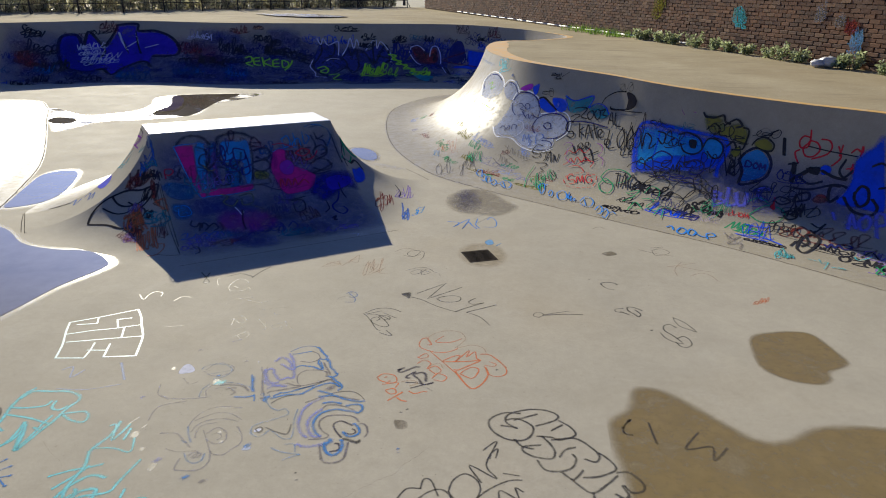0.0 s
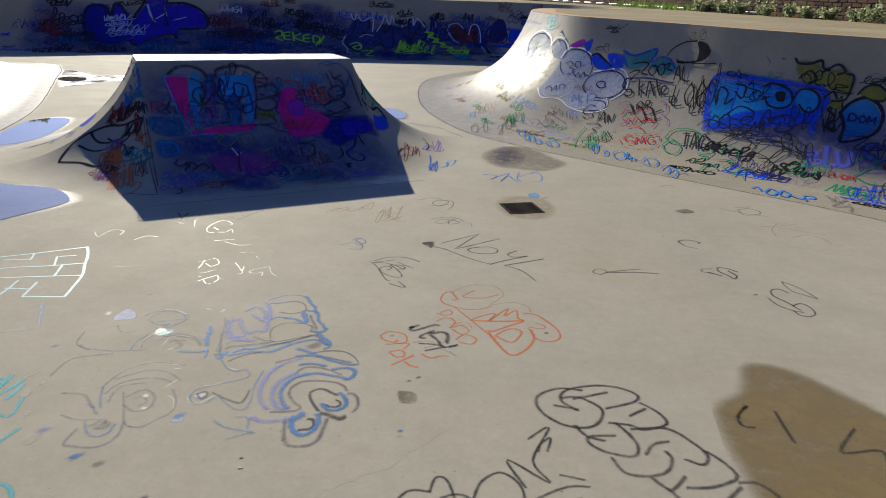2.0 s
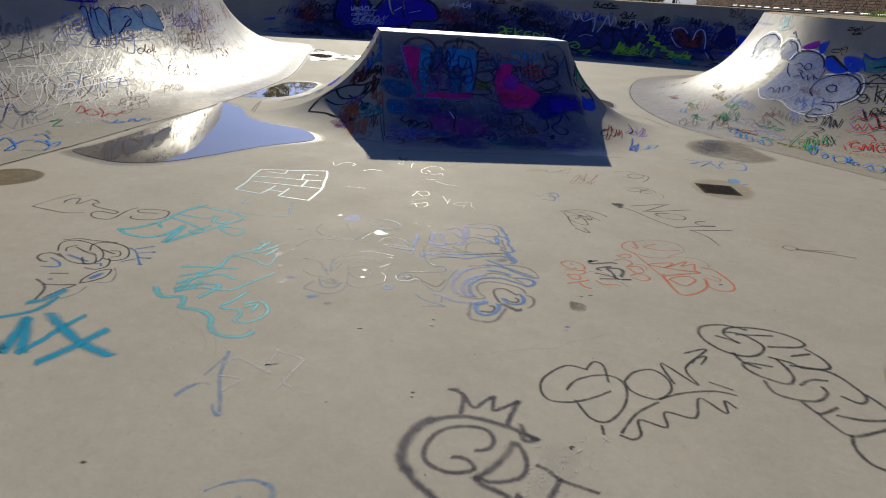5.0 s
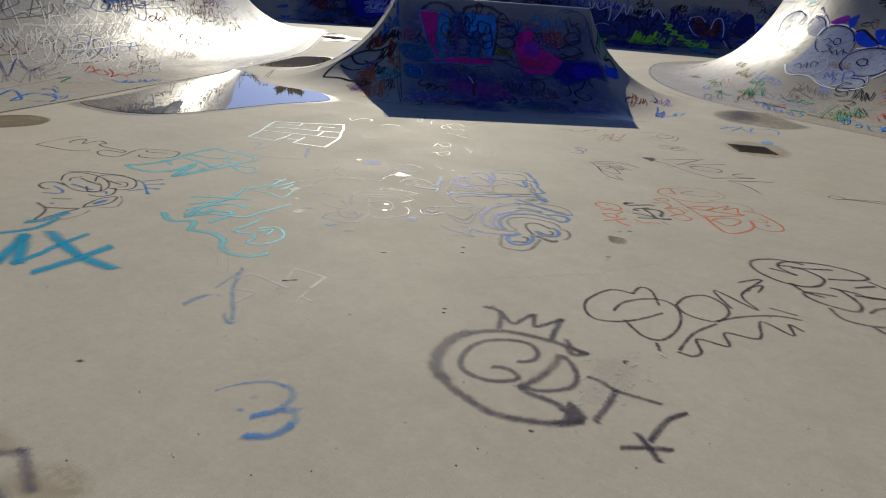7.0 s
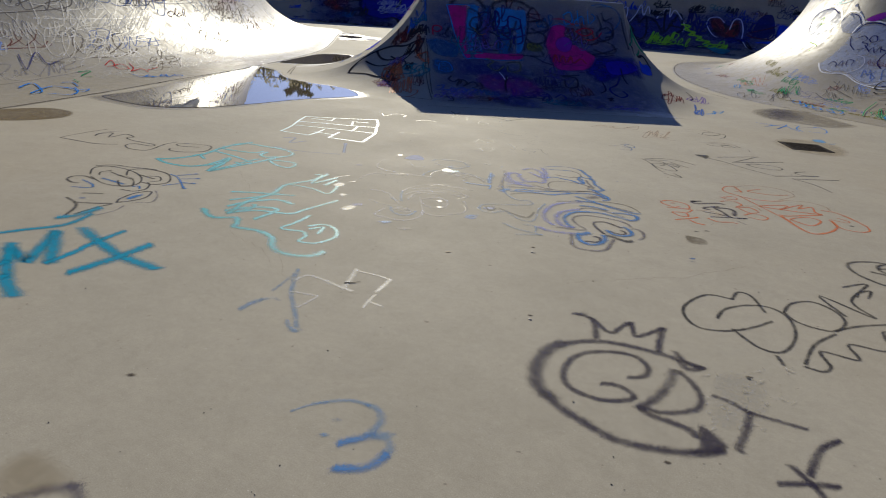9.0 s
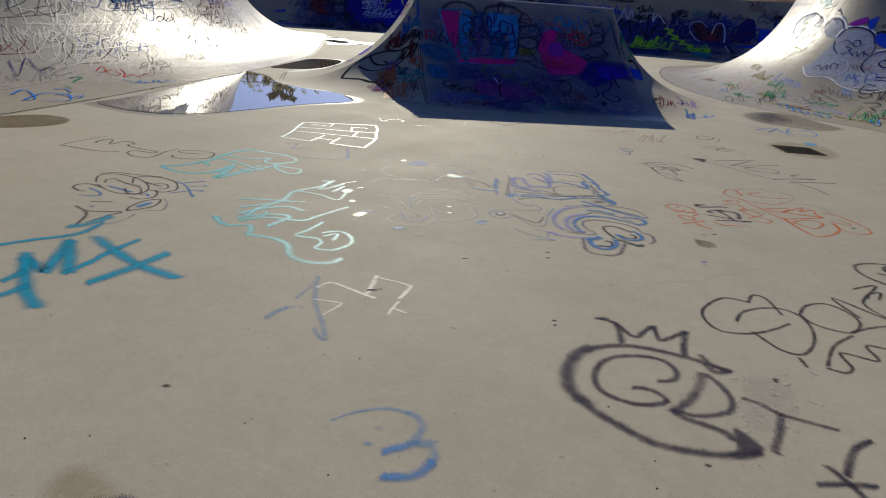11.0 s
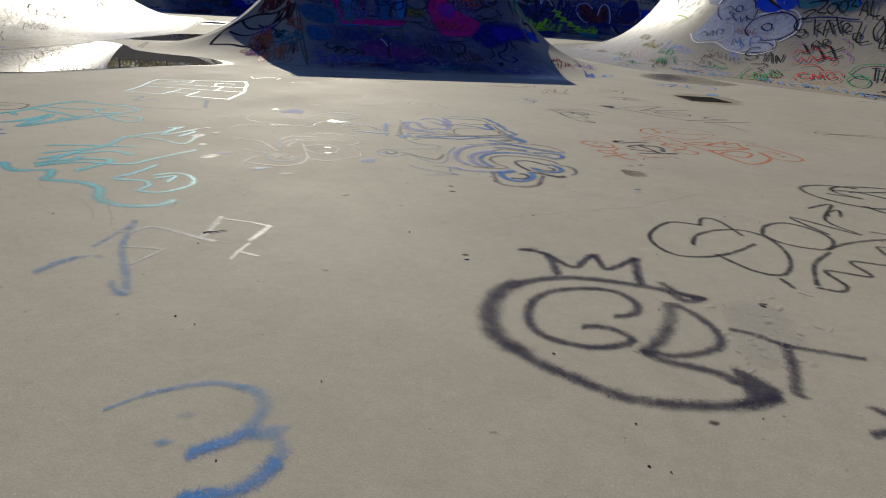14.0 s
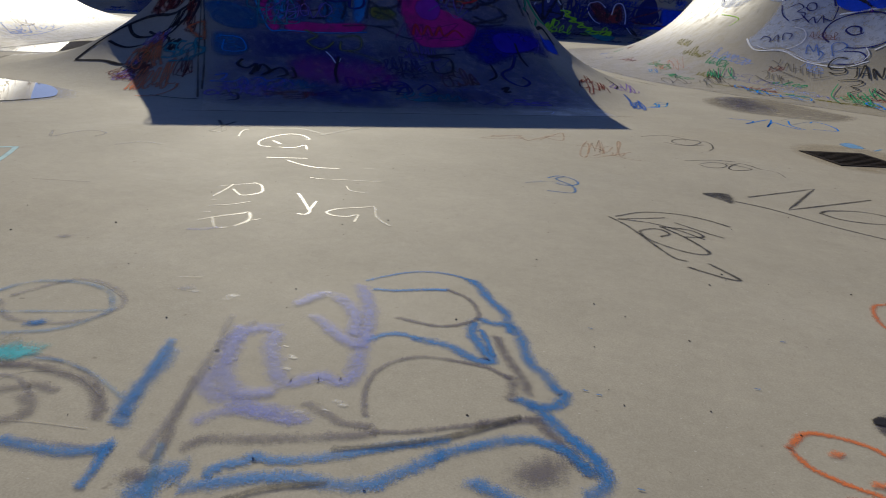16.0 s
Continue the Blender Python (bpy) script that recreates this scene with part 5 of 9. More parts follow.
dot("softblue", 2.2, 14.9, -106.6)
dot("wornblue", 1.6, 15.6, -110.7)
graffiti(FLOOR, 1.51, 6.94, "small black marker tags")
line("wornink", 1.7, 0.1, 0.3, 1.5, 3.3, -7.5, 6.6, -15.6, 1.9, -13.8, -5.7)
line("wornink", 1.0, -13.8, -5.7, -9.9, -11.3, -2.8, -13.5)
line("wornink", 1.0, 0.8, -59, -7.3, -62, -7.3, -67.4, -1.6, -68.2)
line("wornink", 2.0, -2.7, -67.4, 4.8, -72)
line("wornink", 1.5, 19.2, -61.2, 12, -55.3, 5.5, -55.7, 5.1, -63.4, 10.4, -70.7, 13.5, -76.2, 16.4, -69.3, 12.2, -60.7)
line("wornink", 0.9, 47.3, -72.4, 55.1, -80.6, 61.3, -93.4, 63.1, -100.3, 58.4, -96.8, 50.4, -91.2, 47.3, -80.4, 47.3, -72.4)
line("wornink", 1.3, 45.8, -94.2, 41.4, -88.6, 35.1, -91.9, 33.8, -102.4, 39.6, -110.9, 45.6, -123.3)
line("wornink", 1.2, 29.3, -107.1, 32.4, -117.8, 39.8, -124.6, 46.2, -126.4)
line("wornink", 1.1, 42.1, -117.3, 48.8, -111.5, 53.3, -116.5, 53.7, -126.4, 48.4, -132.4, 42.7, -131.3, 40.7, -125.2)
line("wornink", 0.8, 56.5, 115.7, 69.1, 124.4, 77.6, 113.8, 69.9, 103, 58.7, 100.2, 56.5, 115.7)
line("wornink", 0.7, 40.4, 117.2, 59.8, 105.8, 79.8, 100.3)
line("wornink", 0.7, 55.5, 124.7, 73.3, 131.1)
line("wornink", 0.9, -83.9, -92.5, -89.3, -89.6, -87.1, -82.7, -82, -81.5, -79.5, -86.3, -83.9, -92.5)
line("wornink", 0.9, -79.5, -86.3, -60.5, -76.5, -53.9, -73.9)
line("wornink", 1.4, -79.6, -87.3, -60.8, -81.9, -41.3, -79.5)
line("wornink", 0.9, -9.5, 188.7, -0.5, 197.9, 6.3, 192.8)
blob("dirt", -6.6, 94.6, 5.6, 104.8, 12.5, 95.8, 2.3, 88)
dot("wornink", 1.6, -27.5, 11.6)
dot("wornink", 2.4, 21.8, -103.3)
dot("wornink", 2.2, -119.7, -196.8)
graffiti(FLOOR, 2.37, 7.76, "faded orange hand tags")
line("peach", 0.9, -0.4, -0.4, -12.1, -23.8, -13.5, -43.4)
line("peach", 0.9, -19.7, -17.9, -2.9, -10.6, 23.5, 3.9)
line("peach", 0.8, -6.4, -14.6, 18.2, -24, 31.9, -26.6)
line("peach", 0.9, 1, -42.8, 15.9, -31.9, 25.6, -39.7, 28.5, -52.9)
scrawl("orange", 0.8, 15, 4, 49.2, -113, 18.3, 12.1, 4.6, 12.3)
scrawl("peach", 0.9, 22, 4, -365.3, -97.8, 19.7, 15.7, -6.2, 33.9)
scrawl("peach", 0.9, 23, 3, -411.2, -82.1, 32.1, 21.4, -4.1, 19.3)
line("softblue", 0.9, -363.8, -144.3, -365.9, -150, -358.7, -157.2, -356.3, -167.8, -365.1, -169.9)
line("wornblue", 1.0, -374.9, -162.4, -367.5, -155.5, -358.7, -157.2)
graffiti(FLOOR, -0.56, 8.81, "smudged blue hand tag by the damp patch")
line("brightblue", 1.0, -0.4, 0.1, 15.9, -3.1, 10.4, -21.6, 28.5, 15.5, 22.7, -27.7, 28.7, 0.3, 35.3, -12.6, 42.8, -24.8)
line("brightblue", 1.0, 40.3, 18.6, 39.3, -6.7, 45.7, -21.7)
line("wornblue", 1.6, 40.7, -1.4, 52.1, 21.8, 63.2, 37.8)
line("brightblue", 0.9, 53.8, 17.1, 58.4, 28.6, 66, 12.7, 66.1, -11.7, 51.6, -15.5)
line("wornblue", 1.0, 35.7, 17.4, 47.3, 41.6, 60.1, 56.1)
blob("paleblue", 56, -73.6, 63.1, -63.6, 68.2, -78.6, 60.9, -84.4)
line("paleblue", 1.6, 71.5, -85.7, 76.9, -76.4)
graffiti(FLOOR, -1.53, 10.13, "small blue scribbles beside the funbox")
scrawl("brightblue", 1.0, 31, 4, 0.2, -0.3, 19.2, 23.4, -10.8, 64.6)
scrawl("brightblue", 1.0, 32, 4, 27.2, -110.9, 18.9, 21.9, -9.8, 55.8)
scrawl("skyblue", 1.0, 33, 4, 13.6, -133.4, 42.8, 47.1, -3.2, 34.7)
scrawl("redbrown", 0.8, 34, 3, -20.2, -40, 16.6, 11.2, -9.9, 49)
scrawl("ink", 0.7, 35, 2, -1.2, 32.1, 13.3, 15.2, -3.8, 25.9)
graffiti(FLOOR, 0.17, 2.458, "black spray-painted cross mark and stroke")
line("black", 2.1, 0, 0, 4, -4, 8, -9)
line("black", 2.1, -2, -9, 4, -5, 10, -2)
line("black", 2.1, 10, 19, 6, 12, 4, -1)
graffiti(FLOOR, -0.097, 3.455, "thin black cloud-letter tag with a zigzag tail")
line("wornink", 1.3, 0, 0, -9, -2, -14, -17, -12, -28, -6, -34, 2, -31, 9, -23, 15, -12)
line("wornink", 1.3, 0, 0, 1, 9, 6, 8, 12, -5)
line("wornink", 1.3, -2, -22, -1, -12, 5, -3, 12, 1, 18, -2, 22, -11, 23, -24, 20, -36, 13, -37, 4, -28)
line("wornink", 1.3, 18, 0, 20, 11, 27, 18, 35, 13, 38, 4, 35, -6, 29, -8, 22, -6, 18, 0)
line("wornink", 1.3, 38, 11, 29, 27, 48, 16, 40, 29, 46, 55, 37, 44)
line("wornink", 1.3, 42, 36, 43, 42, 47, 47, 46, 37)
line("wornink", 1.3, 35, -6, 43, 5, 55, 15, 64, 17)
line("wornink", 1.3, 52, 22, 62, 21)
line("wornink", 1.3, 35, -9, 29, -23, 27, -40)
line("wornink", 1.3, 27, -42, 32, -42, 34, -37, 31, -27, 42, -26, 39, -15, 51, -12, 50, 5, 62, -1, 60, 9, 65, 6)
line("wornink", 1.3, 19, -40, 21, -45)
graffiti(FLOOR, 0.516, 4.369, "black outlined bubble-letter tag")
line("wornink", 1.9, 0, 0, -12, -1, -22, -11, -20, -23, -10, -32, 1, -33, 8, -27, 10, -16, 3, -9, -4, -7, -10, -10)
line("wornink", 1.9, -2, -19, -10, -12, -8, -2, 6, 6, 19, 7, 28, 2, 26, -5, 12, -14)
line("wornink", 1.9, -13, -17, -2, -18)
line("wornink", 1.9, -4, -9, 13, 1)
line("wornink", 1.9, 29, -5, 37, -12, 40, -21, 29, -28, 23, -26, 13, -26)
line("wornink", 1.9, 23, -18, 31, -10)
line("wornink", 1.9, -3, -32, 2, -39, 10, -41)
line("wornink", 1.9, 15, -36, 4, -39, 3, -44, 10, -49, 22, -50, 25, -43, 22, -34, 16, -26)
line("wornink", 1.9, 23, -29, 40, -25, 52, -36, 55, -43, 52, -49, 45, -47)
line("wornink", 1.9, 13, -53, 18, -62, 28, -62, 36, -57, 39, -48, 37, -43)
line("wornink", 1.9, 28, -47, 32, -39, 39, -35)
line("wornink", 1.9, 55, -39, 61, -45, 65, -53, 62, -58, 52, -64, 43, -66)
line("wornink", 1.9, 29, -63, 35, -69, 38, -67, 43, -59)
line("wornink", 1.9, 35, -69, 41, -76, 48, -80, 58, -70, 65, -61)
line("wornink", 1.9, 65, -58, 73, -57, 80, -65, 81, -71, 78, -75, 72, -76, 68, -70)
line("wornink", 1.9, 62, -79, 67, -82, 70, -79, 67, -71)
line("wornink", 1.9, 48, -80, 49, -89, 54, -97, 63, -98, 71, -94, 73, -90, 69, -84, 64, -82)
graffiti(FLOOR, 1.333, 4.41, "black marker squiggles on the damp patch")
line("wornink", 1.8, 0, 0, -6, -10, -6, -18, -1, -19)
line("wornink", 1.8, 13, -2, 14, -17, 15, -27)
line("wornink", 1.8, 47, -9, 35, -27, 37, -30, 53, -25, 51, -40, 63, -25)
graffiti(FLOOR, -2.499, 2.135, "bold turquoise spray letters")
bar("cyan", 5.5, 0, 0, 18, -4, -5, 21)
line("cyan", 5.5, -5, 21, 11, 10, 23, 1)
line("cyan", 3.6, 23, 0, 21, 11, 17, 23, 14, 38)
line("cyan", 5.5, -4, 3, 14, -9, 28, -17, 41, -22)
line("cyan", 4, 14, -16, 12, -8)
line("cyan", 4, 25, -23, 24, -15)
line("cyan", 5.5, -1, 30, 19, 24, 38, 20, 56, 20)
line("cyan", 5.5, 35, 34, 37, 15, 37, 0)
line("cyan", 3.6, -20, 3, -16, 14, -10, 28, -15, 43)
graffiti(FLOOR, -1.183, 1.388, "smudged dark angular spray lines")
bar("grey", 3.2, 0, 0, 3, 6, 7, 10)
bar("grey", 3.2, 7, 10, 22, 3)
line("grey", 3.2, 14, -1, 22, -3, 28, -5, 31, -9)
graffiti(FLOOR, -0.66, 3.19, "fine dark crack running across the concrete")
bar("crackline", 0.11, -0.1, -0.1, 0.4, 1, 1.3, 2.3, 2.1, 2.8, 2.1, 3.7, 3.5, 4.8, 3.7, 5.9, 4.1, 6.6, 4.2, 8, 4.6, 8.9, 6.7, 9.7, 8.7, 10.9, 9.9, 11.1, 11.3, 12.4, 12.6, 13.2, 13.3, 14.2, 14.3, 15.5, 14.3, 16.8, 15.4, 18.1, 16.8, 18.6, 17.9, 20, 18.7, 20.3, 20.1, 22.7, 21.9, 23.8, 23.4, 25.4, 25.1, 25.7, 25.7, 27.3, 26.3, 29.2, 28.2, 30.9, 29.8, 31.3, 31.2, 32.6, 33, 34.6, 35, 35.3, 36.9, 36.7, 37.9, 38.3, 38.8, 41.1, 40.5, 44.4, 41.4, 47, 42.5, 49.3, 44.9, 51.3, 46.4, 54.2, 48.6, 56.3, 50, 58.5, 52.4, 63.7, 53.8, 65.3, 56, 69)
bar("crackline", 0.07, -109.3, -40.9, -102.7, -48, -96.4, -53, -89, -61.3, -84.4, -62.7, -82.5, -63.2, -78.8, -62.9, -77.1, -61.4, -74.2, -61.6)
bar("crackline", 0.07, -63.1, -58.9, -58.9, -58.4, -55.5, -56.8, -54.2, -54.6, -50, -54)
bar("crackline", 0.07, -210.7, 36.8, -196.4, 25.3, -185.7, 19.2, -173, 6.9)
bar("crackline", 0.07, -142.8, -32.7, -139.2, -38.6, -132.8, -42.6, -129, -42.7, -124, -45, -121.5, -43.6, -116.8, -46.6, -114.6, -45.5, -108.2, -50, -104.3, -51.8, -97.4, -58.5)
graffiti(FRONT, -0.02, 0.763, "cracked joint lines on the ramp")
line("crack", 1, 0, 0, -1, -139, -2, -330, -1, -608)
graffiti(FLOOR, 2.608, 5.882, "dark brown damp patch on the concrete floor", "damp_stain")
blob("damp", 0, 0, 13, 12, 43, 21, 62, 17, 70, -12, 73, -36, 51, -53, 47, -67, 31, -76, 7, -70, -7, -52, -5, -22)
graffiti(FLOOR, 1.402, 4.827, "broad brown damp stain spreading over the floor", "damp_stain")
blob("damp", 0, 0, 14, 6, 34, -4, 66, -40, 82, -53, 100, -51, 123, -34, 146, -27, 177, -25, 206, -38, 155, -156, 30, -173, -13, -158, -19, -110, -25, -62, -20, -41, -8, -29)
graffiti(FLOOR, -0.719, 9.927, "drying grey damp patch beside the bank", "damp_stain")
blob("dampgrey", 0, 0, 22, 54, 58, 56, 97, -3, 111, -29, 88, -73, 51, -75, 20, -63)
graffiti(FLOOR, -5.28, 3.49, "shallow muddy damp patch by the bank", "damp_stain")
blob("damp", 0, 0, 0, 24, 12, 44, 37, 46, 53, 27, 46, -1, 27, -14)
puddle(-5.45, 4.57, "still rainwater puddle mirroring the sky and bank", 0, 0, 62, -1, 91, 27, 102, 77, 109, 139, 125, 192, 117, 214, 79, 239, 29, 239, -19, 252, -74, 295, -123, 308, -101, 271, -64, 170, -28, 88, -8, 29)
puddle(-6.88, 8.36, "small rainwater puddle mirroring sky and branches", 0, 0, -20, 39, -48, 108, -71, 177, -48, 211, -15, 187, 29, 86, 32, 30)
puddle(-11.92, 16.36, "wide shallow puddle at the far end of the bowl", 0, 0, 145, -71, 221, 4, 218, 98, 162, 238, 222, 310, 405, 383, 413, 275, 364, 156, 396, -9, 311, -99, 236, -144, 217, -262, 173, -228)
puddle(-3.01, 12.98, "tiny puddle behind the funbox", 0, 0, 19, 20, 51, -12, 67, -69, 41, -73)
puddle(-9.03, 16.19, "dark still puddle mirroring the shaded far bank", 0.2, 0, -10.7, 61.8, -22.9, 138.2, -94.1, 289.1, -59.9, 333.9, 32.1, 368.2, 76.3, 365.9, 75.9, 213.5, 100.7, 58.2, 102.1, -21.4, 53.7, -14.7, 31, -28.2, lift=0.003)
puddle(-10.84, 14.72, "small dark puddle at the foot of the bank", -0.1, 0.2, -8.5, 38.2, 17.3, 43.7, 58.3, 20.4, 68.8, -15.9, 42.4, -29, lift=0.003)
graffiti(BANK_WALL, 238.49, 0.821, "dark tint of old paint and shade over the far bank")
# translucent navy sheets: the far bank's shade and dense tags as colour
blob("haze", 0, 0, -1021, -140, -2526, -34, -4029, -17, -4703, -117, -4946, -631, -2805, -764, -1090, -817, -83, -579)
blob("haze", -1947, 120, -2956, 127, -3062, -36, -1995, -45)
graffiti(BANK_WALL, 234.35, 0.853, "big purple-blue throw-up with black outlines")
blob("purpleblue", 0, 0, -54, 59, -206, 55, -256, -38, -324, 79, -444, 5, -495, -49, -632, 93, -660, 119, -862, 127, -874, 82, -1052, 85, -1230, 39, -1302, -60, -1251, -130, -1012, -154, -986, -299, -913, -224, -699, -323, -564, -469, -459, -346, -297, -388, -87, -313, -7, -183)
line("ink", 10.2, 10, -99, 0, 0, -54, 59, -206, 55, -256, -38, -324, 79, -442, -15, -492, -102, -421, -202)
line("ink", 10.2, -495, -49, -632, 93, -660, 119, -862, 127, -874, 82, -1052, 85, -1230, 39, -1302, -60, -1251, -130, -1012, -154)
line("ink", 10.2, -986, -299, -913, -224, -699, -323, -564, -469, -459, -346, -297, -388, -87, -313, -7, -183, 10, -99)
line("ink", 6.8, -651, 52, -705, -20, -743, -126)
line("ink", 6.8, -837, 82, -857, -46, -884, -124)
line("palewhite", 8.5, -658, 65, -688, -10, -738, -88)
line("palewhite", 6.8, -835, 65, -859, -19)
line("palewhite", 5.1, -746, -53, -848, 1)
line("palewhite", 3.4, -930, -62, -1073, -25)
scrawl("palewhite", 2.4, 60, 7, -181, -66, -320, 5, -10, 48)
scrawl("palewhite", 2.4, 61, 7, -213, -131, -260, 11, -9, 50)
scrawl("palewhite", 2.4, 62, 8, -234, -205, -422, 25, -9, 65)
scrawl("palewhite", 2.4, 63, 8, -264, -274, -373, 32, -7, 66)
graffiti(BANK_WALL, 385.78, 0.893, "pale blue block letters on the shaded bank")
blob("paleblue", -0.4, 0.4, -61, 7.4, -97.6, -13.6, -168.6, 1.5, -300.2, -0.9, -365.5, -30.3, -407.7, -2.9, -560.1, 0.6, -686.2, -6.2, -762.1, 3.5, -870.5, -14.3, -998.7, 4.3, -1155.4, -9.5, -1250.1, -50.5, -1302.4, -106, -1072.7, -119.9, -931.9, -98.7, -768, -109.4, -589.3, -102.7, -362.7, -119.9, -199.6, -128.6, -58.4, -122.6, -32.7, -55.1)
line("navy", 2.2, 3.2, -3.5, -34.1, 7.8, -81, -1, -82.6, -30.2, -85.3, -75, -92.9, -124.1)
line("navy", 2.0, -120.5, -35.4, -138.5, 0, -185.9, -11.2, -196.4, -64.5, -271.6, -116.1)
line("navy", 2.2, -189.7, -7.1, -255.6, 0, -318.6, -13.9, -351.1, -45.8, -339, -93.3)
line("navy", 2.2, -348.7, -108.9, -370.6, -41.7, -391.7, -11.2, -473.3, -2.1, -600.6, -2.4, -711.2, -8.9)
line("navy", 2.0, -450.8, -113, -539.9, -90.5, -630.4, -61, -704.7, -50.8)
line("navy", 1.8, -586.1, -42.9, -653.9, -37.6, -699.8, -55.6, -639.8, -78.7, -563.7, -83.7)
line("navy", 2.0, -734.3, -4.9, -819.5, 2.5, -893, -21.7, -901.3, -51, -818.3, -34.4, -775.9, -10.2)
line("navy", 2.0, -919.4, 0.9, -1034.6, 6.1, -1176.1, -12.1, -1250.1, -50.5, -1306.5, -103.2)
line("navy", 1.8, -814.1, -20.1, -886.4, -45.7, -903.9, -76.5, -1040.8, -99.2, -1281.8, -120.1)
dot("ink", 5, -161.4, -129.6)
line("wornink", 1.2, -172.9, -159.4, -254.5, -197.9, -321.6, -258.1)
line("paleblue", 2.0, -1312.7, -126.7, -1456, -170.9, -1601.9, -219.3, -1796.1, -263)
line("paleblue", 1.8, -1062.8, -128.2, -1238.3, -180.2, -1371.4, -225.8)
line("paleblue", 1.8, -804.4, -121.7, -995.6, -186.1)
line("paleblue", 1.8, -518, -131.9, -685.1, -192.3, -877.7, -245.6)
line("paleblue", 1.6, -270.9, -134.4, -385.7, -184.8)
line("paleblue", 1.4, -56.3, -125.1, -111.6, -161.8, -164.4, -187)
line("wornink", 1.6, 360.9, -87.1, 286.1, -67.6, 223.8, -65.2)
line("wornink", 1.6, 241.9, -87, 235.7, -64.9, 176.6, -53.6)
line("redbrown", 1.4, 159.2, -62.8, 57, -57, -61.4, -38.3)
scrawl("purpleblue", 3.0, 811, 5, 332.7, 45.5, -523.5, -20.4, -61.2, 35.7)
graffiti(BANK_WALL, 391.03, 0.706, "white drawn scribbles along the bank")
line("chalk", 1.6, 0.3, -0.1, -12.2, -55, -55.9, -109.1, -124.2, -175, -197.9, -201.3, -234.3, -180.2, -211.8, -143.4)
line("chalk", 1.4, 105, -32.2, 65, -62.9, 36.9, -118.7, -9.3, -168.9, -3.6, -213.6)
line("chalk", 1.3, 50, -172.1, -68.4, -168.7, -177.8, -202.5)
line("chalk", 1.4, -96.7, -19.7, -184.2, -98.9, -310.8, -167.2)
scrawl("chalk", 1.2, 821, 8, -195.5, -84.5, -424.6, -70.8, -182, 106.9)
scrawl("chalk", 1.1, 822, 7, -467.5, -75.1, -329.9, -53.4, -159.5, 106.2)
scrawl("chalk", 1.6, 823, 9, -881.4, -173.3, -933, -116.4, -162.9, 87.6)
scrawl("chalk", 1.4, 824, 6, -1074.8, -299, -794.4, -42.5, -15.7, 117)
scrawl("chalk", 1.2, 825, 5, -1576.7, -116.9, -462.3, -30.1, -91.7, 39)
line("chalk", 1.4, -1014.7, -118.4, -1015.8, -215.3, -1131.6, -287.1, -1347.9, -364.2)
line("chalk", 1.4, -1288.1, -222.8, -1474.8, -290.7, -1659.2, -370.7)
line("chalk", 1.6, -476.3, -195.8, -498.7, -258.2, -594.6, -325.6)
line("chalk", 1.4, -612.2, -211, -661.9, -197, -700.6, -225.2, -625.8, -241, -683.1, -265.3)
line("chalk", 1.4, -700.5, -263.2, -763.5, -216.2, -843.8, -217.1)
line("chalk", 1.5, -860, -227.2, -959.1, -230.1, -978.1, -267.6, -887.3, -292.7, -826.5, -266.3, -860, -227.2)
line("chalk", 1.2, -653.1, -301.5, -827.8, -332.6, -1002.9, -328.7, -1131.6, -337.3)
scrawl("chalk", 0.9, 826, 5, -2607.4, -93, -495.6, 9.4, -235.6, 58.6)
scrawl("chalk", 1.0, 827, 6, -35.7, 10.5, -245.5, 11.8, -68, 50.5)
graffiti(BANK_WALL, 390.31, 0.347, "thin red, green and blue marks low on the bank")
line("red", 1.0, 0.3, -0.3, -95.1, 37.6, -102.8, -10.3, -20.7, -13.9)
line("red", 1.0, -102.8, -10.3, -193.9, -7.8, -243.7, -59.2, -136, -52.6, -95.9, -18.8)
line("red", 1.0, -288.5, -5.3, -301.3, -60.3, -244, -93.6, -390.3, -79.5, -440.9, -129.2)
line("red", 0.8, -446.3, -104.5, -600.6, -89.7)
line("green", 1.2, 300.8, -32.4, 183.7, -39.5, 299.2, -72.4, 215.3, -94.1)
line("green", 1.0, 393.8, -99.5, 373, -140)
scrawl("brightblue", 1.0, 72, 5, -237.5, -170.4, -570.7, -129, -50.2, 41)
line("brightblue", 1.4, 555.5, -186.8, 466.8, -195.9, 454.3, -245.6, 366.4, -254.1, 433.7, -284.7, 492.4, -243.3)
line("brightblue", 1.2, 507, -120, 429.5, -133.5, 419.3, -187.2)
line("ghost", 1.6, 503.8, -115.5, 421.3, -136.1, 411.3, -190.2, 493.2, -198.8, 541, -166.9)
line("navyfill", 1.4, 681.3, 131.7, 681, 31.2, 546.2, 140, 508.9, 56.9, 406.7, 68.9)
line("brightblue", 1.6, 852.5, -116, 719, -91.5, 723.9, -197.4, 819.4, -196.9, 596.2, -149.2, 472.4, -248, 559, -301.1, 701.7, -233.1)
line("wornink", 1.4, 615.4, 134, 517.6, 79, 365.6, 56.3)
graffiti(BANK_WALL, 61.12, 0.809, "blue shade tint painted over the shaded bank")
# blue sheet that puts this bank's deep shade into its colour
blob("bluespray_shade", 0, 0, -249, 121, -722, 111, -1243, 118, -1573, 112, -2132, 116, -2403, 135, -2619, 121, -2731, -109, -2235, -171, -1679, -157, -1244, -207, -789, -154, -237, -70)
graffiti(BANK_WALL, 102.01, 0.819, "white and blue bubble throw-up on the curved nose")
blob("palebubble", -0.1, -0.3, 163.4, 63.4, 23.4, 107.3, -240.6, 121.5, -496.5, 103.8, -593.6, 72.1, -495.7, 33.6, -269.9, -2.4)
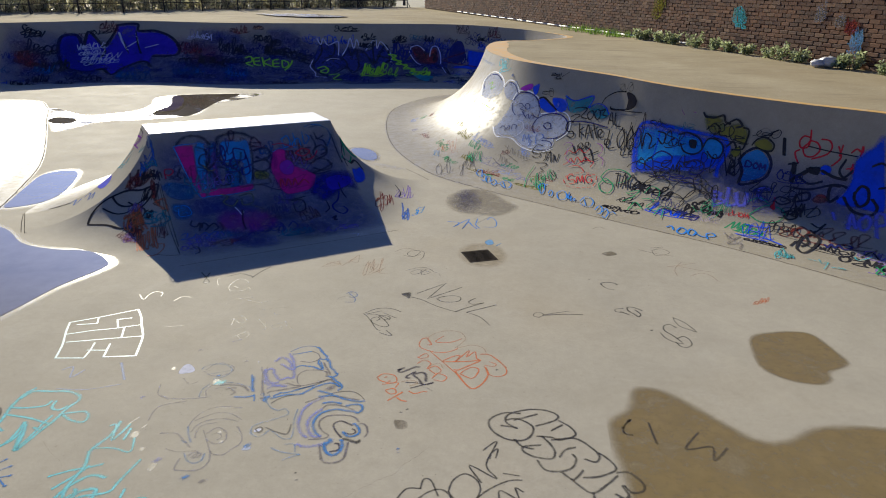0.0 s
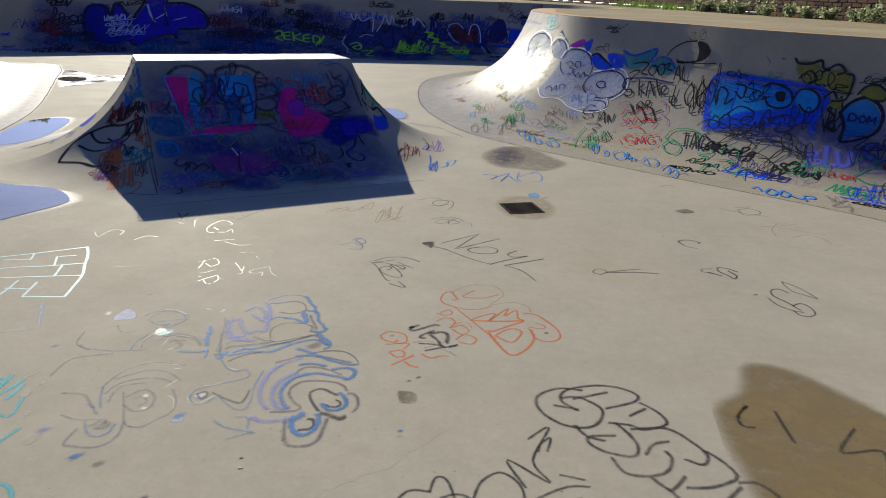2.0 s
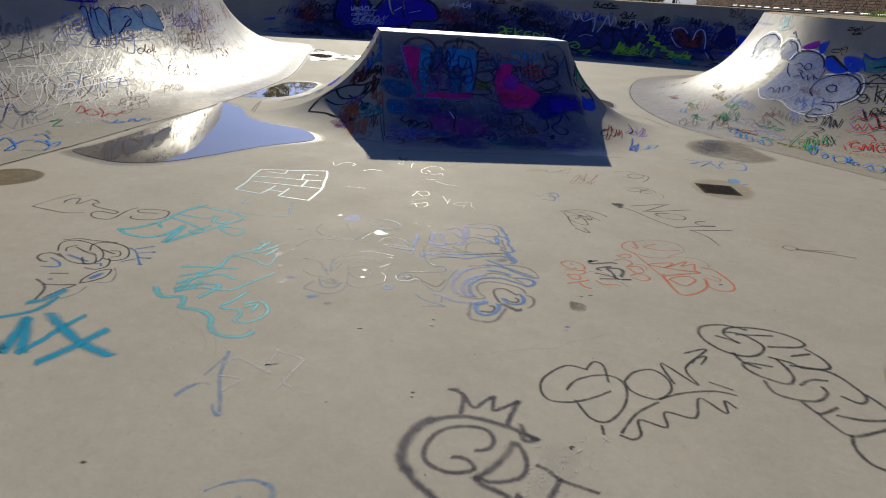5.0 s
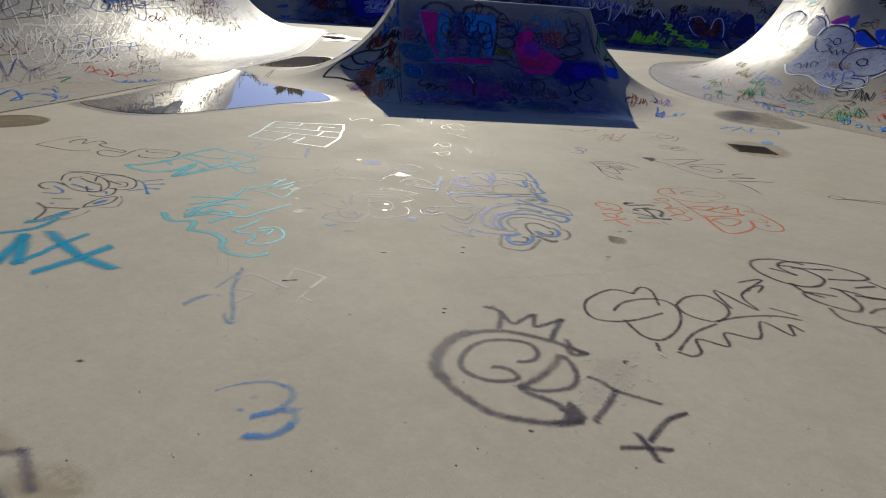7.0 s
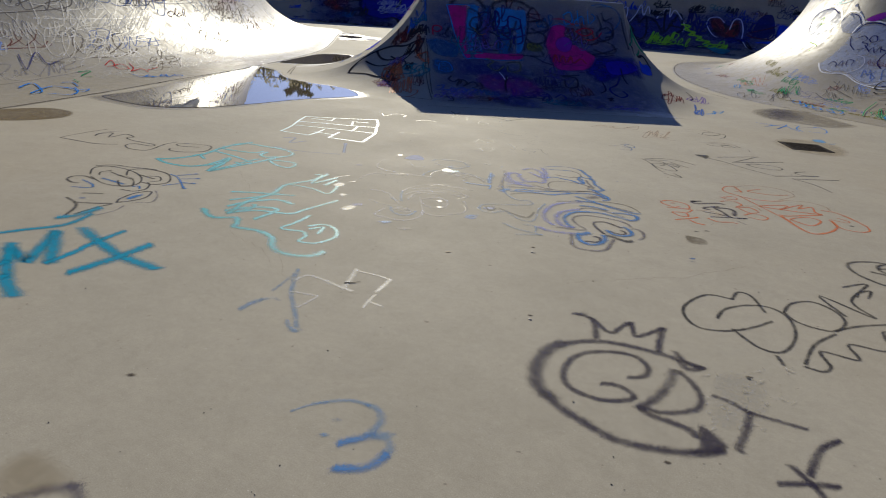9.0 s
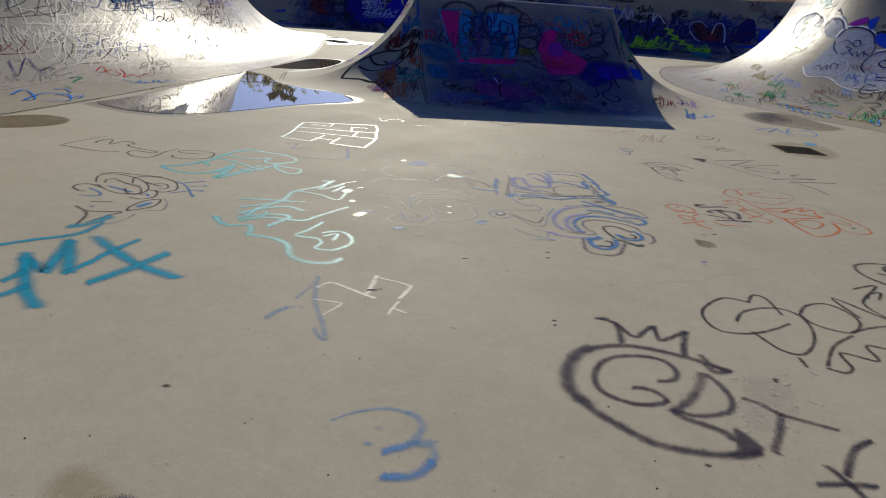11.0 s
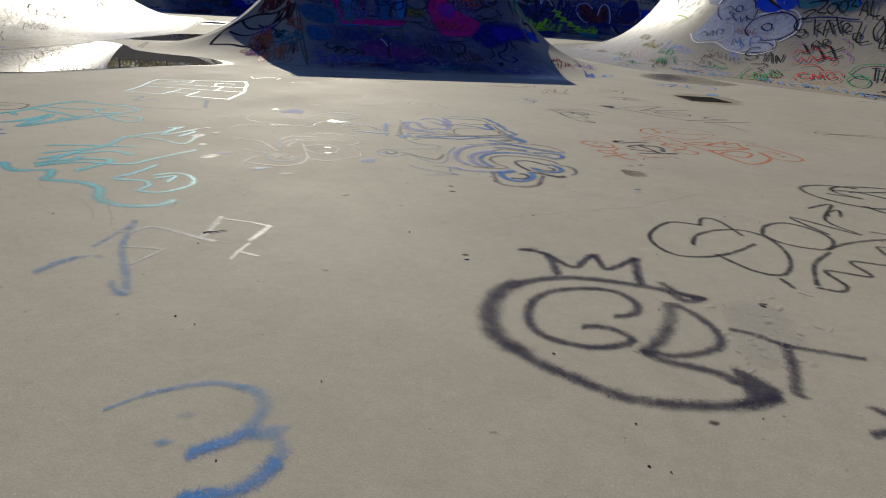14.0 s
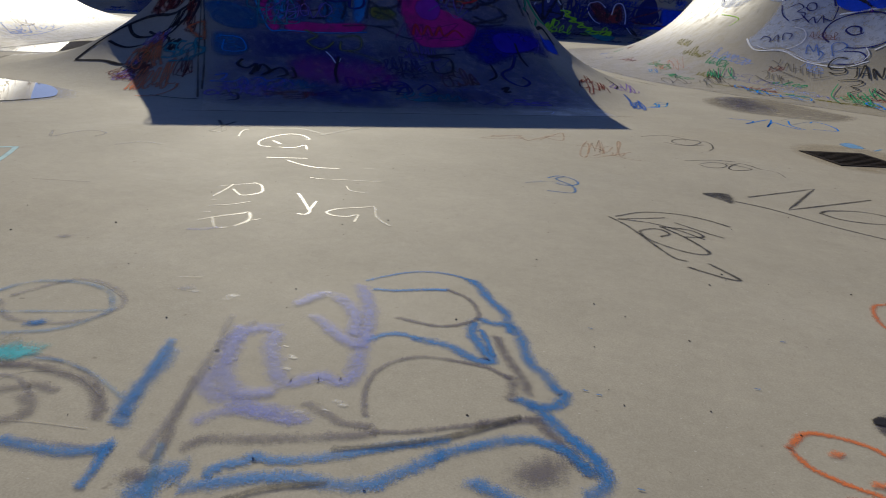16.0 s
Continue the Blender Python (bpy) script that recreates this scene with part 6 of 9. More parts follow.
blob("palebubble", -611.7, 77.6, -708, 108.2, -888.8, 107.3, -1028.4, 76.1, -976.7, 45.5, -781.3, 38.5)
blob("palebubble", -928, 0.5, -960.1, 58.8, -1170.3, 87.5, -1385.7, 89.9, -1543.4, 65.5, -1620.2, 39, -1782.6, 31.4, -2136.7, 56.3, -2347.9, 27.7, -2354.1, -25.9, -2169.2, -73.5, -2195.1, -119.8, -1976.7, -170, -1579.6, -179.1, -1275.3, -143.5, -981.4, -170.8, -810.2, -143.1, -856.1, -89.9, -902, -36.6)
line("white", 3, 31.5, 6.9, 163.4, 63.4, 32.5, 109.3, -226.7, 125.2, -494.7, 110.1, -600.1, 81.7)
line("white", 3, -572.5, 84.9, -692.7, 113.7, -893, 111.5, -1043.3, 81.2)
line("white", 2.6, -940.9, 43.3, -1011.2, 83.9, -1275.2, 96.5, -1524.1, 81, -1625.5, 48.6)
line("white", 2.6, -1666.5, 28, -2120.4, 64, -2361, 39.7, -2411.8, -17.1, -2236.3, -75.5)
line("white", 2.4, -780.9, -130.9, -974.9, -180, -1290.2, -157.5, -1589.2, -190.7, -1976.1, -182.8, -2230.9, -131.8)
line("navy", 1.6, -24.4, 16.7, 95.7, 66.7, -4, 101.3, -261.3, 115.8, -463.8, 102.4)
line("navy", 1.4, -629.7, 83.1, -712.9, 106.3, -884.8, 103.1, -996, 78.8)
line("navy", 2.2, -976.7, 45.5, -1059.3, 79.9, -1286.4, 91.1, -1480.7, 78.7, -1574.7, 49.8)
line("navy", 2.2, -1698.1, -76.4, -1591.3, -51.9, -1625.1, -0.5, -1822.2, 36.5, -2070.6, 51.4, -2280.2, 36.1, -2374.3, 2, -2323.9, -36.2, -2158.1, -67.9, -1911.5, -84.2)
line("navy", 2.2, -1981.7, -17, -1949.2, -0.9, -1852.8, -3.4, -1811.3, -20.4, -1909.2, -31.7, -2008.5, -17.7)
line("navy", 1.8, -1918.2, -100.6, -2080.3, -93, -2183, -113.4, -2123.6, -148.2, -1913.2, -169.6)
line("lime", 1.6, -93.4, 62.8, -182.5, 79.9, -207, 50.3, -312.6, 66.8)
line("lime", 1.2, -147.4, -37.9, -458.7, -43.3, -399.8, -83.2)
blob("violet", -1025.8, 95.1, -1116.3, 112.6, -1274.3, 125.8, -1309.2, 109.4, -1158.5, 93)
blob("royal", -1309.8, 114.9, -1442.8, 131.7, -1448.1, 100.6, -1385.7, 89.9)
blob("royal", -1520.6, 76.8, -1611.2, 91.4, -1813.6, 76.9, -1976.7, 59.9, -1813.9, 40.6, -1614.7, 47.9)
line("ink", 4, -1520.4, 82.8, -1622.2, 92, -1813.6, 76.9, -1976.2, 66.1)
blob("royal", -1811.6, 101.2, -2113, 108.1, -2214.4, 79.4, -2081.6, 58.3, -1896.3, 73.6)
dot("lightblue", 12, -1995.4, 86.7)
dot("lightblue", 7, -2198.8, 80.7)
dot("violet", 8, -1999.7, 54.9)
blob("bluegreen", -2112.9, 119.3, -2356.9, 111.9, -2747.6, 135.9, -2699.3, 105.3, -2518.7, 77.4, -2280.7, 72.1)
blob("bluegreen", -2715.2, 97.6, -2873.2, 119.2, -3048.7, 115.8, -3144.9, 96.9, -2978.2, 75.5)
line("royal", 3, -2100.9, 119, -2356.9, 111.9, -2755.6, 137.4, -2702.5, 103.7)
line("royal", 3, -2687.2, 99.9, -2870.4, 120.6, -3043.4, 118.5, -3148.7, 100.4)
line("royal", 2.4, -2118, 111.5, -2276.8, 74)
scrawl("teal", 2.6, 482, 3, -241.9, 138.1, -332.9, 15.2, 108.7, 33.2)
blob("skyblue", 319.4, 140.8, 2681, 139.1, 199, 148.1)
dot("white", 8, -745.1, 134.8)
dot("white", 6, -884.2, 115)
dot("white", 6, -769.5, 102.4)
graffiti(BANK_WALL, 92.33, 0.847, "dark blue letters inside the bubble shapes")
line("navy", 1.3, 0.5, -0.3, -61.4, -30.6, -171.2, -50.3)
line("navy", 1.3, -116.3, -0.1, -194.5, 12.4, -265.2, 2.5, -219.4, -13.4, -309.8, -14.4, -313.6, -32.8, -217.1, -46.4)
line("navy", 1.6, -302, 5.1, -311.8, 17.6, -381.2, 19.7, -414.3, 3.2, -347.5, -4, -292.8, 4.4)
line("navy", 1.4, -284.8, -21.6, -407.4, -44.3)
line("navy", 1.4, -395.9, -39.7, -429.5, -23.4, -489, -42.9, -521.3, -13.7, -567.6, -36.1)
line("navy", 1.5, -528.7, -20.8, -644, -24.4, -652.5, 1.1, -647.1, 19.1)
line("navy", 1.1, 13.7, -153.7, -3.2, -132.7, -80.5, -135.2, -107.3, -154.9)
line("navy", 1.1, -127.9, -144.8, -141.9, -113.9, -194.8, -144.5)
line("navy", 1.1, -232.7, -132.6, -206.2, -103.7, -298.3, -100.9, -301.5, -124.8)
line("palewhite", 1.4, 3.7, -185.3, -132.4, -192.9, -315.6, -176.8, -439.8, -137.8, -459, -100.6, -397, -74.8, -278.6, -70.7)
line("blue", 1.6, -569.4, -175.8, -536.3, -133.6, -636.7, -158.9, -619.7, -123.8, -711.5, -172.9)
line("blue", 1.6, -706.2, -124.3, -672.7, -146.6, -746.7, -160.2, -738.3, -194.3)
line("blue", 1.8, -857.8, -161.3, -784.4, -111.8, -875.1, -95.1, -948, -106.9, -903.1, -129.3, -841.5, -140.5)
line("palewhite", 1.3, -346.8, -181, -525.7, -198.9, -720.2, -214.9, -867.6, -184.4)
line("palewhite", 1.2, -1164.1, -100.8, -1232.6, -129.4, -1200.4, -162.2, -1133.7, -180.7)
scrawl("redbrown", 0.8, 805, 5, -488.6, -104.1, -305.8, 19.5, 27.6, 29.3)
graffiti(BANK_WALL, 78.29, 0.874, "black hand-lettered words on the curved bank")
line("ink", 2.0, -0.1, -0.2, -105.8, 14.1, -193.2, 12.1, -113.2, -3.3, -62.2, -22.9)
line("ink", 2.4, -30, 32.8, -160.5, 40.9, -303.9, 42.8, -272.7, 26.5, -220.7, 9.5, -352.7, 8.1)
line("ink", 2.2, -395, 10.1, -347.2, 20.8, -381, 36.1, -456.4, 39.3, -476.8, 21.5, -429, 8, -377.7, 13.1)
line("ink", 2.2, -533.3, 20.7, -492.8, 32.7, -526, 46.9, -596, 46.9, -618.2, 28.6, -580.2, 16, -521.3, 21.9)
line("ink", 2.2, -607.8, 48.9, -684.1, 55.3, -659.9, 39, -737.5, 38.2)
line("navy", 2.4, 22.9, -22.6, -250.8, -9, -520.1, -2.7, -732.3, -1.3, -825.8, 1.3)
line("ink", 2.4, -89.8, -21.5, -37.2, -17.5, 38.7, -32.6, 29.4, -56.4, -51.2, -67.2, -141.7, -61.6, -198.7, -76.5, -157.1, -93.3, -58.8, -91.5)
line("ink", 2.4, -239.1, -16, -283.7, -45.4, -346.1, -79.8)
line("ink", 2.2, -360.8, -29.1, -294.1, -49.6, -415.6, -64.2)
line("ink", 2.4, -469.8, -75.9, -434.7, -36, -436.9, -13.7, -529.7, -41.3, -599.8, -65.6)
line("ink", 2.0, -457, -53.6, -541.8, -42.8)
line("ink", 2.2, -543.6, -35.6, -645.1, -11.2)
line("ink", 2.4, -540, -3.5, -620.4, -34.8, -687.3, -58.3)
line("ink", 2.2, -718.8, -41.2, -751.2, -25, -705.3, -15.4, -670.7, -26.6, -721.6, -50.5, -806.2, -43.3)
line("ink", 2.0, -856.1, -68.4, -851.6, -53.7, -915.4, -45.3, -938.1, -65.4, -897.4, -77.5, -860.3, -70.6)
line("ink", 2.0, -422.1, -105.3, -393.8, -123, -451.7, -137.1, -491.3, -120.5, -443.4, -106.5)
line("ink", 2.0, -561, -132.9, -513.3, -100.4, -568.5, -92.7, -588.6, -111.4, -549.6, -118.2, -659.8, -125.9)
line("ink", 2.4, -264.5, -130.9, -344.6, -154, -410.1, -176.4)
line("ink", 2.0, -323, -185.5, -418.7, -157.4, -383.4, -127.1)
line("ink", 2.2, -424.5, -146.4, -528.4, -129.7)
line("ink", 2.4, -474.8, -134.9, -584.6, -168.2, -667.4, -199.8)
line("ink", 2.2, -589.7, -218.6, -725.3, -180.5)
line("ink", 2.4, -652.8, -126.7, -739.5, -160.4, -798.2, -189.7)
line("ink", 2.0, -660.6, -162.9, -810, -121.9)
line("ink", 2.0, -757.6, -199.3, -849.4, -167.6)
line("ink", 1.6, 375.7, -185.6, 474.8, -190.7, 521.6, -217.8, 509.3, -252.1, 420.4, -252.5, 336.5, -240.9, 302.8, -265.9, 395, -283.5, 468.6, -280.2)
line("ink", 1.4, 335.5, -231.7, 107.9, -216.8)
line("ink", 1.4, 212.9, -223.2, 155.8, -273.3, 163.1, -289.8)
line("ink", 1.6, 112.5, -278.2, 136.7, -232.9, 140.1, -207.4, 52.6, -251.3, 0.9, -285)
line("ink", 1.2, 121.5, -259.2, 44.3, -255.1)
line("ink", 1.8, -49.2, -278.6, 31.8, -221.8, -115.6, -270.2, -80.8, -210.3)
line("wornink", 1.1, 1117.5, -276.4, 1028.5, -287.3, 1038.2, -263.7)
line("wornink", 1.1, 1028.5, -287.3, 1000, -314.9)
line("wornink", 1.1, 919.3, -322.9, 950.7, -274.4, 849.1, -321.4)
line("wornink", 1.1, 808.9, -325.5, 872, -276.6)
line("wornink", 1.1, 722.3, -326.6, 793.4, -278.8)
line("wornink", 1.0, 845, -303.7, 767.3, -300.7)
line("wornink", 1.1, 650.5, -330.6, 714.2, -286.1)
line("wornink", 1.1, 587.3, -330.2, 643, -289.5)
line("wornink", 1.0, 687.4, -308.4, 624.2, -308)
line("wornink", 1.1, 534.1, -319.8, 580.4, -283.8)
line("wornink", 1.3, 1094.1, -320.7, 881.3, -345.7, 642.3, -374.6)
line("wornink", 1.3, 572.4, -352.4, 506.6, -332.5, 424.3, -305.1)
line("wornink", 1.2, 1108, -373.1, 1066.4, -357.8, 1010.6, -393.7, 1002.4, -422.5, 943.2, -415.8)
line("wornink", 1.2, 988.1, -374.5, 925.4, -419.4, 873.5, -414.4, 942.1, -371.4, 988.1, -374.5)
line("wornink", 1.2, 910.6, -371.5, 803.4, -438.3)
line("wornink", 1.2, 843.3, -363.7, 876.6, -377.8, 831.9, -404.2, 769.3, -404.5, 740.3, -438.8)
line("wornink", 1.3, 1127.2, -413.6, 988.3, -444.3, 844.1, -469.2)
line("ink", 1.5, 301.8, -326.2, 160.5, -306.1, 39.3, -312.2, 57.7, -339.1, 117.3, -361.9, 7.8, -378.5, 49.9, -410.2, 76.8, -433.9)
line("ink", 1.3, -119, -363.2, -283.4, -406.5)
line("ink", 1.3, -180.2, -352.6, -374.2, -419.5)
line("wornink", 1.1, -267.4, -350.8, -316, -329.8)
scrawl("wornink", 0.9, 801, 3, 1483.9, -861.4, -63.1, 112, 413.5, 163)
scrawl("wornink", 0.9, 802, 4, 1311.1, -715.8, -87.3, 122.6, 365.9, 164)
scrawl("skyblue", 0.8, 803, 2, 2101.6, -678.8, -83.5, 46.1, 218.3, 71.8)
scrawl("orange", 0.5, 804, 6, 2224, -589.3, -310.7, 100.3, 247.2, 72.4)
graffiti(BANK_WALL, 76.7, 0.866, "black hand-lettered words on the curved bank")
word("ink", 2.2, "LOOP", -760.7, -81.2, -613.4, 62.3, 66.2, 83.5)
word("ink", 1.8, "LZ", -1038.4, -91, -214.3, 32.1, 33.8, 41.1)
scrawl("ink", 1.0, 701, 3, 902.5, 114.2, -360.5, 3.7, 5, 7.2)
scrawl("ink", 0.8, 702, 2, 814, 107.3, -166.7, 2.7, -0.2, 5.1)
scrawl("ink", 0.8, 703, 2, 944.4, 56.3, -230.6, 6.8, 11.5, 16.9)
line("ink", 2.0, -433.7, 79.7, -501.1, 97.1, -668.7, 112.3, -849.1, 117.9)
blob("ink", -870.7, 116.9, -988.4, 117.9, -1069.8, 110, -1036.8, 95.6, -921.7, 84, -918.7, 104.2)
line("ink", 3, -615.7, 76, -656, 70.7, -878.9, 81.8, -953.6, 91.7)
line("ink", 1.4, -632.5, 72.5, -928.2, 80.5, -1191.1, 92.3)
line("ghost", 1.0, -731.8, 56.5, -985.5, 74.2, -1123.4, 71.6, -1126, 41.7)
scrawl("wornink", 0.8, 706, 3, -705.1, 117.6, -271.3, 4.9, 2.1, 9.4)
word("ink", 2.2, "AL", -640, 22, -270, 10, 53.2, 37.7)
graffiti(BANK_WALL, 71.96, 0.528, "red spray lettering with a dotted outline")
line("red", 1.8, -0.5, 0.1, 79, -3.5, 90.1, -33.7, 33.4, -58.6, -51.8, -44.2, -105.7, -69.9, -43.4, -98.9)
line("red", 1.8, -127.7, -63.3, -64.6, 1.1, -175.4, -41.7, -130.2, 21.5, -235, -40.4)
line("red", 1.8, -274.1, 40.6, -202.5, 36.7, -219.9, -2.1, -297.2, -30.5, -344.5, -10.5, -311.9, 13.6, -278, 5.5)
bar("red", 1.2, 115.2, -71.9, 42.7, -107.3)
bar("red", 1.2, -32.5, -136.1, -89.5, -136.9)
bar("red", 1.2, -124.6, -134.1, -174.2, -125.1)
bar("red", 1.2, -208.6, -122.3, -257, -113.6)
bar("red", 1.2, -281.7, -103.9, -329.6, -95.6)
bar("red", 1.2, -354.4, -86.4, -391.9, -64.5)
bar("red", 1.2, -415, -48.7, -412.7, -12.7)
bar("red", 1.2, -397.5, 15.8, -366.8, 49.4)
bar("red", 1.2, -320.5, 61.2, -273.5, 56.9)
bar("red", 1.2, -225.5, 57.9, -170.8, 52.5)
bar("red", 1.2, -133.9, 45.3, -77.7, 39.9)
bar("red", 1.2, -40, 32.6, 10.6, 22.7)
bar("red", 1.2, 41.8, 10.5, 93.5, 0.1)
bar("red", 1.2, 116.1, -18, 121.9, -41)
line("red", 1.4, 195.8, 63.4, 82.3, 85.6, -24.8, 82.9, -114.5, 57.9)
line("red", 1.4, 324.3, 65.6, 262.6, 98.4, 265.6, 129.1, 151.4, 103.9, 156.5, 150.1, 17.1, 122.4, 6, 164.3, -130.1, 143.4)
line("red", 1.4, 427.5, 140.4, 382.5, 175.9, 238.6, 168, 185.3, 201.8, 50.6, 188.3, -14.8, 222)
line("red", 1.2, 74.8, 96.2, -5.2, 134, -182.3, 150.9, -173.1, 107.3)
line("violet", 1.2, 398.5, 126.7, 292.4, 103.9, 181, 95.2)
line("violet", 1.4, -114.9, 261.6, -201.5, 259.2, -248.1, 229.3, -219.7, 199.9, -321.9, 185.9, -354.9, 145.5)
line("violet", 1.2, 552, 196.4, 485.4, 221.7, 345.7, 213.8, 412.4, 180.4, 386.1, 144.7)
graffiti(BANK_WALL, 67.6, 0.586, "green looping spray letters")
line("green", 1.8, 0.2, -0.1, -48.3, 71.9, -267.4, 102.3, -419.3, 75, -306.7, -2.3, -117.3, -30.1, 0.2, -0.1)
line("green", 1.8, -34.9, -70.5, -85, 0.4, -254.4, -46.2, -261.3, -137.1, -127.9, -128.7, -34.9, -70.5)
word("ink", 2.2, "TAG", -254.4, -46.2, -305.1, 34.3, 81.1, 112.9)
line("green", 1.8, -521.1, -188.8, -613.4, -82.3, -489.6, -75.5, -633.1, -17.4, -583.3, -133.8)
line("green", 1.8, -685.3, -329.6, -666.2, -155.7, -813.5, -235.1, -655, -264.7)
line("green", 1.6, -717.9, -88.2, -870.5, -80.7, -842.1, -181.5, -983.1, -222.4)
line("green", 1.4, -708.8, -29, -753.1, 46, -876.3, 31.3, -889.2, -63, -783.6, -71.2)
line("green", 1.6, -998, -291.3, -997.2, -127, -1125.1, -129.6)
line("green", 1.6, -1103.3, -323.9, -1038.6, -160.5)
scrawl("green", 1.2, 721, 4, 916.2, -361.8, -247.4, 47.9, 285.9, 168)
scrawl("green", 1.2, 722, 3, 980.2, -196.3, -290.8, 30.6, 143.2, 91.7)
scrawl("green", 1.0, 723, 4, 2607, -242.3, -288.8, 38.9, 189.4, 92.2)
line("green", 1.2, 1335.9, -70.4, 1264.1, -206.2, 1006.8, -387.3)
graffiti(BANK_WALL, 88.83, 0.219, "row of blue marker loops along the bank's foot")
line("brightblue", 1.5, -0.1, 0, 63.3, 61.3, -9, 61.3, -151.1, -24.7, -101, -34.7, -0.1, 0)
line("brightblue", 1.5, -198.7, -43.5, -131.2, 15.4, -235.2, -16.7, -347.8, -92.7, -259.6, -78.5)
line("brightblue", 1.5, -300, -49.2, -255.5, -1.7, -319.3, -8.6, -438.9, -78.4, -410.3, -98.9, -300, -49.2)
line("brightblue", 1.5, -447, -72.5, -437.7, -27.7, -539.3, -57.9, -598.5, -116.6, -488.8, -93.2)
line("brightblue", 1.4, -594.3, -94.8, -616.4, -55.3)
line("brightblue", 1.5, -616.4, -55.3, -630.2, 4.6, -732.2, -4.2, -839.4, -36, -895.1, -98.8, -773.7, -101, -638.1, -65.9)
line("brightblue", 1.3, -651.7, -31.8, -840.8, -107.9)
line("brightblue", 1.7, -1414.4, 6.7, -1327, 46.2, -1293.3, 98.7, -1350.7, 110.4, -1498.4, 16.1, -1558.7, -59.5, -1452.3, -15.7)
line("brightblue", 1.5, -1389.3, 87.8, -1408.1, 121.4)
line("brightblue", 1.7, -1637.7, -24.7, -1594.5, 37.7, -1679.8, 7.4, -1738.8, -62.3, -1670.3, -46.7)
line("brightblue", 1.7, -1747.7, 14.6, -1761.2, 73.4, -1856.9, 58.2, -1965, -34.9, -1940.9, -77.9, -1854.6, -60, -1747.7, 14.6)
line("brightblue", 1.6, -1975.3, -26, -1885.6, 82.8, -2011.7, -39.5, -1986.1, 29.4, -2066.9, -58.2, -2065.4, 8.2, -2105.7, -45.8)
line("brightblue", 1.7, -2179, -23.7, -2157.8, 70.7, -2243.1, 82.9, -2330.6, 31.2, -2376.8, -56.6, -2308.5, -78.5, -2214.1, -57.6)
line("brightblue", 1.4, -2175.6, 41.2, -2303.8, -61.3)
line("navy", 1.5, -2115.5, -37, -2172.4, -29.7)
line("brightblue", 1.6, -2479.4, -106.8, -2459.4, -19, -2523.9, -41.3, -2585.8, -148.3, -2537.2, -154.7)
line("brightblue", 1.6, -2581.8, -110.7, -2573.5, -34.1, -2653.9, -100.7, -2693.5, -204, -2634.4, -182)
line("brightblue", 1.6, -2668.9, -106.3, -2689.2, -64.4, -2745.2, -90.2)
graffiti(BANK_WALL, 63.2, 0.712, "large bright blue spray piece with black outlines")
blob("royal", -0.1, 0, 106.1, 110.1, 139.8, 190.2, 71.6, 223.3, -173.7, 233.6, -490.1, 235.3, -756.1, 233.5, -932.4, 231, -980.5, 211.2, -964, 176.6, -931.6, 132.6, -760.7, 95.6, -344.6, 48)
blob("skyblue", 93.4, 204.5, -372.5, 223.7, -685, 219.3, -743.6, 183.4, -612.2, 153.8, -293.7, 123, -85.2, 60.3, -11.5, 43.5)
blob("skyblue", -732.9, 206.7, -776.8, 227.9, -876.1, 225.8, -939.7, 204.3, -909.8, 172.7, -822.7, 160.1, -762.5, 184.7)
line("royal", 8, 13.6, -9.7, 113.3, 109.3, 149.5, 191.2, 82.9, 225.4, -168.6, 237.2, -487.3, 237.7, -753.5, 235.9, -929.8, 233.4, -989.4, 211.7, -975.9, 173.7, -943.9, 129.2, -957, 90.7)
line("ink", 2.6, -738.6, 200.5, -765.3, 224.6, -859.7, 227.7, -940.1, 208.9, -927.9, 174, -856.6, 166.8, -790.8, 186.6)
line("ink", 2.4, -151.7, 217.6, -266.8, 214.4, -259.3, 178.7, -171.2, 195.8)
line("ink", 2.6, -435.5, 222.1, -538.8, 232.1, -683.6, 220.7, -728.1, 189.6, -655.6, 165.6, -544, 169.5, -480.3, 195.5)
blob("ink", -572.2, 210.6, -648.4, 214.5, -660.2, 190.6, -603.7, 188.8)
line("ink", 2.4, 17.9, 144.5, 16.9, 195.3, -86.8, 186.3, -89.2, 144.6, -162.3, 171.9)
line("navy", 2.4, -154.2, 109.9, -268.4, 149.7, -429.6, 134.4, -369.3, 95.5, -205.1, 93.6)
scrawl("ink", 1.2, 731, 3, -286, 172.4, -215, 13.6, 21, 43.6)
scrawl("ink", 1.32, 732, 5, -18.3, 20.8, -565.6, 24.5, 61.2, 75.5)
scrawl("ink", 1.32, 733, 4, -501.7, 81, -423.7, 27, 18.9, 66.9)
scrawl("navy", 1.2, 734, 4, -219.7, -2.8, -540.7, 22.9, 9.1, 51.5)
line("navy", 3, -599.9, 99.8, -675, 141.4, -793.4, 133.7, -793, 85.6, -685.3, 70.2, -685.6, 113.7)
scrawl("ink", 1.44, 735, 4, 304.2, 92.6, -321.4, 41.7, 68.1, 89.5)
scrawl("ink", 0.84, 736, 3, -16.7, 228.1, -238.7, 11.3, 7.6, 15.1)
scrawl("bluegreen", 0.96, 737, 3, -358.3, 235.4, -227, 3.5, -3, 16.6)
graffiti(BANK_WALL, 64.46, 0.722, "tangled black loops over the shaded bank")
line("ink", 1.6, 0.5, -0.5, -107.2, 48.4, -336.6, 38.6, -449.6, -17.3, -328.7, -77.2, -131.4, -56.4)
line("ink", 1.6, -307.9, -94.6, -436.5, -0.5, -640.1, -27.1, -583.4, -100.6, -428.7, -120.7)
line("ink", 1.6, -676.6, -83, -755.9, 8.3, -930.1, -18.6, -882.7, -110.8, -765, -136.6)
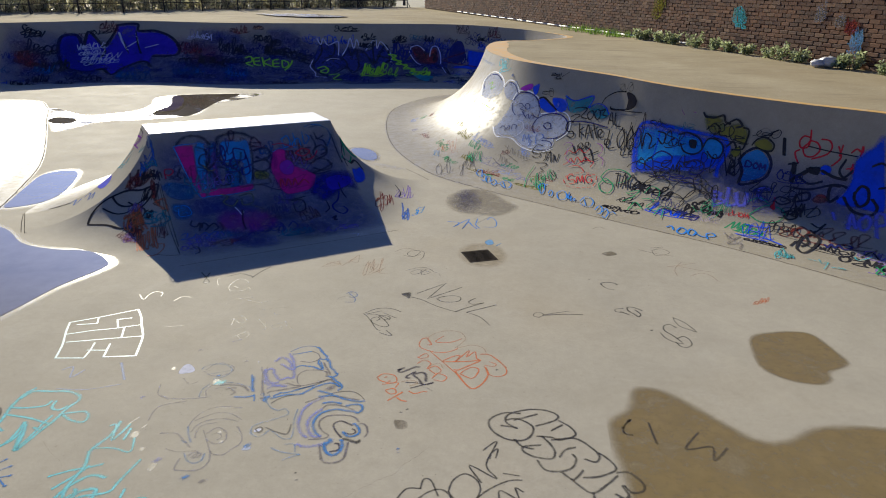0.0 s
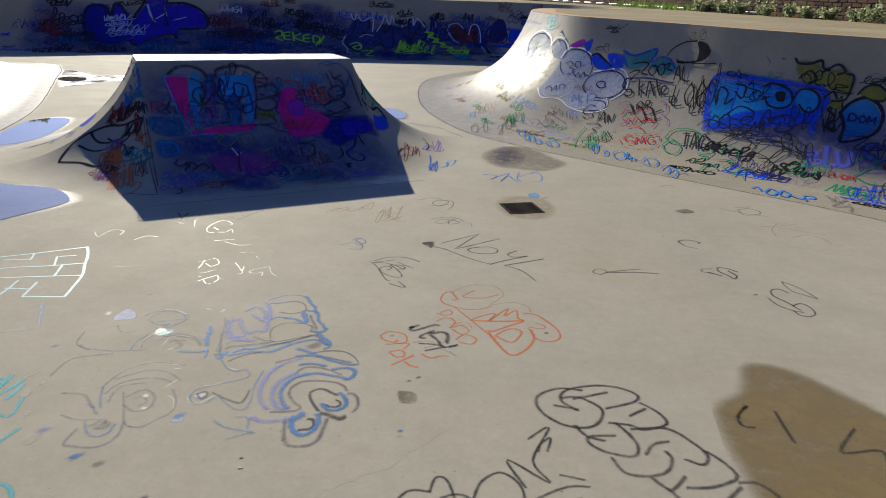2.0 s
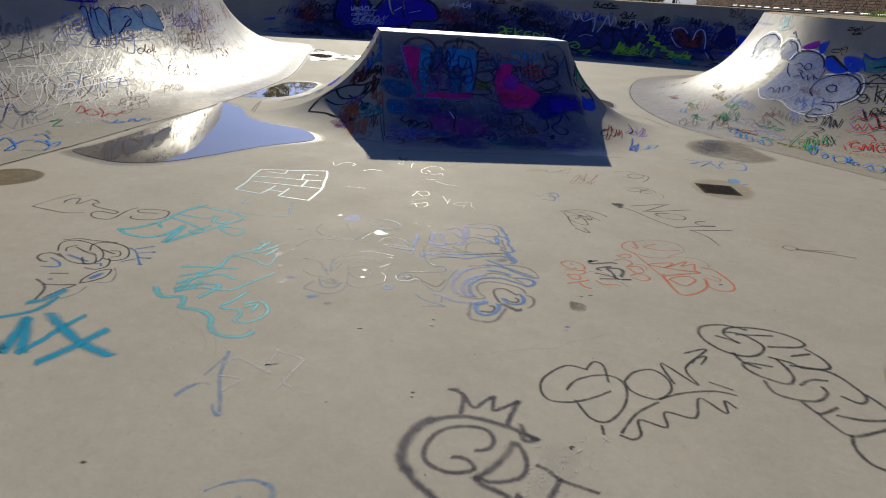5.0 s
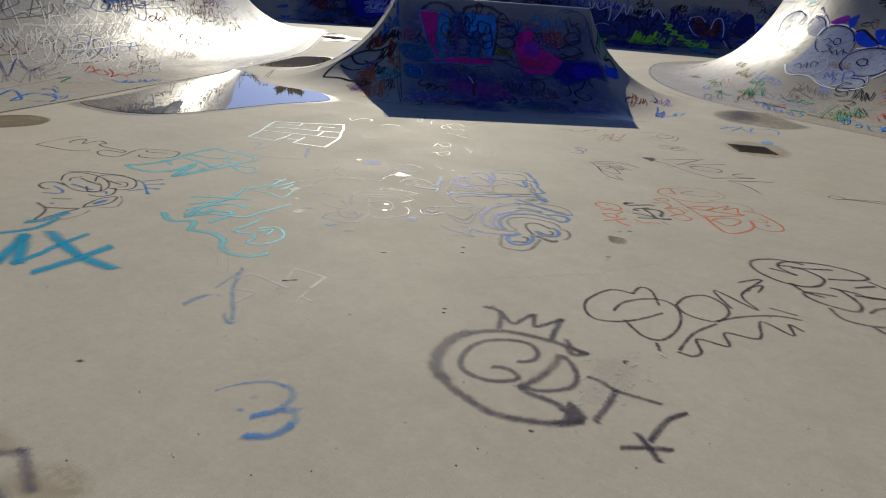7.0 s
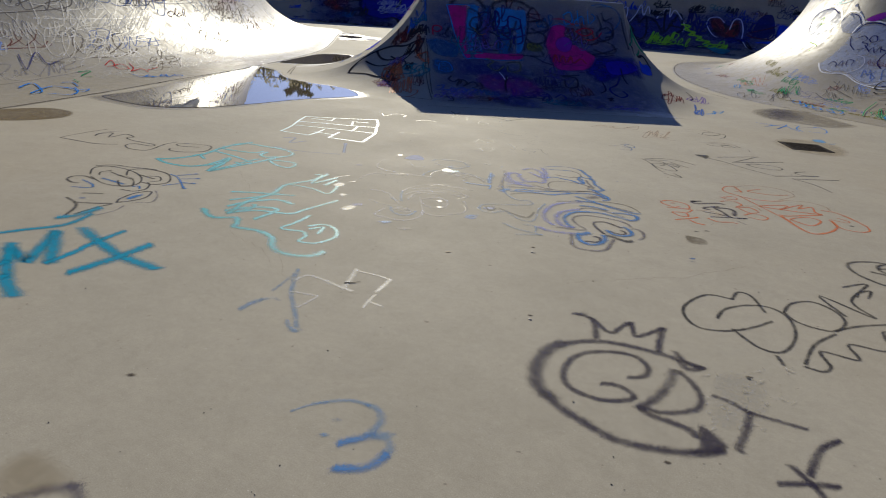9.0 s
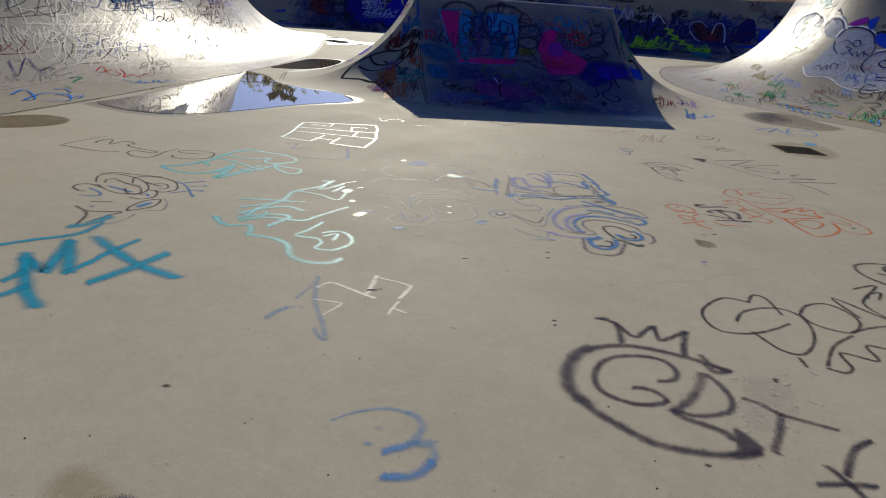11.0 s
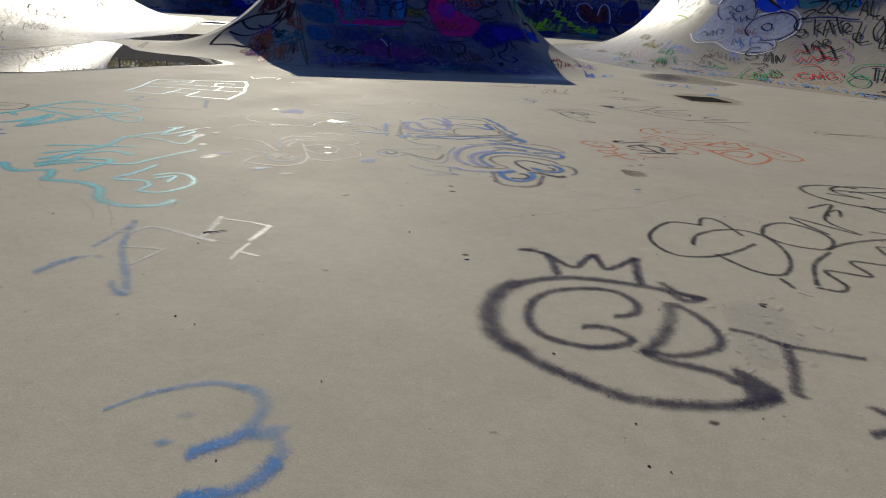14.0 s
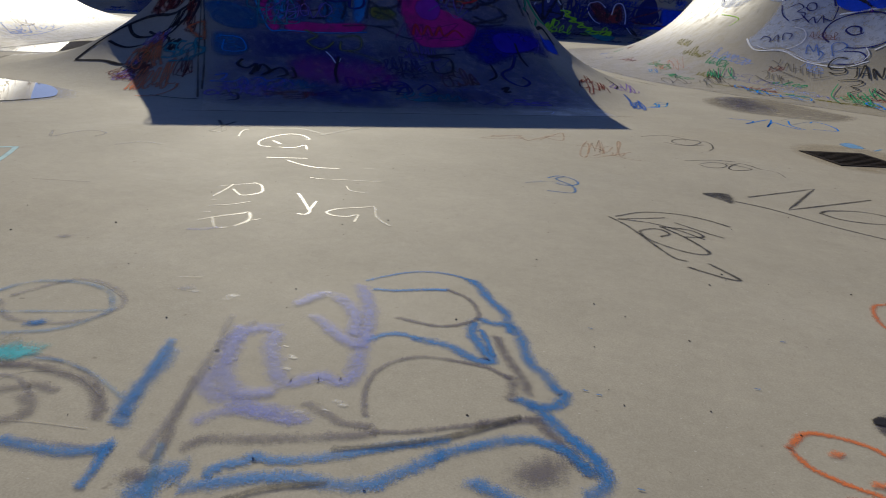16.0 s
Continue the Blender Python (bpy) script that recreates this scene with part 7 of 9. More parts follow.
line("ink", 1.8, -839.6, -172.7, -917.5, -39.6, -1101.1, -54.4, -1089.6, -164.2, -945.1, -222.5)
line("ink", 1.4, -591.1, -177.1, -714.3, -98.5, -877.5, -147, -811.1, -265.6, -683.2, -263)
scrawl("ink", 1.2, 741, 4, -917.5, -39.6, -266.7, -32, 36.4, 96.4)
scrawl("navy", 0.96, 742, 4, -530.5, -223.7, -361.3, -44.5, 39.3, 105.2)
scrawl("green", 0.84, 743, 4, -1022.5, -225, -319.4, 44.3, 36.6, 112.7)
scrawl("lightpurple", 0.6, 744, 5, -1045.3, -369.5, -296.4, 46, 36.1, 112.2)
scrawl("ink", 1.08, 745, 3, -1450.9, 40.6, -298, 11.2, 17.1, 57.1)
scrawl("ink", 1.2, 746, 3, -1814.1, 38.7, -270.3, 6, 32, 72.9)
scrawl("ink", 1.32, 747, 3, -1907.1, -105.2, -234.9, 54.3, 31.9, 120.9)
scrawl("navy", 1.08, 748, 4, -1467.2, -59.4, -260.7, 67.4, 38.5, 97.1)
scrawl("ink", 1.2, 749, 4, -1813, -227.4, -331.6, 0.4, 21.3, 100.9)
scrawl("navy", 1.2, 750, 4, -1696.5, 116.2, -326.2, 5, 24.3, 48)
scrawl("ink", 1.8, 751, 3, -1158.7, 89, -138.3, 19.2, 74.5, 125.2)
line("ink", 3.0, -1094.9, 203.5, -1152.9, 220.1, -1209.3, 191.6, -1149.5, 174.4, -1225, 151.8, -1177.8, 115.5, -1256, 99.3)
graffiti(BANK_WALL, 56.34, 0.984, "olive spray letters with black outlines")
blob("olive", 0.1, -0.1, -178.1, 0.7, -217.6, -9.5, -345.8, -2.7, -423.3, -8.3, -463.6, -20.4, -448.8, -47.4, -304, -33.7, -140, -30.8, -40.4, -21.2)
blob("olive", -332.1, -71.1, -407.3, -52.1, -436.6, -72.9, -384.9, -87.9)
line("ink", 3.4, 21.4, 3.3, -12, -1.2, -99.7, -0.9, -186.4, 3.8, -214.2, -4.1, -264.8, -6.7)
line("ink", 3, -217.6, -9.5, -315.9, 1.4, -388, -6.1, -330.6, -10.7)
line("ink", 2.6, -401.4, -8.9, -460.3, -11.5, -462.9, -31, -440.5, -57.5, -344.5, -64.1)
line("ink", 2.2, -44.1, -24.3, -113.3, -9.7, -185.2, -20.6, -128.6, -33.7)
scrawl("ink", 1.2, 761, 4, -62.4, -31.5, -378.4, -8.6, 10.1, 23.6)
blob("olive", -543.6, -40.6, -566.4, -28.3, -651.2, -21.4, -738.1, -32.1, -733.2, -47.8, -638.2, -49.3)
line("ink", 2.4, -525.8, -41.4, -563.8, -26.2, -648.5, -19.6, -747.9, -31.7, -734.7, -49, -639.6, -50.5)
scrawl("ink", 0.84, 762, 3, -507.8, -19.1, -260.2, 1, 0.5, 12.7)
graffiti(BANK_WALL, 51.81, 0.894, "pale blue drip-shaped spray bubble")
blob("skyblue", 0.3, -0.4, -41.7, 25.1, -137.7, 41.2, -236.8, 29.4, -300, 1.4, -284.2, -41.5, -191.4, -72.2, -69.8, -89.6, -58.7, -43.2)
line("ink", 4, 18.2, -1.6, -30.1, 27.5, -133.5, 44.9, -252.3, 32.9, -319.3, 2.6, -305.6, -48.3, -200.2, -83.6, -62.8, -106.5, -45.5, -44.3, 18.2, -1.6)
word("navy", 2.4, "DOM", -56.3, -22.6, -220.5, 0.8, 9.3, 21.8)
graffiti(BANK_WALL, 53.39, 0.714, "violet-blue letters on the shaded bank")
line("lilac", 7, -0.2, -0.3, -40, -50, -65.3, -110.7)
line("lilac", 7, -4.2, -6.7, -85.2, -4.5, -83.9, -42, -151, -57.7, -74, -108.8)
line("lilac", 7, -140.2, 37, -166.7, -27.5, -194.8, -83, -268.3, -60.2)
line("lilac", 7, -229.6, 17.6, -294.6, -55.3, -355.8, -44.3, -337.4, 29.5)
line("lilac", 7, -553.7, 77.7, -445.6, 71.8, -454.1, 32.4, -539.2, 12)
line("red", 2.0, -636, -22.1, -652.9, 0.6, -646, 40.2)
dot("red", 6, -648.6, -16.9)
scrawl("red", 0.84, 771, 4, -229.7, -163, -231.8, 5.1, 21.7, 73.9)
scrawl("royal", 1.44, 772, 4, -513.4, -385.2, -296.4, 34, 50.9, 169.7)
line("royal", 4, -463.1, -392.2, -638.5, -407.5, -802.7, -401.7)
line("green", 1.8, -454.2, -110, -569.8, -24.7, -753.6, -20.1, -832.8, -59.8, -764.8, -130.5, -597.3, -156.8, -459.1, -118.4)
line("green", 1.6, -378.9, -18.2, -487.5, 21.1, -609.2, -5.2)
blob("violet", 848.2, 279, 791.5, 279, 657.8, 279, 594.7, 279, 520.5, 279, 520.2, 275.9, 621.8, 273.3, 698.7, 278.8, 823.1, 279)
blob("violet", 471.5, 274.4, 436.8, 276, 395, 273.8, 421.4, 270.9)
line("violet", 1.2, 594.5, 274.9, 535.3, 265.8)
line("ink", 5, -545.6, 253.8, -586.5, 219.1)
line("ghost", 2.4, -356.8, -423.8, -469.5, -546.5, -429.5, -414.9, -561.7, -585.7, -580.4, -497.8)
line("ghost", 1.4, -248.4, 258.2, -328.1, 266.2, -439, 257.2, -477.9, 263.5)
graffiti(BANK_WALL, 44.92, 0.986, "thin red spray lettering")
line("red", 2.2, 0, 0, -18, -13, -2, -27, 81, -30, 117, -18, 74, -9, -16, -10)
line("red", 2.2, -4, -19, 49, -31, -3, -47, -110, -46, -185, -29, -126, -17, -27, -15, -4, -19)
line("red", 2.2, -174, -10, -297, -11, -348, -22, -289, -37, -103, -52)
line("red", 2.2, -442, -18, -504, -39, -404, -62)
line("red", 2.2, -499, -15, -480, -36)
line("red", 2.2, -634, -26, -695, -18, -775, -23, -761, -12, -759, -31)
line("red", 2.2, 88, -35, 138, -44, 64, -70)
line("red", 2.2, -105, 11, -106, 4)
line("red", 2.2, -614, -65, -725, -60, -677, -76, -686, -50)
blob("red", 211, -289, 189, -275, 154, -295, 169, -313)
line("red", 2.2, 182, -285, 194, -240)
blob("redbrown", -247, -202, -330, -169, -441, -178, -429, -207, -301, -216)
blob("royal", -243, -75, -307, -62, -409, -67, -400, -88, -296, -95)
line("ink", 1.6, -16, -25, -308, -29, -721, -32)
line("ink", 7, 104, -74, 78, -140)
line("ink", 6, 59, -121, -124, -81)
blob("ink", -63, -82, -246, -72, -234, -96, -139, -95)
line("ink", 3, 175, -77, 69, -71)
line("ink", 3, 35, -163, -169, -159, -450, -126, -625, -121, -737, -141)
line("ink", 4, -575, -124, -454, -131, -469, -198, -575, -170)
line("ink", 4, -281, -81, -485, -96, -636, -97)
line("ink", 3, -9, -116, -148, -135, -319, -118)
line("ink", 3, -21, -233, -49, -193, -181, -173, -205, -205, -75, -228)
line("ink", 3, 36, -312, -35, -294, -128, -301, -117, -339, -33, -359, 21, -336)
line("ink", 3, -50, -318, -128, -264, -175, -319)
line("ink", 1.6, -190, -272, -348, -244, -396, -280, -242, -312, -341, -232)
line("ink", 2.4, 209, -256, 153, -222, 6, -235, 95, -265, 184, -253)
line("ink", 4, -275, -485, -257, -561, -265, -665, -345, -719, -421, -599, -469, -473, -377, -441, -308, -466, -359, -535, -298, -606)
line("ink", 3, -190, -644, -235, -551, -364, -577)
line("ink", 2.4, -330, -351, -434, -372, -501, -330, -396, -417, -339, -406)
line("ink", 2, -940, -556, -1064, -479, -1146, -532)
line("navy", 3, -539, -514, -577, -539, -607, -491, -649, -526, -693, -482, -746, -515, -840, -482, -803, -468)
graffiti(BANK_WALL, 37.07, 0.964, "bright blue spray cloud with violet letters")
blob("royal", 0, 0, -86, 11, -231, 17, -373, -156, -250, -187, -47, -182, 112, -184, 232, -170, 143, -125, 87, -80, 82, -22)
line("ink", 4, 8, -119, -53, -88, -140, -99, -150, -145, -68, -172, 0, -144, 8, -119)
line("ink", 4, 132, -143, -2, -200, -205, -204, -271, -164, -200, -130)
line("ink", 3, -132, -26, -220, -16, -281, -19)
line("ink", 3, -252, -85, -330, -78)
line("ink", 3, 202, -20, 260, -51, 183, -69, 87, -45)
line("lilac", 7, 17, -309, 3, -216, -73, -297)
line("lilac", 7, 37, -282, -103, -265)
line("lilac", 7, -163, -212, -99, -249, -130, -297, -201, -281, -218, -230, -163, -212)
line("lilac", 7, -319, -326, -281, -201, -366, -188, -399, -231, -310, -255)
line("lilac", 5, 231, -230, 188, -269)
line("royal", 3, 1158, -472, 1049, -471, 933, -456)
line("royal", 3, 1077, -534, 968, -533, 913, -493)
line("royal", 4.4, 1153, -654, 1022, -620, 911, -591, 686, -653)
line("brightblue", 2.6, 1804, -843, 1774, -800, 1718, -866)
line("brightblue", 2.6, 1681, -803, 1671, -887, 1598, -910, 1597, -826, 1667, -784, 1681, -803)
line("brightblue", 2.6, 1584, -784, 1559, -873, 1497, -890, 1506, -811, 1579, -771)
line("brightblue", 2.4, 1482, -843, 1398, -870, 1312, -805, 1362, -758, 1399, -802, 1338, -892)
line("grey", 3, 1244, -707, 1137, -772, 1105, -685, 1138, -884, 1028, -821, 988, -931)
scrawl("teal", 2, 428, 4, 661, -922, -147, 62, 35, 147)
line("teal", 2, 381, -790, 271, -785)
line("teal", 2, 278, -748, 241, -803, 186, -757, 215, -887)
line("teal", 2, 145, -823, 11, -800, 81, -798)
line("teal", 2, -83, -554, -130, -586, -281, -503)
line("green", 2, -331, -622, -427, -707, -322, -734, -450, -570)
graffiti(BANK_WALL, 239.27, 0.923, "old blue and violet spray clouds over a blue shade tint on the far bank")
# this wide sheet tints the bank as its skylit shade; the smaller ones are spray
blob("bluespray_shade", 0, 0, -515, 9, -1314, -41, -2121, -5, -2592, -13, -3111, -13, -3716, -25, -4294, -11, -4774, -22, -5042, -450, -3714, -634, -2590, -900, -1732, -809, -723, -919, 25, -751)
blob("bluespray_shade", -2715, 37, -2857, 53, -3075, 25, -3043, -91, -2884, -73, -2748, -41)
blob("bluespray_shade", -4217, -40, -4396, 2, -4655, -70, -4803, -260, -4564, -395, -4274, -241)
blob("bluespray_shade", -3433, -429, -3800, -472, -4128, -434, -4109, -885, -3599, -919)
blob("bluespray_shade", -2028, 42, -2400, 36, -2432, -43, -2215, -62, -2001, -22)
blob("bluespray_shade", -1710, -319, -2111, -176, -2463, -262, -2505, -597, -2021, -677, -1755, -528)
blob("bluespray_shade", -467, -59, -744, -30, -936, -458, -692, -623, -464, -412)
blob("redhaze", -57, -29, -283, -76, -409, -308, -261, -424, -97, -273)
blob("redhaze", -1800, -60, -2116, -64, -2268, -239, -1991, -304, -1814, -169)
graffiti(BANK_WALL, 206.69, 0.849, "black spiky outlined piece on the far bank")
blob("navyfill", 0, 0, -114, 16, -195, 9, -231, -74, -348, -7, -437, -24, -535, -43, -611, 11, -688, 11, -764, -94, -761, -179, -640, -221, -517, -251, -390, -336, -263, -283, -66, -416, 58, -249)
line("ink", 6.8, -23, 39, -41, -39, 11, -141, 69, -255, -70, -425, -219, -324, -312, -221, -249, -129, -101, -154, -37, -184)
line("ink", 6.8, -92, 8, -179, 17, -162, -85, -61, -132)
line("ink", 6.8, -272, -99, -329, -16, -358, -95, -416, -34, -438, -250, -369, -363, -318, -251)
line("ink", 6.8, -436, -34, -519, -77, -603, -212, -585, 2, -611, 34)
line("ink", 6.8, -618, -198, -711, 19, -772, -146, -682, -227)
line("ink", 6.8, -634, -98, -760, -121)
line("ink", 5.1, -517, -251, -692, -358, -952, -427, -1057, -452)
line("ink", 5.1, -1312, -193, -1498, -279, -1707, -382, -1512, -246)
line("palewhite", 4.1, 69, -161, 99, -249, 50, -359, 42, -446, -75, -469)
line("palewhite", 4.4, 5, 61, -31, 13, -60, 61, -113, 7, -222, 37, -218, -91)
line("palewhite", 4.4, -262, -91, -317, -7, -353, 65, -389, -19, -419, 57, -449, -8)
line("palewhite", 4.4, -515, -37, -554, 19, -614, 59, -631, -18, -668, 42, -778, -77, -787, -171)
line("palewhite", 3.1, -227, -141, -144, -130, -80, -166)
blob("redbrown", -998, -15, -1092, -7, -1177, -84, -1249, -6, -1314, -52, -1355, -165, -1214, -208, -1106, -167)
line("ink", 5.1, -1010, -24, -1112, -95, -1052, -130, -1187, -118, -1144, -43, -1240, -95, -1285, -43, -1298, -153)
line("palewhite", 3.7, -985, -3, -983, -63, -1073, -172, -1140, -208)
line("palewhite", 3.4, -985, -3, -1066, 10, -1142, -34)
line("palewhite", 4.1, -1225, -99, -1226, -6, -1297, -3, -1372, -93, -1417, -196)
line("palewhite", 3.4, -1465, -248, -1589, -348)
blob("bluegreen", -1026, -322, -1227, -403, -1424, -446, -1378, -610, -1136, -452)
blob("navy", -1501, 22, -1642, 48, -1777, -79, -1679, -180, -1506, -112)
scrawl("navy", 6.8, 431, 6, -1469, -162, -438, -3, 59, 166)
scrawl("navy", 6.8, 432, 5, -778, -141, -215, -26, 4, 160)
blob("royal", -1802, -33, -1943, -8, -8269, -53, -2105, -248, -1916, -165)
line("redbrown", 6.8, -1780, -29, -1950, -189, -8169, -95)
scrawl("redbrown", 3.4, 433, 5, -1515, 115, -205, -2, 13, 33)
scrawl("redbrown", 4.1, 434, 5, -2118, 107, -303, 5, 28, 40)
scrawl("redbrown", 3.4, 435, 3, 680, 121, -99, -2, -6, 19)
word("ink", 8.5, "ROSE", 381, -104, -295, -101, -16, 88)
scrawl("ink", 4.4, 436, 6, 687, 47, -274, -38, -14, 46)
scrawl("ink", 3.4, 437, 5, -458, 63, -152, -7, -5, 32)
scrawl("ink", 3.4, 438, 4, -457, -7, -136, -8, -5, 48)
scrawl("ink", 6.8, 439, 5, 577, -93, -197, -1, -15, 94)
scrawl("ink", 4.1, 440, 6, 617, -682, -392, -111, -5, 185)
scrawl("ink", 3.4, 441, 4, -1123, 49, -112, -7, 4, 34)
scrawl("ink", 3.4, 442, 3, -1918, 71, -165, 4, 12, 24)
scrawl("ink", 3.1, 443, 5, -782, 42, -136, 0, -4, 47)
scrawl("ink", 3.1, 444, 5, -184, 116, -238, -4, -11, 23)
scrawl("ink", 5.1, 445, 5, 3112, 90, -211, -18, -21, 43)
scrawl("ink", 5.8, 446, 5, 3117, -43, -313, -60, -33, 107)
scrawl("ink", 5.1, 447, 6, 2961, -317, -286, -53, -16, 172)
scrawl("ink", 4.1, 448, 7, 2707, -595, -408, -105, -2, 188)
scrawl("ink", 5.1, 449, 7, 1066, -49, -313, -34, -15, 92)
scrawl("ink", 4.4, 450, 8, 1467, -241, -515, -4, -12, 113)
scrawl("ink", 4.1, 451, 6, 1441, -498, -357, -2, -6, 130)
scrawl("ink", 3.4, 452, 6, 3046, -616, -169, -91, -5, 232)
scrawl("ink", 3.4, 453, 6, 2788, -845, -215, 0, 50, 188)
scrawl("ink", 4.1, 454, 7, 1227, -175, -471, -12, -12, 81)
scrawl("ink", 3.4, 455, 6, 3220, -845, -211, 0, 30, 263)
scrawl("tealblue", 5.1, 456, 7, 2145, -585, -367, -28, 1, 193)
scrawl("tealblue", 5.1, 457, 7, 1545, -414, -320, 1, -8, 109)
scrawl("tealblue", 5.1, 458, 6, 989, -424, -234, -20, -8, 148)
scrawl("tealblue", 5.1, 459, 6, 3049, -343, -198, -45, -12, 130)
scrawl("redbrown", 5.1, 460, 5, 2314, 93, -183, -5, -18, 48)
scrawl("redbrown", 4.4, 461, 5, 3188, -120, -146, -26, -17, 100)
scrawl("redbrown", 5.1, 462, 6, 1454, -95, -209, -1, -16, 118)
scrawl("redbrown", 4.1, 463, 5, 919, 98, -177, -1, -8, 33)
scrawl("redbrown", 5.1, 464, 5, 3113, -204, -137, -16, -9, 76)
scrawl("palewhite", 3.1, 465, 7, 1366, 41, -246, 3, -10, 42)
graffiti(BANK_WALL, 214.43, 0.723, "lime green scrawls on the far bank")
line("lime", 6.8, 0, 0, -59, 11, -67, -48, -8, -75, -76, -117)
line("lime", 6.8, -147, 0, -88, -12, -96, -88, -154, -102)
line("lime", 6.8, -97, -48, -146, -41)
line("lime", 6.8, -176, 0, -192, -117)
line("lime", 6.8, -254, -12, -190, -61, -270, -118)
line("lime", 6.8, -342, -24, -288, -36, -290, -118, -348, -124)
line("lime", 6.8, -291, -75, -346, -73)
line("lime", 6.8, -381, -37, -387, -134, -436, -120, -445, -63, -391, -32)
line("lime", 6.8, -489, -38, -456, -120, -405, -183)
line("lime", 6.8, -1527, 43, -1609, 32, -1573, -15, -1681, -41, -1622, -81, -1756, -97, -1722, -160, -1863, -161, -1828, -215, -2032, -214)
line("lime", 6.8, -1569, 21, -1711, -97, -1933, -235)
line("lime", 6.8, -754, -155, -828, -124, -871, -183, -842, -247, -783, -208, -868, -156)
line("lime", 6.8, -872, -290, -990, -270, -920, -395, -1011, -429)
scrawl("lime", 5.8, 466, 5, -1229, -294, -242, -3, -10, 185)
scrawl("lime", 4.4, 467, 4, -1404, -296, -274, -4, -1, 171)
scrawl("lime", 4.4, 468, 4, -1800, -301, -306, -22, 20, 140)
graffiti(FRONT, 0.27, 0.937, "pink and blue spray piece on the front face")
blob("pink", -0.1, 0.2, 20.4, 5.2, 25.8, -0.5, 22.7, -105, 21.2, -227.2, 26, -292.3, 18, -306.2, 12, -223, 6.6, -128.2)
blob("skyblue", 26.8, 6.2, 39.4, -1, 36.2, -115, 29.5, -237.7, 22.8, -248.2, 21.4, -133.3)
blob("tealblue", 42.1, -11.1, 57.6, -4.7, 53.1, -114.6, 43.9, -254.9, 31.5, -249)
blob("magenta", 44.3, -56.8, 53.6, -54, 45.4, -221.2, 36.2, -227.2)
blob("skyblue", 60.6, 1.8, 86.4, 3.8, 100, 1.1, 98.2, -99.4, 89.5, -230.4, 80.6, -247.5, 83.1, -100.7, 61.5, -105.7)
blob("tealblue", 61.5, -105.7, 80, -108.5, 75.1, -252, 56.9, -250.5)
blob("pink", 30.5, -258.9, 59.1, -258.7, 89.1, -251.4, 83.2, -300.3, 56.8, -308.8, 31.5, -310)
blob("olive", 96.7, -172.7, 110.5, -171.3, 117.1, -200.5, 108.4, -231.6, 95.5, -219.1)
line("skyblue", 2.0, -0.8, 0.3, 3.4, -59, 6.6, -128.2, 12, -223, 18, -306.2, 28.6, -304.7, 56.8, -308.8, 88.7, -295.6)
line("skyblue", 2.0, 0, 2.5, 20.5, 7.5, 39.5, 1.3)
line("black", 4.4, 4.1, 10.7, 14.3, 35.2, 28.7, 41.3, 40.9, 26.2, 46.6, -0.1)
line("black", 5.0, 56.6, 0.2, 60.8, 27.1, 78.4, 39.6, 95.2, 34.6, 107.5, 9.3)
line("black", 3.0, 27.4, -7.9, 38.1, -24.8, 42.3, -69.6, 35, -114.6, 27.1, -92.4, 31.5, -53.5, 42.2, -45.9)
line("black", 3.0, 45, -19, 54.3, -28.5, 49.4, -85.1, 38.4, -124.4, 35.3, -81.1)
line("black", 3.0, 62, -10.5, 55.8, -87, 65.8, -124.6, 80, -108.5, 86.4, -54.4)
line("black", 2.6, 24.3, -111.1, 38.9, -139.3, 44.4, -187.9, 34.7, -233.3, 24.2, -215.2)
line("black", 2.6, 49.6, -119.3, 61.3, -147.2, 60.6, -227.9, 47.2, -239)
line("black", 2.6, 68.6, -134.5, 76.8, -168.4, 71.9, -236.5)
line("olive", 1.6, 31.1, -102, 37.7, -138.9, 45.6, -135.7)
line("redbrown", 2.0, 40.7, -170.6, 48.7, -206, 59.2, -190.6)
line("black", 3.4, 105.2, -51, 121.7, -44.3, 126.6, -78.7, 114.5, -104.3, 105.1, -87)
line("black", 3.4, 100, -114.7, 117.6, -111.1, 121.3, -152.6, 106.6, -179.7, 97.8, -153.8)
line("black", 3.2, 99, -193.3, 111.4, -215.4, 113.9, -255.7, 98.5, -263.1)
line("black", 2.6, 103, -6.8, 99.5, -99.8, 91.2, -224.1)
line("black", 2.0, 71.7, -268.4, 98.5, -263.1, 116.2, -310, 135.7, -328.6)
graffiti(FRONT, 1.58, 0.869, "pink bubble letters with pale scrawls")
blob("pink", -0.2, -0.5, 11.4, 13.2, 18.5, 0.3, 16.7, -71.2, 35.3, -117.5, 50.5, -173.8, 38.5, -262.7, 18, -293.2, -2.5, -289.5, -8.6, -206.7, -11, -106.8)
blob("violet", 5.5, -67.5, 17.9, -52.8, 24.3, -86.7, 17.6, -145.4, 6.1, -147.7, 1.3, -111.4)
blob("magenta", -4.8, -27.9, 2.9, -7, 1.9, -79, -6.5, -101.9)
line("redhaze", 3, -9.3, -206.4, 3, -175, 5.2, -252.8, 18.6, -174.6)
line("lightpurple", 1.2, 18.3, -46.8, 26, -19, 27.2, -87.7, 35.8, -46, 37.2, -111.3, 44.4, -70.7)
line("lightpurple", 1.2, 12.8, -109, 27.3, -74.7, 34.2, -134.4, 47.9, -94.9)
line("lightpurple", 1.0, 24.8, -4.2, 25.8, -64.7, 36.4, -16, 35.7, -90.6)
line("red", 2.0, -5.7, -227.3, -1.1, -173.2, 1.2, -226.9, 8.5, -177.5, 9.6, -227.3)
line("red", 2.0, 12.5, -224.9, 18.1, -181.8, 19.4, -228.3, 30.1, -194.8, 35.1, -228.4)
line("skyblue", 1.0, -0.2, -0.5, 11.6, 16, 19.4, 2.9)
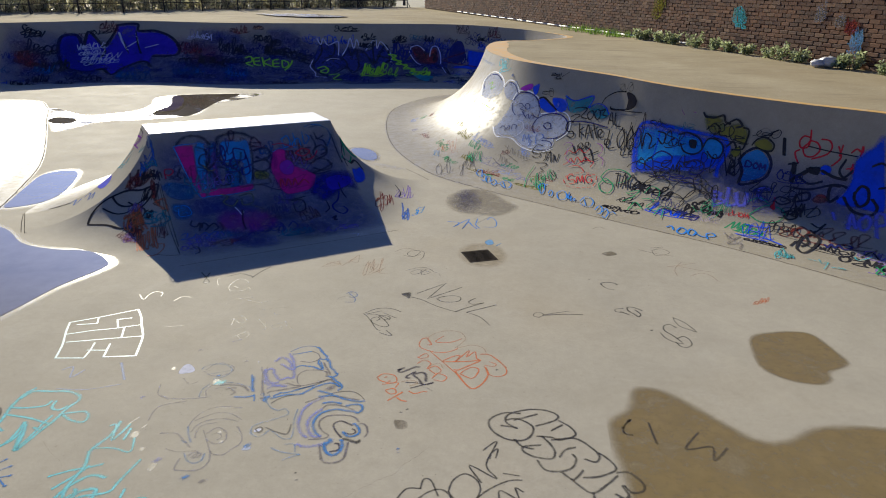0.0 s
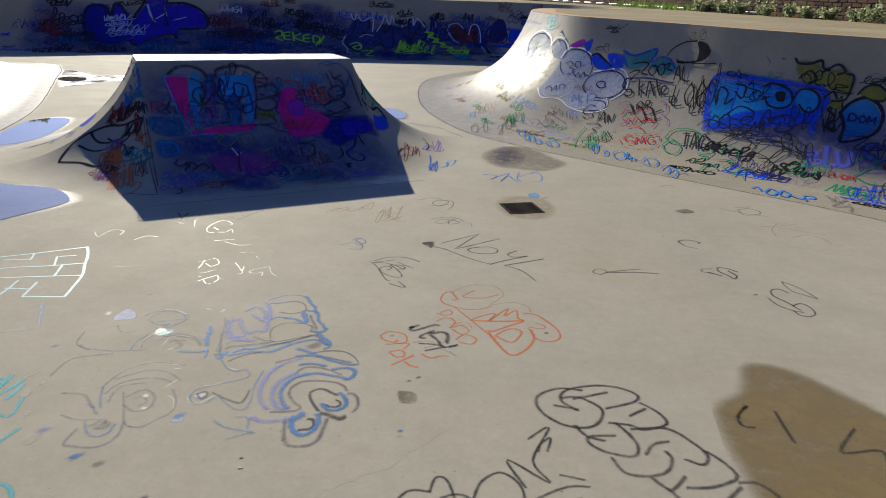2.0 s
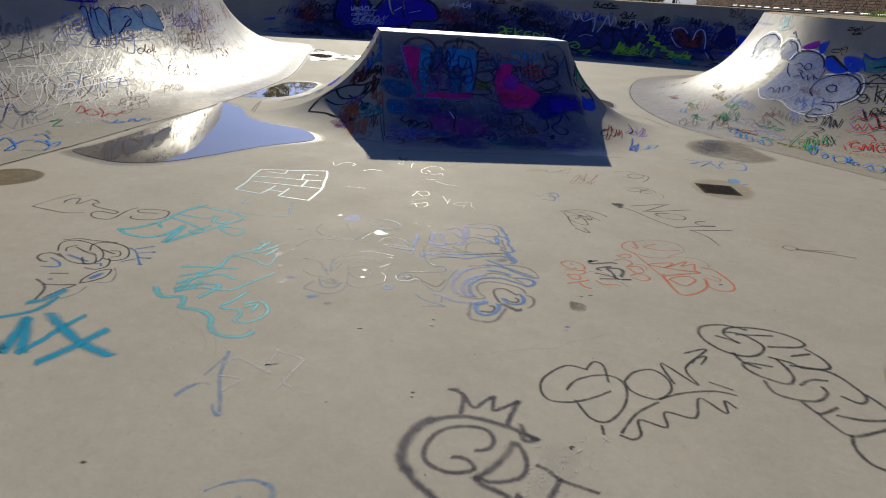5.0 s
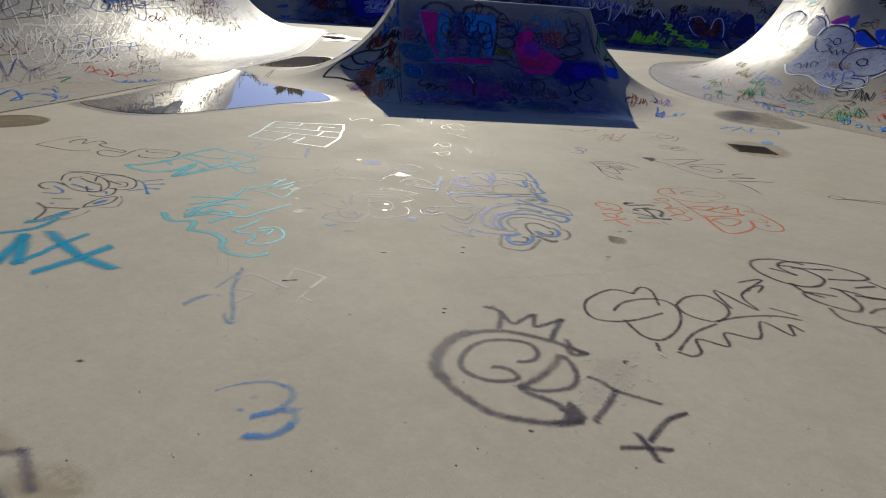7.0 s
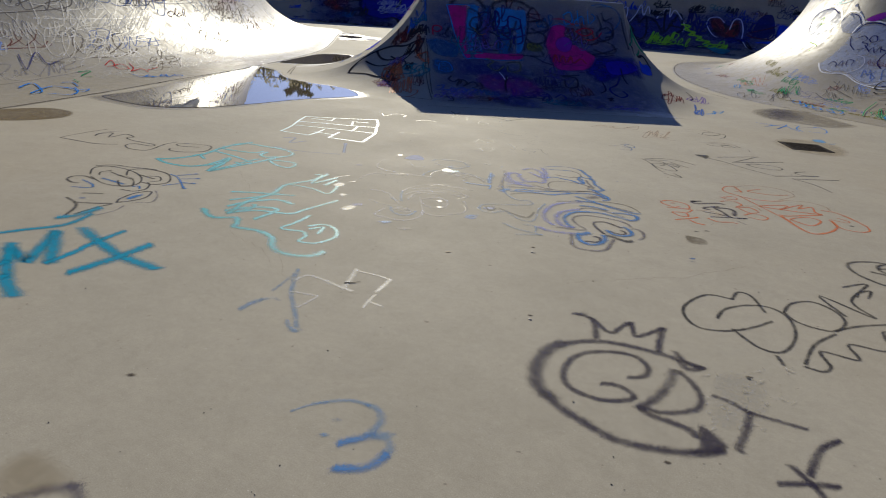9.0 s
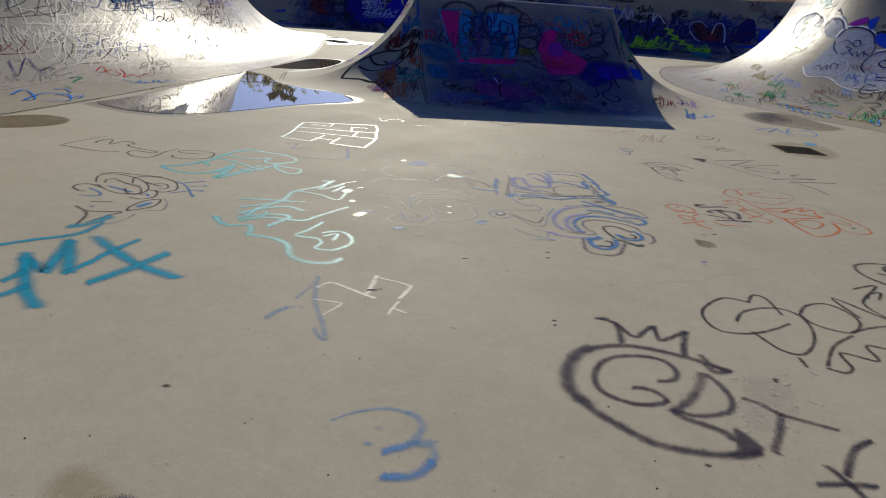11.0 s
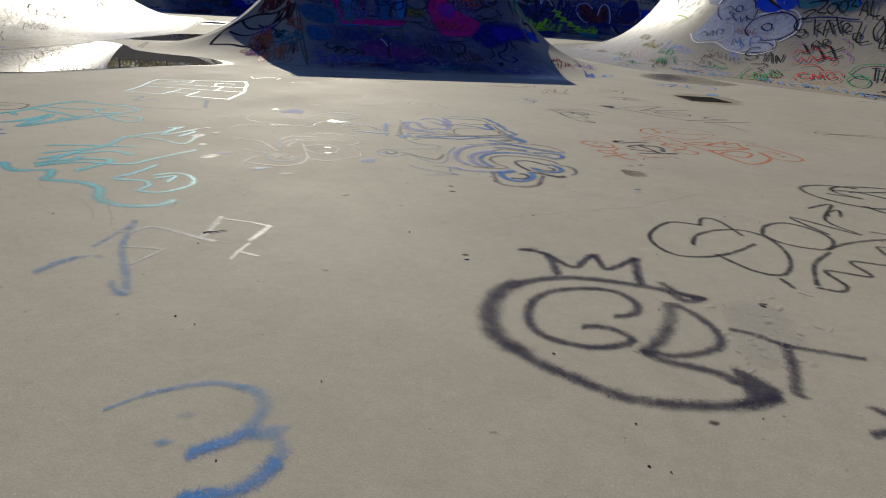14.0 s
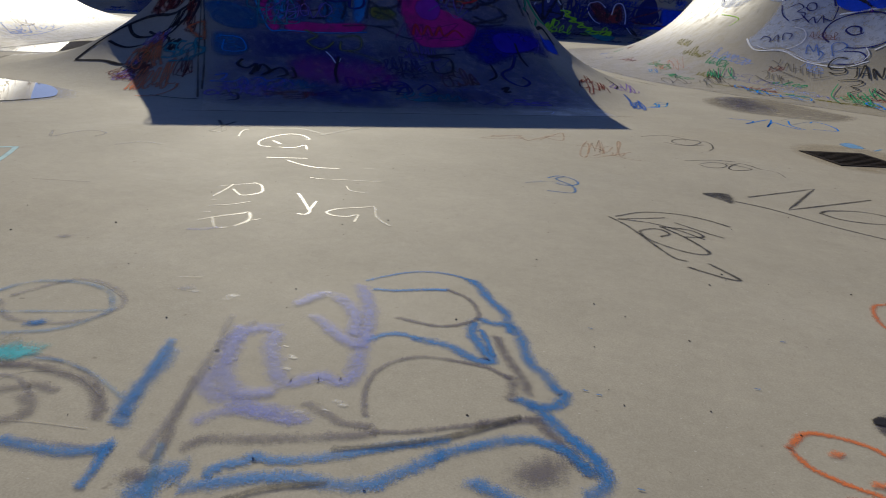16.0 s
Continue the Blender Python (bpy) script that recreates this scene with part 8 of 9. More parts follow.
line("lightpurple", 1.0, 50.5, -173.8, 38.2, -266.7, 17.8, -297.4, -2.8, -293.6)
graffiti(FRONT, 1.75, 0.929, "turquoise and orange scribbles in the top corner")
line("skyblue", 2.0, -0.3, -0.4, 9.6, 15.2, 10.9, -28.9, 1.2, -42.9, 0.6, -8.2)
line("skyblue", 2.0, 19.2, 25.6, 18.5, -47.1, 13.8, -29.5, 24.8, -0.3, 26.2, -43.4)
line("skyblue", 2.0, 33.2, 32.8, 32.8, -33.9, 41.8, -3.7, 37.9, 14.9)
line("tealblue", 2.2, 45.5, 45.1, 61.4, 52, 72.9, 31, 74.4, -10.3, 62.5, -63.8, 52.2, -78.9)
line("skyblue", 1.6, 39, 50.7, 50.3, 58.2, 65.2, 51.4)
line("red", 1.8, 14, -80.4, 26.6, -57.6, 36.6, -74.7, 25, -101.6, 14, -80.4)
line("orange", 1.6, 9.1, -44.8, 20.7, -36.5, 30.8, -61.5, 37.2, -117.9, 22.3, -119.5)
line("red", 1.6, 47.7, -77.7, 39.2, -112.1, 27.6, -127.6)
line("red", 1.2, -14.8, -23.1, -0.2, -21, 12.7, -45.7)
graffiti(FRONT, 2.2, 0.938, "black looping scribbles on the front face")
line("black", 2.8, 0, -0.5, 3.5, -54.9, -4.1, -96.9, 3.3, -130.3, 16.7, -102.8, 12.5, -57.1, -0.2, -74.1)
line("black", 3.2, -14.1, -163.9, -0.9, -135.4, 13.2, -149.8, 15.8, -195.5, 2.3, -215.4, -10.9, -192.4)
line("black", 3.0, -14.8, -226.6, 3.1, -204.9, 18.9, -175.6)
line("black", 2.6, 7.7, -20.2, 17.8, -38.6, 17.6, -90.8, 6.9, -112.4)
line("black", 2.4, 6.2, 11, 9.2, -20.5, 19.5, -6.8)
line("black", 2.2, -21, -209.7, -8.2, -236.8, 11.5, -222.8)
line("black", 2.2, 31.9, -6.6, 32.3, -61.8, 33.4, -126.7, 34.3, -174.1)
line("black", 2.2, -193.1, -171.3, -197.1, -148.8, -192.1, -115.9)
line("black", 1.6, -216.7, -153.3, -217.8, -118.6, -222.8, -156.9)
line("black", 1.6, -225, -109.1, -225, -149.4)
line("black", 1.6, -225, -110.4, -225, -153.4)
graffiti(FRONT, 2.08, 0.688, "dark blue spray cloud with black drips")
blob("deepblue", -0.1, -0.1, 19.1, 17.9, 49.4, 16.4, 54, -37.7, 54, -127.1, 51.1, -153.8, 33, -115.4, 13.9, -172.3, -4.7, -212.2, -13.9, -158.7, -18.6, -103)
blob("purpleblue", 12.5, -21.2, 35.9, -8.5, 51.9, -48.2, 41.5, -102.5, 15.5, -131.8, 7.9, -83.9)
blob("deepblue", 50, -14.9, 54, -28.1, 54, -90.5, 54, -110.7)
line("navy", 2.0, 21.8, -144.9, 13.3, -220.4, 2.3, -263.1, 2, -316.7, 9.8, -364.2, 18.7, -331.8, 16.7, -290.9)
line("ink", 1.6, -3.1, -208.5, -4.1, -284.1, -12.2, -320.5)
line("ink", 1.6, 27.5, -69.2, 26.1, -147.5, 27.5, -205.8)
line("lightpurple", 1.0, 47.6, -5.9, 47.9, -79.9, 39.5, -128.2)
line("ink", 2.4, -8.3, -393.9, -2.2, -376, -8, -418.9, -3.8, -417.3)
graffiti(FRONT, 0.08, 0.777, "red and turquoise letters on the front face")
line("red", 1.6, -0.1, 0, 0.4, 45.9, 6.7, 52.2, 11.1, 39.6, 6, 18.4, 0.7, 23.2)
blob("tealblue", -8.6, -36.1, 6.2, -23.7, 28, -61.7, 29.3, -124, 17, -146.1, 1.4, -130.4, -6.6, -85.2)
line("tealblue", 2.4, -6.5, -46.4, 7.1, -33.4, 22.7, -72.5, 26.4, -136.8, 8.2, -141.2, -2.4, -100.7, 2.4, -63.2)
blob("tealblue", -2.5, -178.9, 10.1, -171.6, 19.3, -199.9, 19.3, -272.5, 6.7, -305.4, -2.8, -272.8)
line("skyblue", 2.0, 1.9, -189.1, 15.8, -197.7, 18.4, -263.5, 4.2, -269.7, 4.8, -210)
line("tealblue", 2.0, -13, 190.9, -10.4, 217, -8.3, 185.5, -12.9, 164.6, -13, 190.9)
graffiti(FRONT, 0.59, 0.507, "faded purple and olive fills")
blob("magenta", -0.4, 0.2, 31.7, -5.6, 62.6, -56.3, 67, -194.5, 36.6, -241.4, 6.2, -207.5, -6.2, -123)
blob("haze", 62.1, 84.5, 102.3, 77.4, 117.6, -31.2, 105.8, -144, 75.3, -158.7, 60.6, -45.3)
blob("bluespray_shade", -25.7, 104.4, 23.8, 98.7, 60.4, 52.5, 54.7, -59.5, -6.7, -38.7, -28.6, 20.2)
line("olive", 2.4, 11.1, 128.6, 18.8, 101.6, 11, 67, 20.6, 28, 30.2, 71.2)
line("olive", 2.2, 34.1, 100.6, 50.1, 107.2, 48, 39.4, 34.5, 27.1, 35.5, 76)
line("olive", 1.8, 39.5, 23.8, 51.1, -1.7, 59.8, -35.3)
line("white", 1.0, 23.1, 13.5, 26.1, -19.2, 28.2, -57.2, 32.2, -23.7)
line("ink", 2.0, 31.3, -14.1, 25.7, -112.7, 24.7, -194.6)
line("lightpurple", 0.8, 83.8, -29.9, 97.2, -7.1, 101.7, -67.8, 113.5, -9.3)
line("lightpurple", 0.8, 86.2, -80.2, 99.9, -18.3, 101.3, -118.6)
line("ink", 1.4, 79.7, 40.3, 98.8, 19.1, 120.3, 31.9)
line("ink", 1.8, 98.2, 10.4, 114.7, -0.8, 111.4, -85.8, 98.7, -95.6, 99.9, -18.3)
blob("haze", 83.9, -236, 123, -243, 132.7, -394.5, 97.8, -433.9, 77.2, -356.9)
blob("bluespray_shade", 11.1, -202, 44.8, -262.8, 54.6, -439.7, 24.8, -449.8, 4.5, -347.4)
graffiti(FRONT, 0.24, 0.455, "row of dark loops near the foot")
line("ink", 2.0, 0, 0.4, -3.3, -32.8, 2.4, -56.4, 9.2, -25.2, 4.6, -97.1)
line("ink", 2.0, 8.9, -71.9, 12.6, -28.1, 17.1, -69.9, 11.3, -103.7, 23.8, -47.2, 28.2, -90.1, 21.5, -113.8)
line("ink", 1.6, 32.2, -45.1, 33.5, -105.5, 29.4, -121.9)
line("blue", 1.8, -17.4, -114.5, -10.3, -102, -13.7, -148.7, -20.7, -161.7, -6.1, -157, -0.7, -121.7, 2.6, -166.7, -3.4, -181.3)
line("blue", 1.8, 4.6, -137.4, 10.7, -123.3, 13.9, -168.7, 7.8, -183.5, 22.3, -124.9, 25.4, -170.7, 19.1, -185.6)
line("ink", 1.4, -13.3, -270.9, -5.4, -257.9, -4.7, -320.4, -10.5, -337.4)
line("navy", 1.6, 77.2, -161.3, 87, -138.2, 87.9, -196.5, 79.8, -210.8, 93.7, -156.4)
line("navy", 1.6, 95.5, -169.8, 105.6, -146.3, 107.4, -207.2, 97.9, -220.4)
line("navy", 1.6, 112.3, -188.5, 121.4, -140, 125, -190.8, 116.3, -230.3)
line("palewhite", 0.8, 181, -414.8, 190.3, -413.7, 185.4, -455)
graffiti(CORNER_L, 0.13, 0.785, "red and black scribbles on the corner panel")
scrawl("redbrown", 4, 93, 5, -3, 0, 597, 36, -127, 48)
scrawl("redbrown", 3, 94, 4, 33, -45, 364, 69, -137, 50)
line("ink", 3.4, 102, -428, -54, -259, -29, -141, 204, -33, 716, -30)
line("ink", 3.4, 113, -435, 254, -386, 420, -386, 440, -213, 713, -50)
line("ink", 3, -16, -144, 214, -174, 455, -121, 571, -62)
line("ink", 3, 559, -47, 791, -32, 698, -116)
line("ink", 2.4, 258, -128, 547, -188, 517, -279)
line("ink", 2.4, 32, -251, 233, -254, 347, -215)
scrawl("ink", 2, 95, 4, 307, 58, 562, -42, -168, 47)
line("orange", 3.4, 698, -141, 859, -129, 869, -165, 869, -215, 812, -201, 698, -141)
scrawl("orange", 3, 96, 5, 453, -437, 146, 89, -163, 240)
scrawl("orange", 2, 97, 5, 599, -676, 139, 136, -55, 234)
line("blue", 3, 723, 180, 869, 116, 178, 121, 191, 62)
scrawl("blue", 3, 98, 4, 65, 104, 804, -26, -195, 24)
scrawl("bluegreen", 2.4, 99, 4, 226, 126, 643, -54, -79, 21)
scrawl("bluegreen", 3, 100, 4, 599, -348, 269, 58, -26, 117)
graffiti(CORNER_R, 0, 0.919, "dark green and blue scribbles on the corner panel")
line("green", 4, 0, 0, 100, -34, 121, -114, 38, -163)
line("green", 3, 99, -22, 999, -124, 215, -110)
line("ink", 4, 934, -127, 249, -137, 276, -230)
line("ink", 2, 0, -1, 839, -74, 902, -182)
blob("royal", 713, -184, 279, -197, 405, -276, 791, -329, 920, -298)
graffiti(FLOOR, -0.036, 2.584, "pale scuffed patch beside the black tag")
blob("scuff", 0, 0, -2, 19, 3, 27, 11, 24, 13, 9, 8, -1, 4, -6)
flecks("scuff", 81, 50, 1, -10, 14, 10, -7, 31)
flecks("scuff", 82, 30, 7, 9, 14, 10, -3, 24)
graffiti(FLOOR, -1.075, 1.427, "faint yellow-brown stain on the concrete", "damp_stain")
blob("rust", 0, 0, 10, 10, 23, 6, 19, -2, 8, -6)
blob("rust", -23, 3, -19, 9, -6, 7, -8, -2, -15, -5)
graffiti(FLOOR, -0.295, 7.687, "rusty dirt round the drain", "damp_stain")
blob("rust", 0, 0, 13, 30, 45, 30, 60, -3, 53, -37, 29, -47, 9, -32)
graffiti(SIDE_L, 0.84, 0.464, "blue, turquoise and violet scribbles on the narrow side ramp")
line("blue", 2.4, -2, 0, 29, 54, -304, 23, -83, 84, -372, 53)
line("blue", 2.4, 39, -115, 97, -62, -156, -88, 7, -21)
blob("lilac", 160, 113, 160, 198, 160, 241, -131, 216, -195, 146)
line("teal", 2.4, 160, 290, 14, 340, -90, 311, -92, 384, -165, 355, -101, 408)
line("teal", 3, 64, 307, 139, 372, -23, 426)
line("orange", 2, 59, 367, 21, 416, -12, 440)
line("violet", 2.4, 160, 492, -277, 496, 26, 455, -225, 520)
line("violet", 2, 160, 449, -334, 457)
scrawl("ink", 1, 601, 4, 157, -265, -82, 141, 3, 22)
line("ink", 1.6, 160, 521, -309, 513, -73, 475)
line("bluegreen", 3, -667, 486, -595, 452, -840, 489)
graffiti(CORNER_L, 0.1, 0.972, "blue letters at the top of the corner panel")
line("blue", 3, 4, 0, 899, -1, 808, -64, 73, -38, 899, -41)
line("blue", 3, 143, -58, 757, -70, 899, -109, 899, -112)
line("bluegreen", 3, 252, -57, 888, -87, 899, -104, 899, -118)
line("ink", 2, 263, -102, 512, -160, 645, -114, 756, -185, 896, -142, 899, -198)
line("crack", 1.2, 899, -224, 899, -324, 899, -484, 891, -737)
line("crack", 1.2, 877, -837, 791, -849, 713, -848)
graffiti(FLOOR, -5.863, 7.426, "cracked edge at the foot of the funbox")
line("crack", 1, 0, 0, 19, 17, 26, 40, 29, 68)
line("crack", 1, 0, 0, -58, 76)
line("crack", 0.8, 112, -29, 119, -21, 126, -27)
line("wornink", 1.8, 281, -87, 300, -109, 295, -112, 290, -86)
line("wornink", 1.8, 314, -92, 325, -83, 340, -88)
line("wornink", 1.8, 341, -91, 345, -72, 350, -59)
scrawl("wornink", 1, 602, 4, 46, -3, 10, 12, -22, 34)
scrawl("blue", 1.6, 603, 4, 91, -11, 27, -1, -20, 33)
graffiti(FLOOR, 0.112, 1.955, "small dark wet spots on the concrete")
blob("crack", 0, 0, 1, 1, 3, 0, 2, -2, 1, -2)
dot("crack", 1.4, 3, 4)
dot("crack", 1.4, -8, 90)
dot("crack", 1.6, -150, -13)
dot("crack", 1, -20, 34)
dot("crack", 1, -78, 88)
dot("crack", 1, -104, 153)
graffiti(FLOOR, -0.609, 9.981, "faint blue spray haze on the damp patch")
blob("bluespray_shade", 0, 0, 8, 46, 28, 44, 45, -17, 35, -71, 16, -63)
graffiti(CORNER_R, 0.51, 0.303, "small violet, blue and red scribbles on the sloping side")
scrawl("lightpurple", 1.6, 701, 4, 2, 0, -80, -147, -188, 43)
scrawl("blue", 2, 702, 4, 314, -251, -55, -48, -163, 110)
scrawl("redbrown", 1.4, 703, 4, 358, 35, -179, -81, -213, 114)
line("ink", 1.4, -253, 55, -114, -28, -13, -39)

old_tags("dark overlapping marker tags on the far bank", 150, 5, 176, 242, 0.22, 0.93, ("navy", "navy", "navyfill", "ink", "tealblue", "redbrown", "royal", "bluegreen", "lightpurple"), (0.13, 0.34), (1.6, 3.4))
old_tags("layers of tangled tags on the shaded bank", 18, 6, 20, 64, 0.2, 0.6, ("ink", "ink", "navy", "navy", "green", "redbrown", "royal", "ink", "lightpurple"), (0.12, 0.30), (1.6, 3.4))
old_tags("thin pale and coloured tags on the curved nose", 26, 7, 78, 120, 0.2, 0.6, ("lightblue", "green", "redbrown", "palewhite", "olive", "purple"), (0.10, 0.22), (0.9, 1.8))
old_tags("faded pale tags scratched over the sunlit bank", 120, 8, 318, 410, 0.22, 0.9, ("sheen", "sheen", "sheen", "tan", "faint", "sheen", "lightblue", "redbrown", "tan"), (0.16, 0.50), (0.9, 2.0))
old_tags("dark old tags high on the shaded bank", 28, 9, 345, 410, 0.76, 0.97, ("lightpurple", "redbrown", "lightpurple", "purple", "faint"), (0.14, 0.34), (1.4, 2.8))
graffiti(None, 0, 0, "")
graffiti(FRONT, 0, 0, "blue shade tint under worn layers of small marker tags on the front face")
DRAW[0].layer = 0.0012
# blue sheet over the whole face: its shade laid on as colour
blob("bluespray_shade", 4, 960, 130, 985, 253, 960, 255, 600, 254, 120, 130, 90, 4, 120, 3, 600)
DRAW[0].layer = 0.0014
frng = random.Random(21)
for i in range(26):
    scrawl(frng.choice(("navy", "navyfill", "lightpurple", "redbrown", "haze", "tealblue", "magenta", "bluegreen")), frng.uniform(1.2, 2.6), 500 + i, frng.randint(3, 6),
           frng.uniform(0, 215), frng.uniform(130, 900), frng.uniform(20, 55), frng.uniform(-20, 20), 0, frng.uniform(45, 110))
graffiti(CORNER_L, 0, 0, "worn layers of small tags on the corner panel")
DRAW[0].layer = 0.0016
for i in range(16):
    scrawl(frng.choice(("ink", "redbrown", "redbrown", "lightpurple", "redbrown", "blue")), frng.uniform(1.0, 2.4), 600 + i, 4,
           frng.uniform(330, 850), frng.uniform(200, 850), frng.uniform(60, 140), frng.uniform(-30, 30), 0, frng.uniform(60, 120))
graffiti(None, 0, 0, "")

puddle(-10.3, 31.0, "thin bright puddle lying on the far deck", -205, 90, -150, 10, -60, -90, 60, -150, 170, -170, 260, -60, 240, 0, 150, 110, 0, 220, -100, 200, z=deck_z(31.0) + 0.012)

# ---- joints between floor and banks, worn orange lip ----
for k0, k1 in ((14, 150), (306, 415)):
    d = Drawing(BANK_WALL, 0, 0, "dark dirty joint along the foot of the bank", "joint")
    for k in range(k0, k1, 8):
        d.ribbon("crack", 1.0 if k0 < 100 else 1.9, [(k + j * 0.5, 0.012 + 0.006 * noise.noise(Vector((k + j * 0.5, 0, 0)))) for j in range(0, 18)])
    d.finish()
d = Drawing(FLOOR, 0, 0, "cracked joint round the funbox", "joint")
for pts in ([fun_place(-0.1, FUN_FRONT + 0.01, 0), fun_place(1.2, FUN_FRONT + 0.012, 0), fun_place(FUN_LONG + 0.1, FUN_FRONT + 0.01, 0)],
            [fun_place(-FUN_SIDE - 0.01, 0.05, 0), fun_place(-FUN_SIDE - 0.012, -0.4, 0), fun_place(-FUN_SIDE, -0.8, 0)],
            [fun_place(FUN_LONG + FUN_SIDE + 0.01, 0.05, 0), fun_place(FUN_LONG + FUN_SIDE + 0.012, -0.4, 0), fun_place(FUN_LONG + FUN_SIDE, -0.8, 0)]):
    d.ribbon("crack", 0.9, smooth([(p.x, p.y) for p in pts], 10))
d.finish()
bm = bmesh.new()
rows = []
for k in range(24, 170, 2):
    lx, ly, tx, ty = RING[k]
    out = Vector((lx - tx, ly - ty, 0)).normalized()
    nose = max(0.0, 1 - abs(k - 112) / 26)
    wide = 0.16 + 0.7 * nose + 0.06 * noise.noise(Vector((k * 0.2, 0, 0)))
    a = Vector((lx, ly, deck_z(ly) + 0.004))
    b = a + out * wide
    b.z = deck_z(b.y) + 0.004
    rows.append((bm.verts.new(a), bm.verts.new(b)))
for a, b in zip(rows, rows[1:]):
    bm.faces.new((a[0], b[0], b[1], a[1]))
lip = Mat("worn_orange_paint", 0.6)
lip.color(lip.mix(lip.ramp(lip.noise(5, 6, 0.75), (0.46, 0.0), (0.66, 0.85)), (0.60, 0.34, 0.075), (0.46, 0.38, 0.23)))
lip_ob = mesh_object("lip_paint", bm, lip.m, deck, "worn orange paint along the bowl's lip", smooth=False)

# ---- drain ----
IRON = Mat("rusty_iron", 0.85)
IRON.color(IRON.ramp(IRON.noise(40, 4), (0.35, (0.006, 0.005, 0.005)), (0.7, (0.035, 0.022, 0.015))))
IRON.set("Specular IOR Level", 0.05)
# near-black plate under the bars: the pit's darkness is painted on
PIT = Mat("pit_shade", 0.95)
PIT.color(PIT.ramp(PIT.noise(30, 3), (0.3, (0.002, 0.002, 0.002)), (0.7, (0.008, 0.007, 0.006))))
PIT.set("Specular IOR Level", 0.0)
drain = new("floor_drain")
drain.matrix_basis = pose(-0.03, 7.57, 0.0, 0, 0, 24)
tagged(drain, "rusty black iron drain grate set in the floor", "drain")
bm = bmesh.new()
box(bm, (-0.165, -0.165, 0.0005), (0.165, 0.165, 0.003))
part("pit", bm, PIT.m, drain)
bm = bmesh.new()
for lo, hi in (((-0.175, -0.175, 0), (0.175, -0.15, 0.004)), ((-0.175, 0.15, 0), (0.175, 0.175, 0.004)), ((-0.175, -0.15, 0), (-0.15, 0.15, 0.004)), ((0.15, -0.15, 0), (0.175, 0.15, 0.004))):
    box(bm, lo, hi)
part("frame", bm, IRON.m, drain)
for i in range(9):
    bm = bmesh.new()
    box(bm, (-0.15, -0.14 + i * 0.0335, 0.0005), (0.15, -0.125 + i * 0.0335, 0.0045))
    part("bar", bm, IRON.m, drain)

# ---- block wall ----
WALL_A, WALL_B = Vector((9.4, 9.2, 0)), Vector((-6.2, 43.6, 0))
wall_way = (WALL_B - WALL_A).normalized()
wall_out = Vector((wall_way.y, -wall_way.x, 0))           # away from the bowl
WALL_LONG, WALL_HIGH = (WALL_B - WALL_A).length, 1.62


def wall_frame(d, z=0.0):
    """A pose at d metres along the wall's foot: x along it, y away from the bowl, z up from the deck."""
    p = WALL_A + wall_way * d
    m = Matrix((wall_way, wall_out, Vector((0, 0, 1)))).transposed().to_4x4()
    return Matrix.Translation((p.x, p.y, deck_z(p.y) + z)) @ m


mortar = Mat("mortar", 0.9)
mortar.color(mortar.ramp(mortar.noise(9, 5), (0.3, (0.12, 0.085, 0.058)), (0.7, (0.24, 0.18, 0.125))))
mortar.bump(mortar.noise(40, 4), 0.5, 0.01)
bm = bmesh.new()
for i in range(24):
    a, b = i * WALL_LONG / 24, (i + 1) * WALL_LONG / 24
    box(bm, (0, 0.03, -0.2), (b - a, 0.33, WALL_HIGH), wall_frame(a))
wall = mesh_object("wall_north", bm, mortar.m, smooth=False)
tagged(wall, "old reddish-brown tuff block wall with faded graffiti", "wall", kind="structure")
TUFF = Mat("tuff_block", 0.92)
info = TUFF.t.nodes.new("ShaderNodeObjectInfo").outputs["Random"]
isle = TUFF.t.nodes.new("ShaderNodeNewGeometry").outputs["Random Per Island"]
vary = TUFF.math("FRACT", TUFF.math("ADD", info, isle))
tone = TUFF.ramp(vary, (0.0, (0.075, 0.034, 0.022)), (0.3, (0.15, 0.066, 0.034)), (0.55, (0.21, 0.098, 0.048)), (0.8, (0.13, 0.075, 0.05)), (1.0, (0.26, 0.15, 0.085)))
tone = TUFF.mix(TUFF.ramp(TUFF.noise(14, 5, 0.7), (0.4, 0.0), (0.75, 0.5)), tone, (0.20, 0.135, 0.085))
TUFF.color(TUFF.mix(TUFF.math("MULTIPLY", TUFF.ramp(TUFF.noise(0.9, 6, 0.7), (0.48, 0.0), (0.68, 1.0)), 0.55), tone, (0.065, 0.042, 0.03)))
TUFF.bump(TUFF.noise(45, 5), 0.5, 0.006)
BL, BH = 0.25, 0.086


def block_mesh(bm, m, seed):
    """One rough tuff block with worn corners."""
    rng = random.Random(seed)
    vs = [bm.verts.new(m @ Vector((x + rng.uniform(-0.012, 0.012), y + rng.uniform(-0.003, 0.003), z + rng.uniform(-0.006, 0.006))))
          for x in (0.008, BL - 0.008) for y in (0.0, 0.09) for z in (0.006, BH - 0.006)]
    for q in ((0, 1, 5, 4), (2, 6, 7, 3), (0, 2, 3, 1), (4, 5, 7, 6), (1, 3, 7, 5), (0, 4, 6, 2)):
        bm.faces.new([vs[i] for i in q])


def make_block(seed):
    bm = bmesh.new()
    block_mesh(bm, Matrix(), seed)
    bmesh.ops.recalc_face_normals(bm, faces=bm.faces[:])
    bmesh.ops.bevel(bm, geom=bm.edges[:], offset=0.007, segments=1, affect="EDGES")
    me = bpy.data.meshes.new("block")
    bm.to_mesh(me)
    bm.free()
    me.materials.append(TUFF.m)
    return me


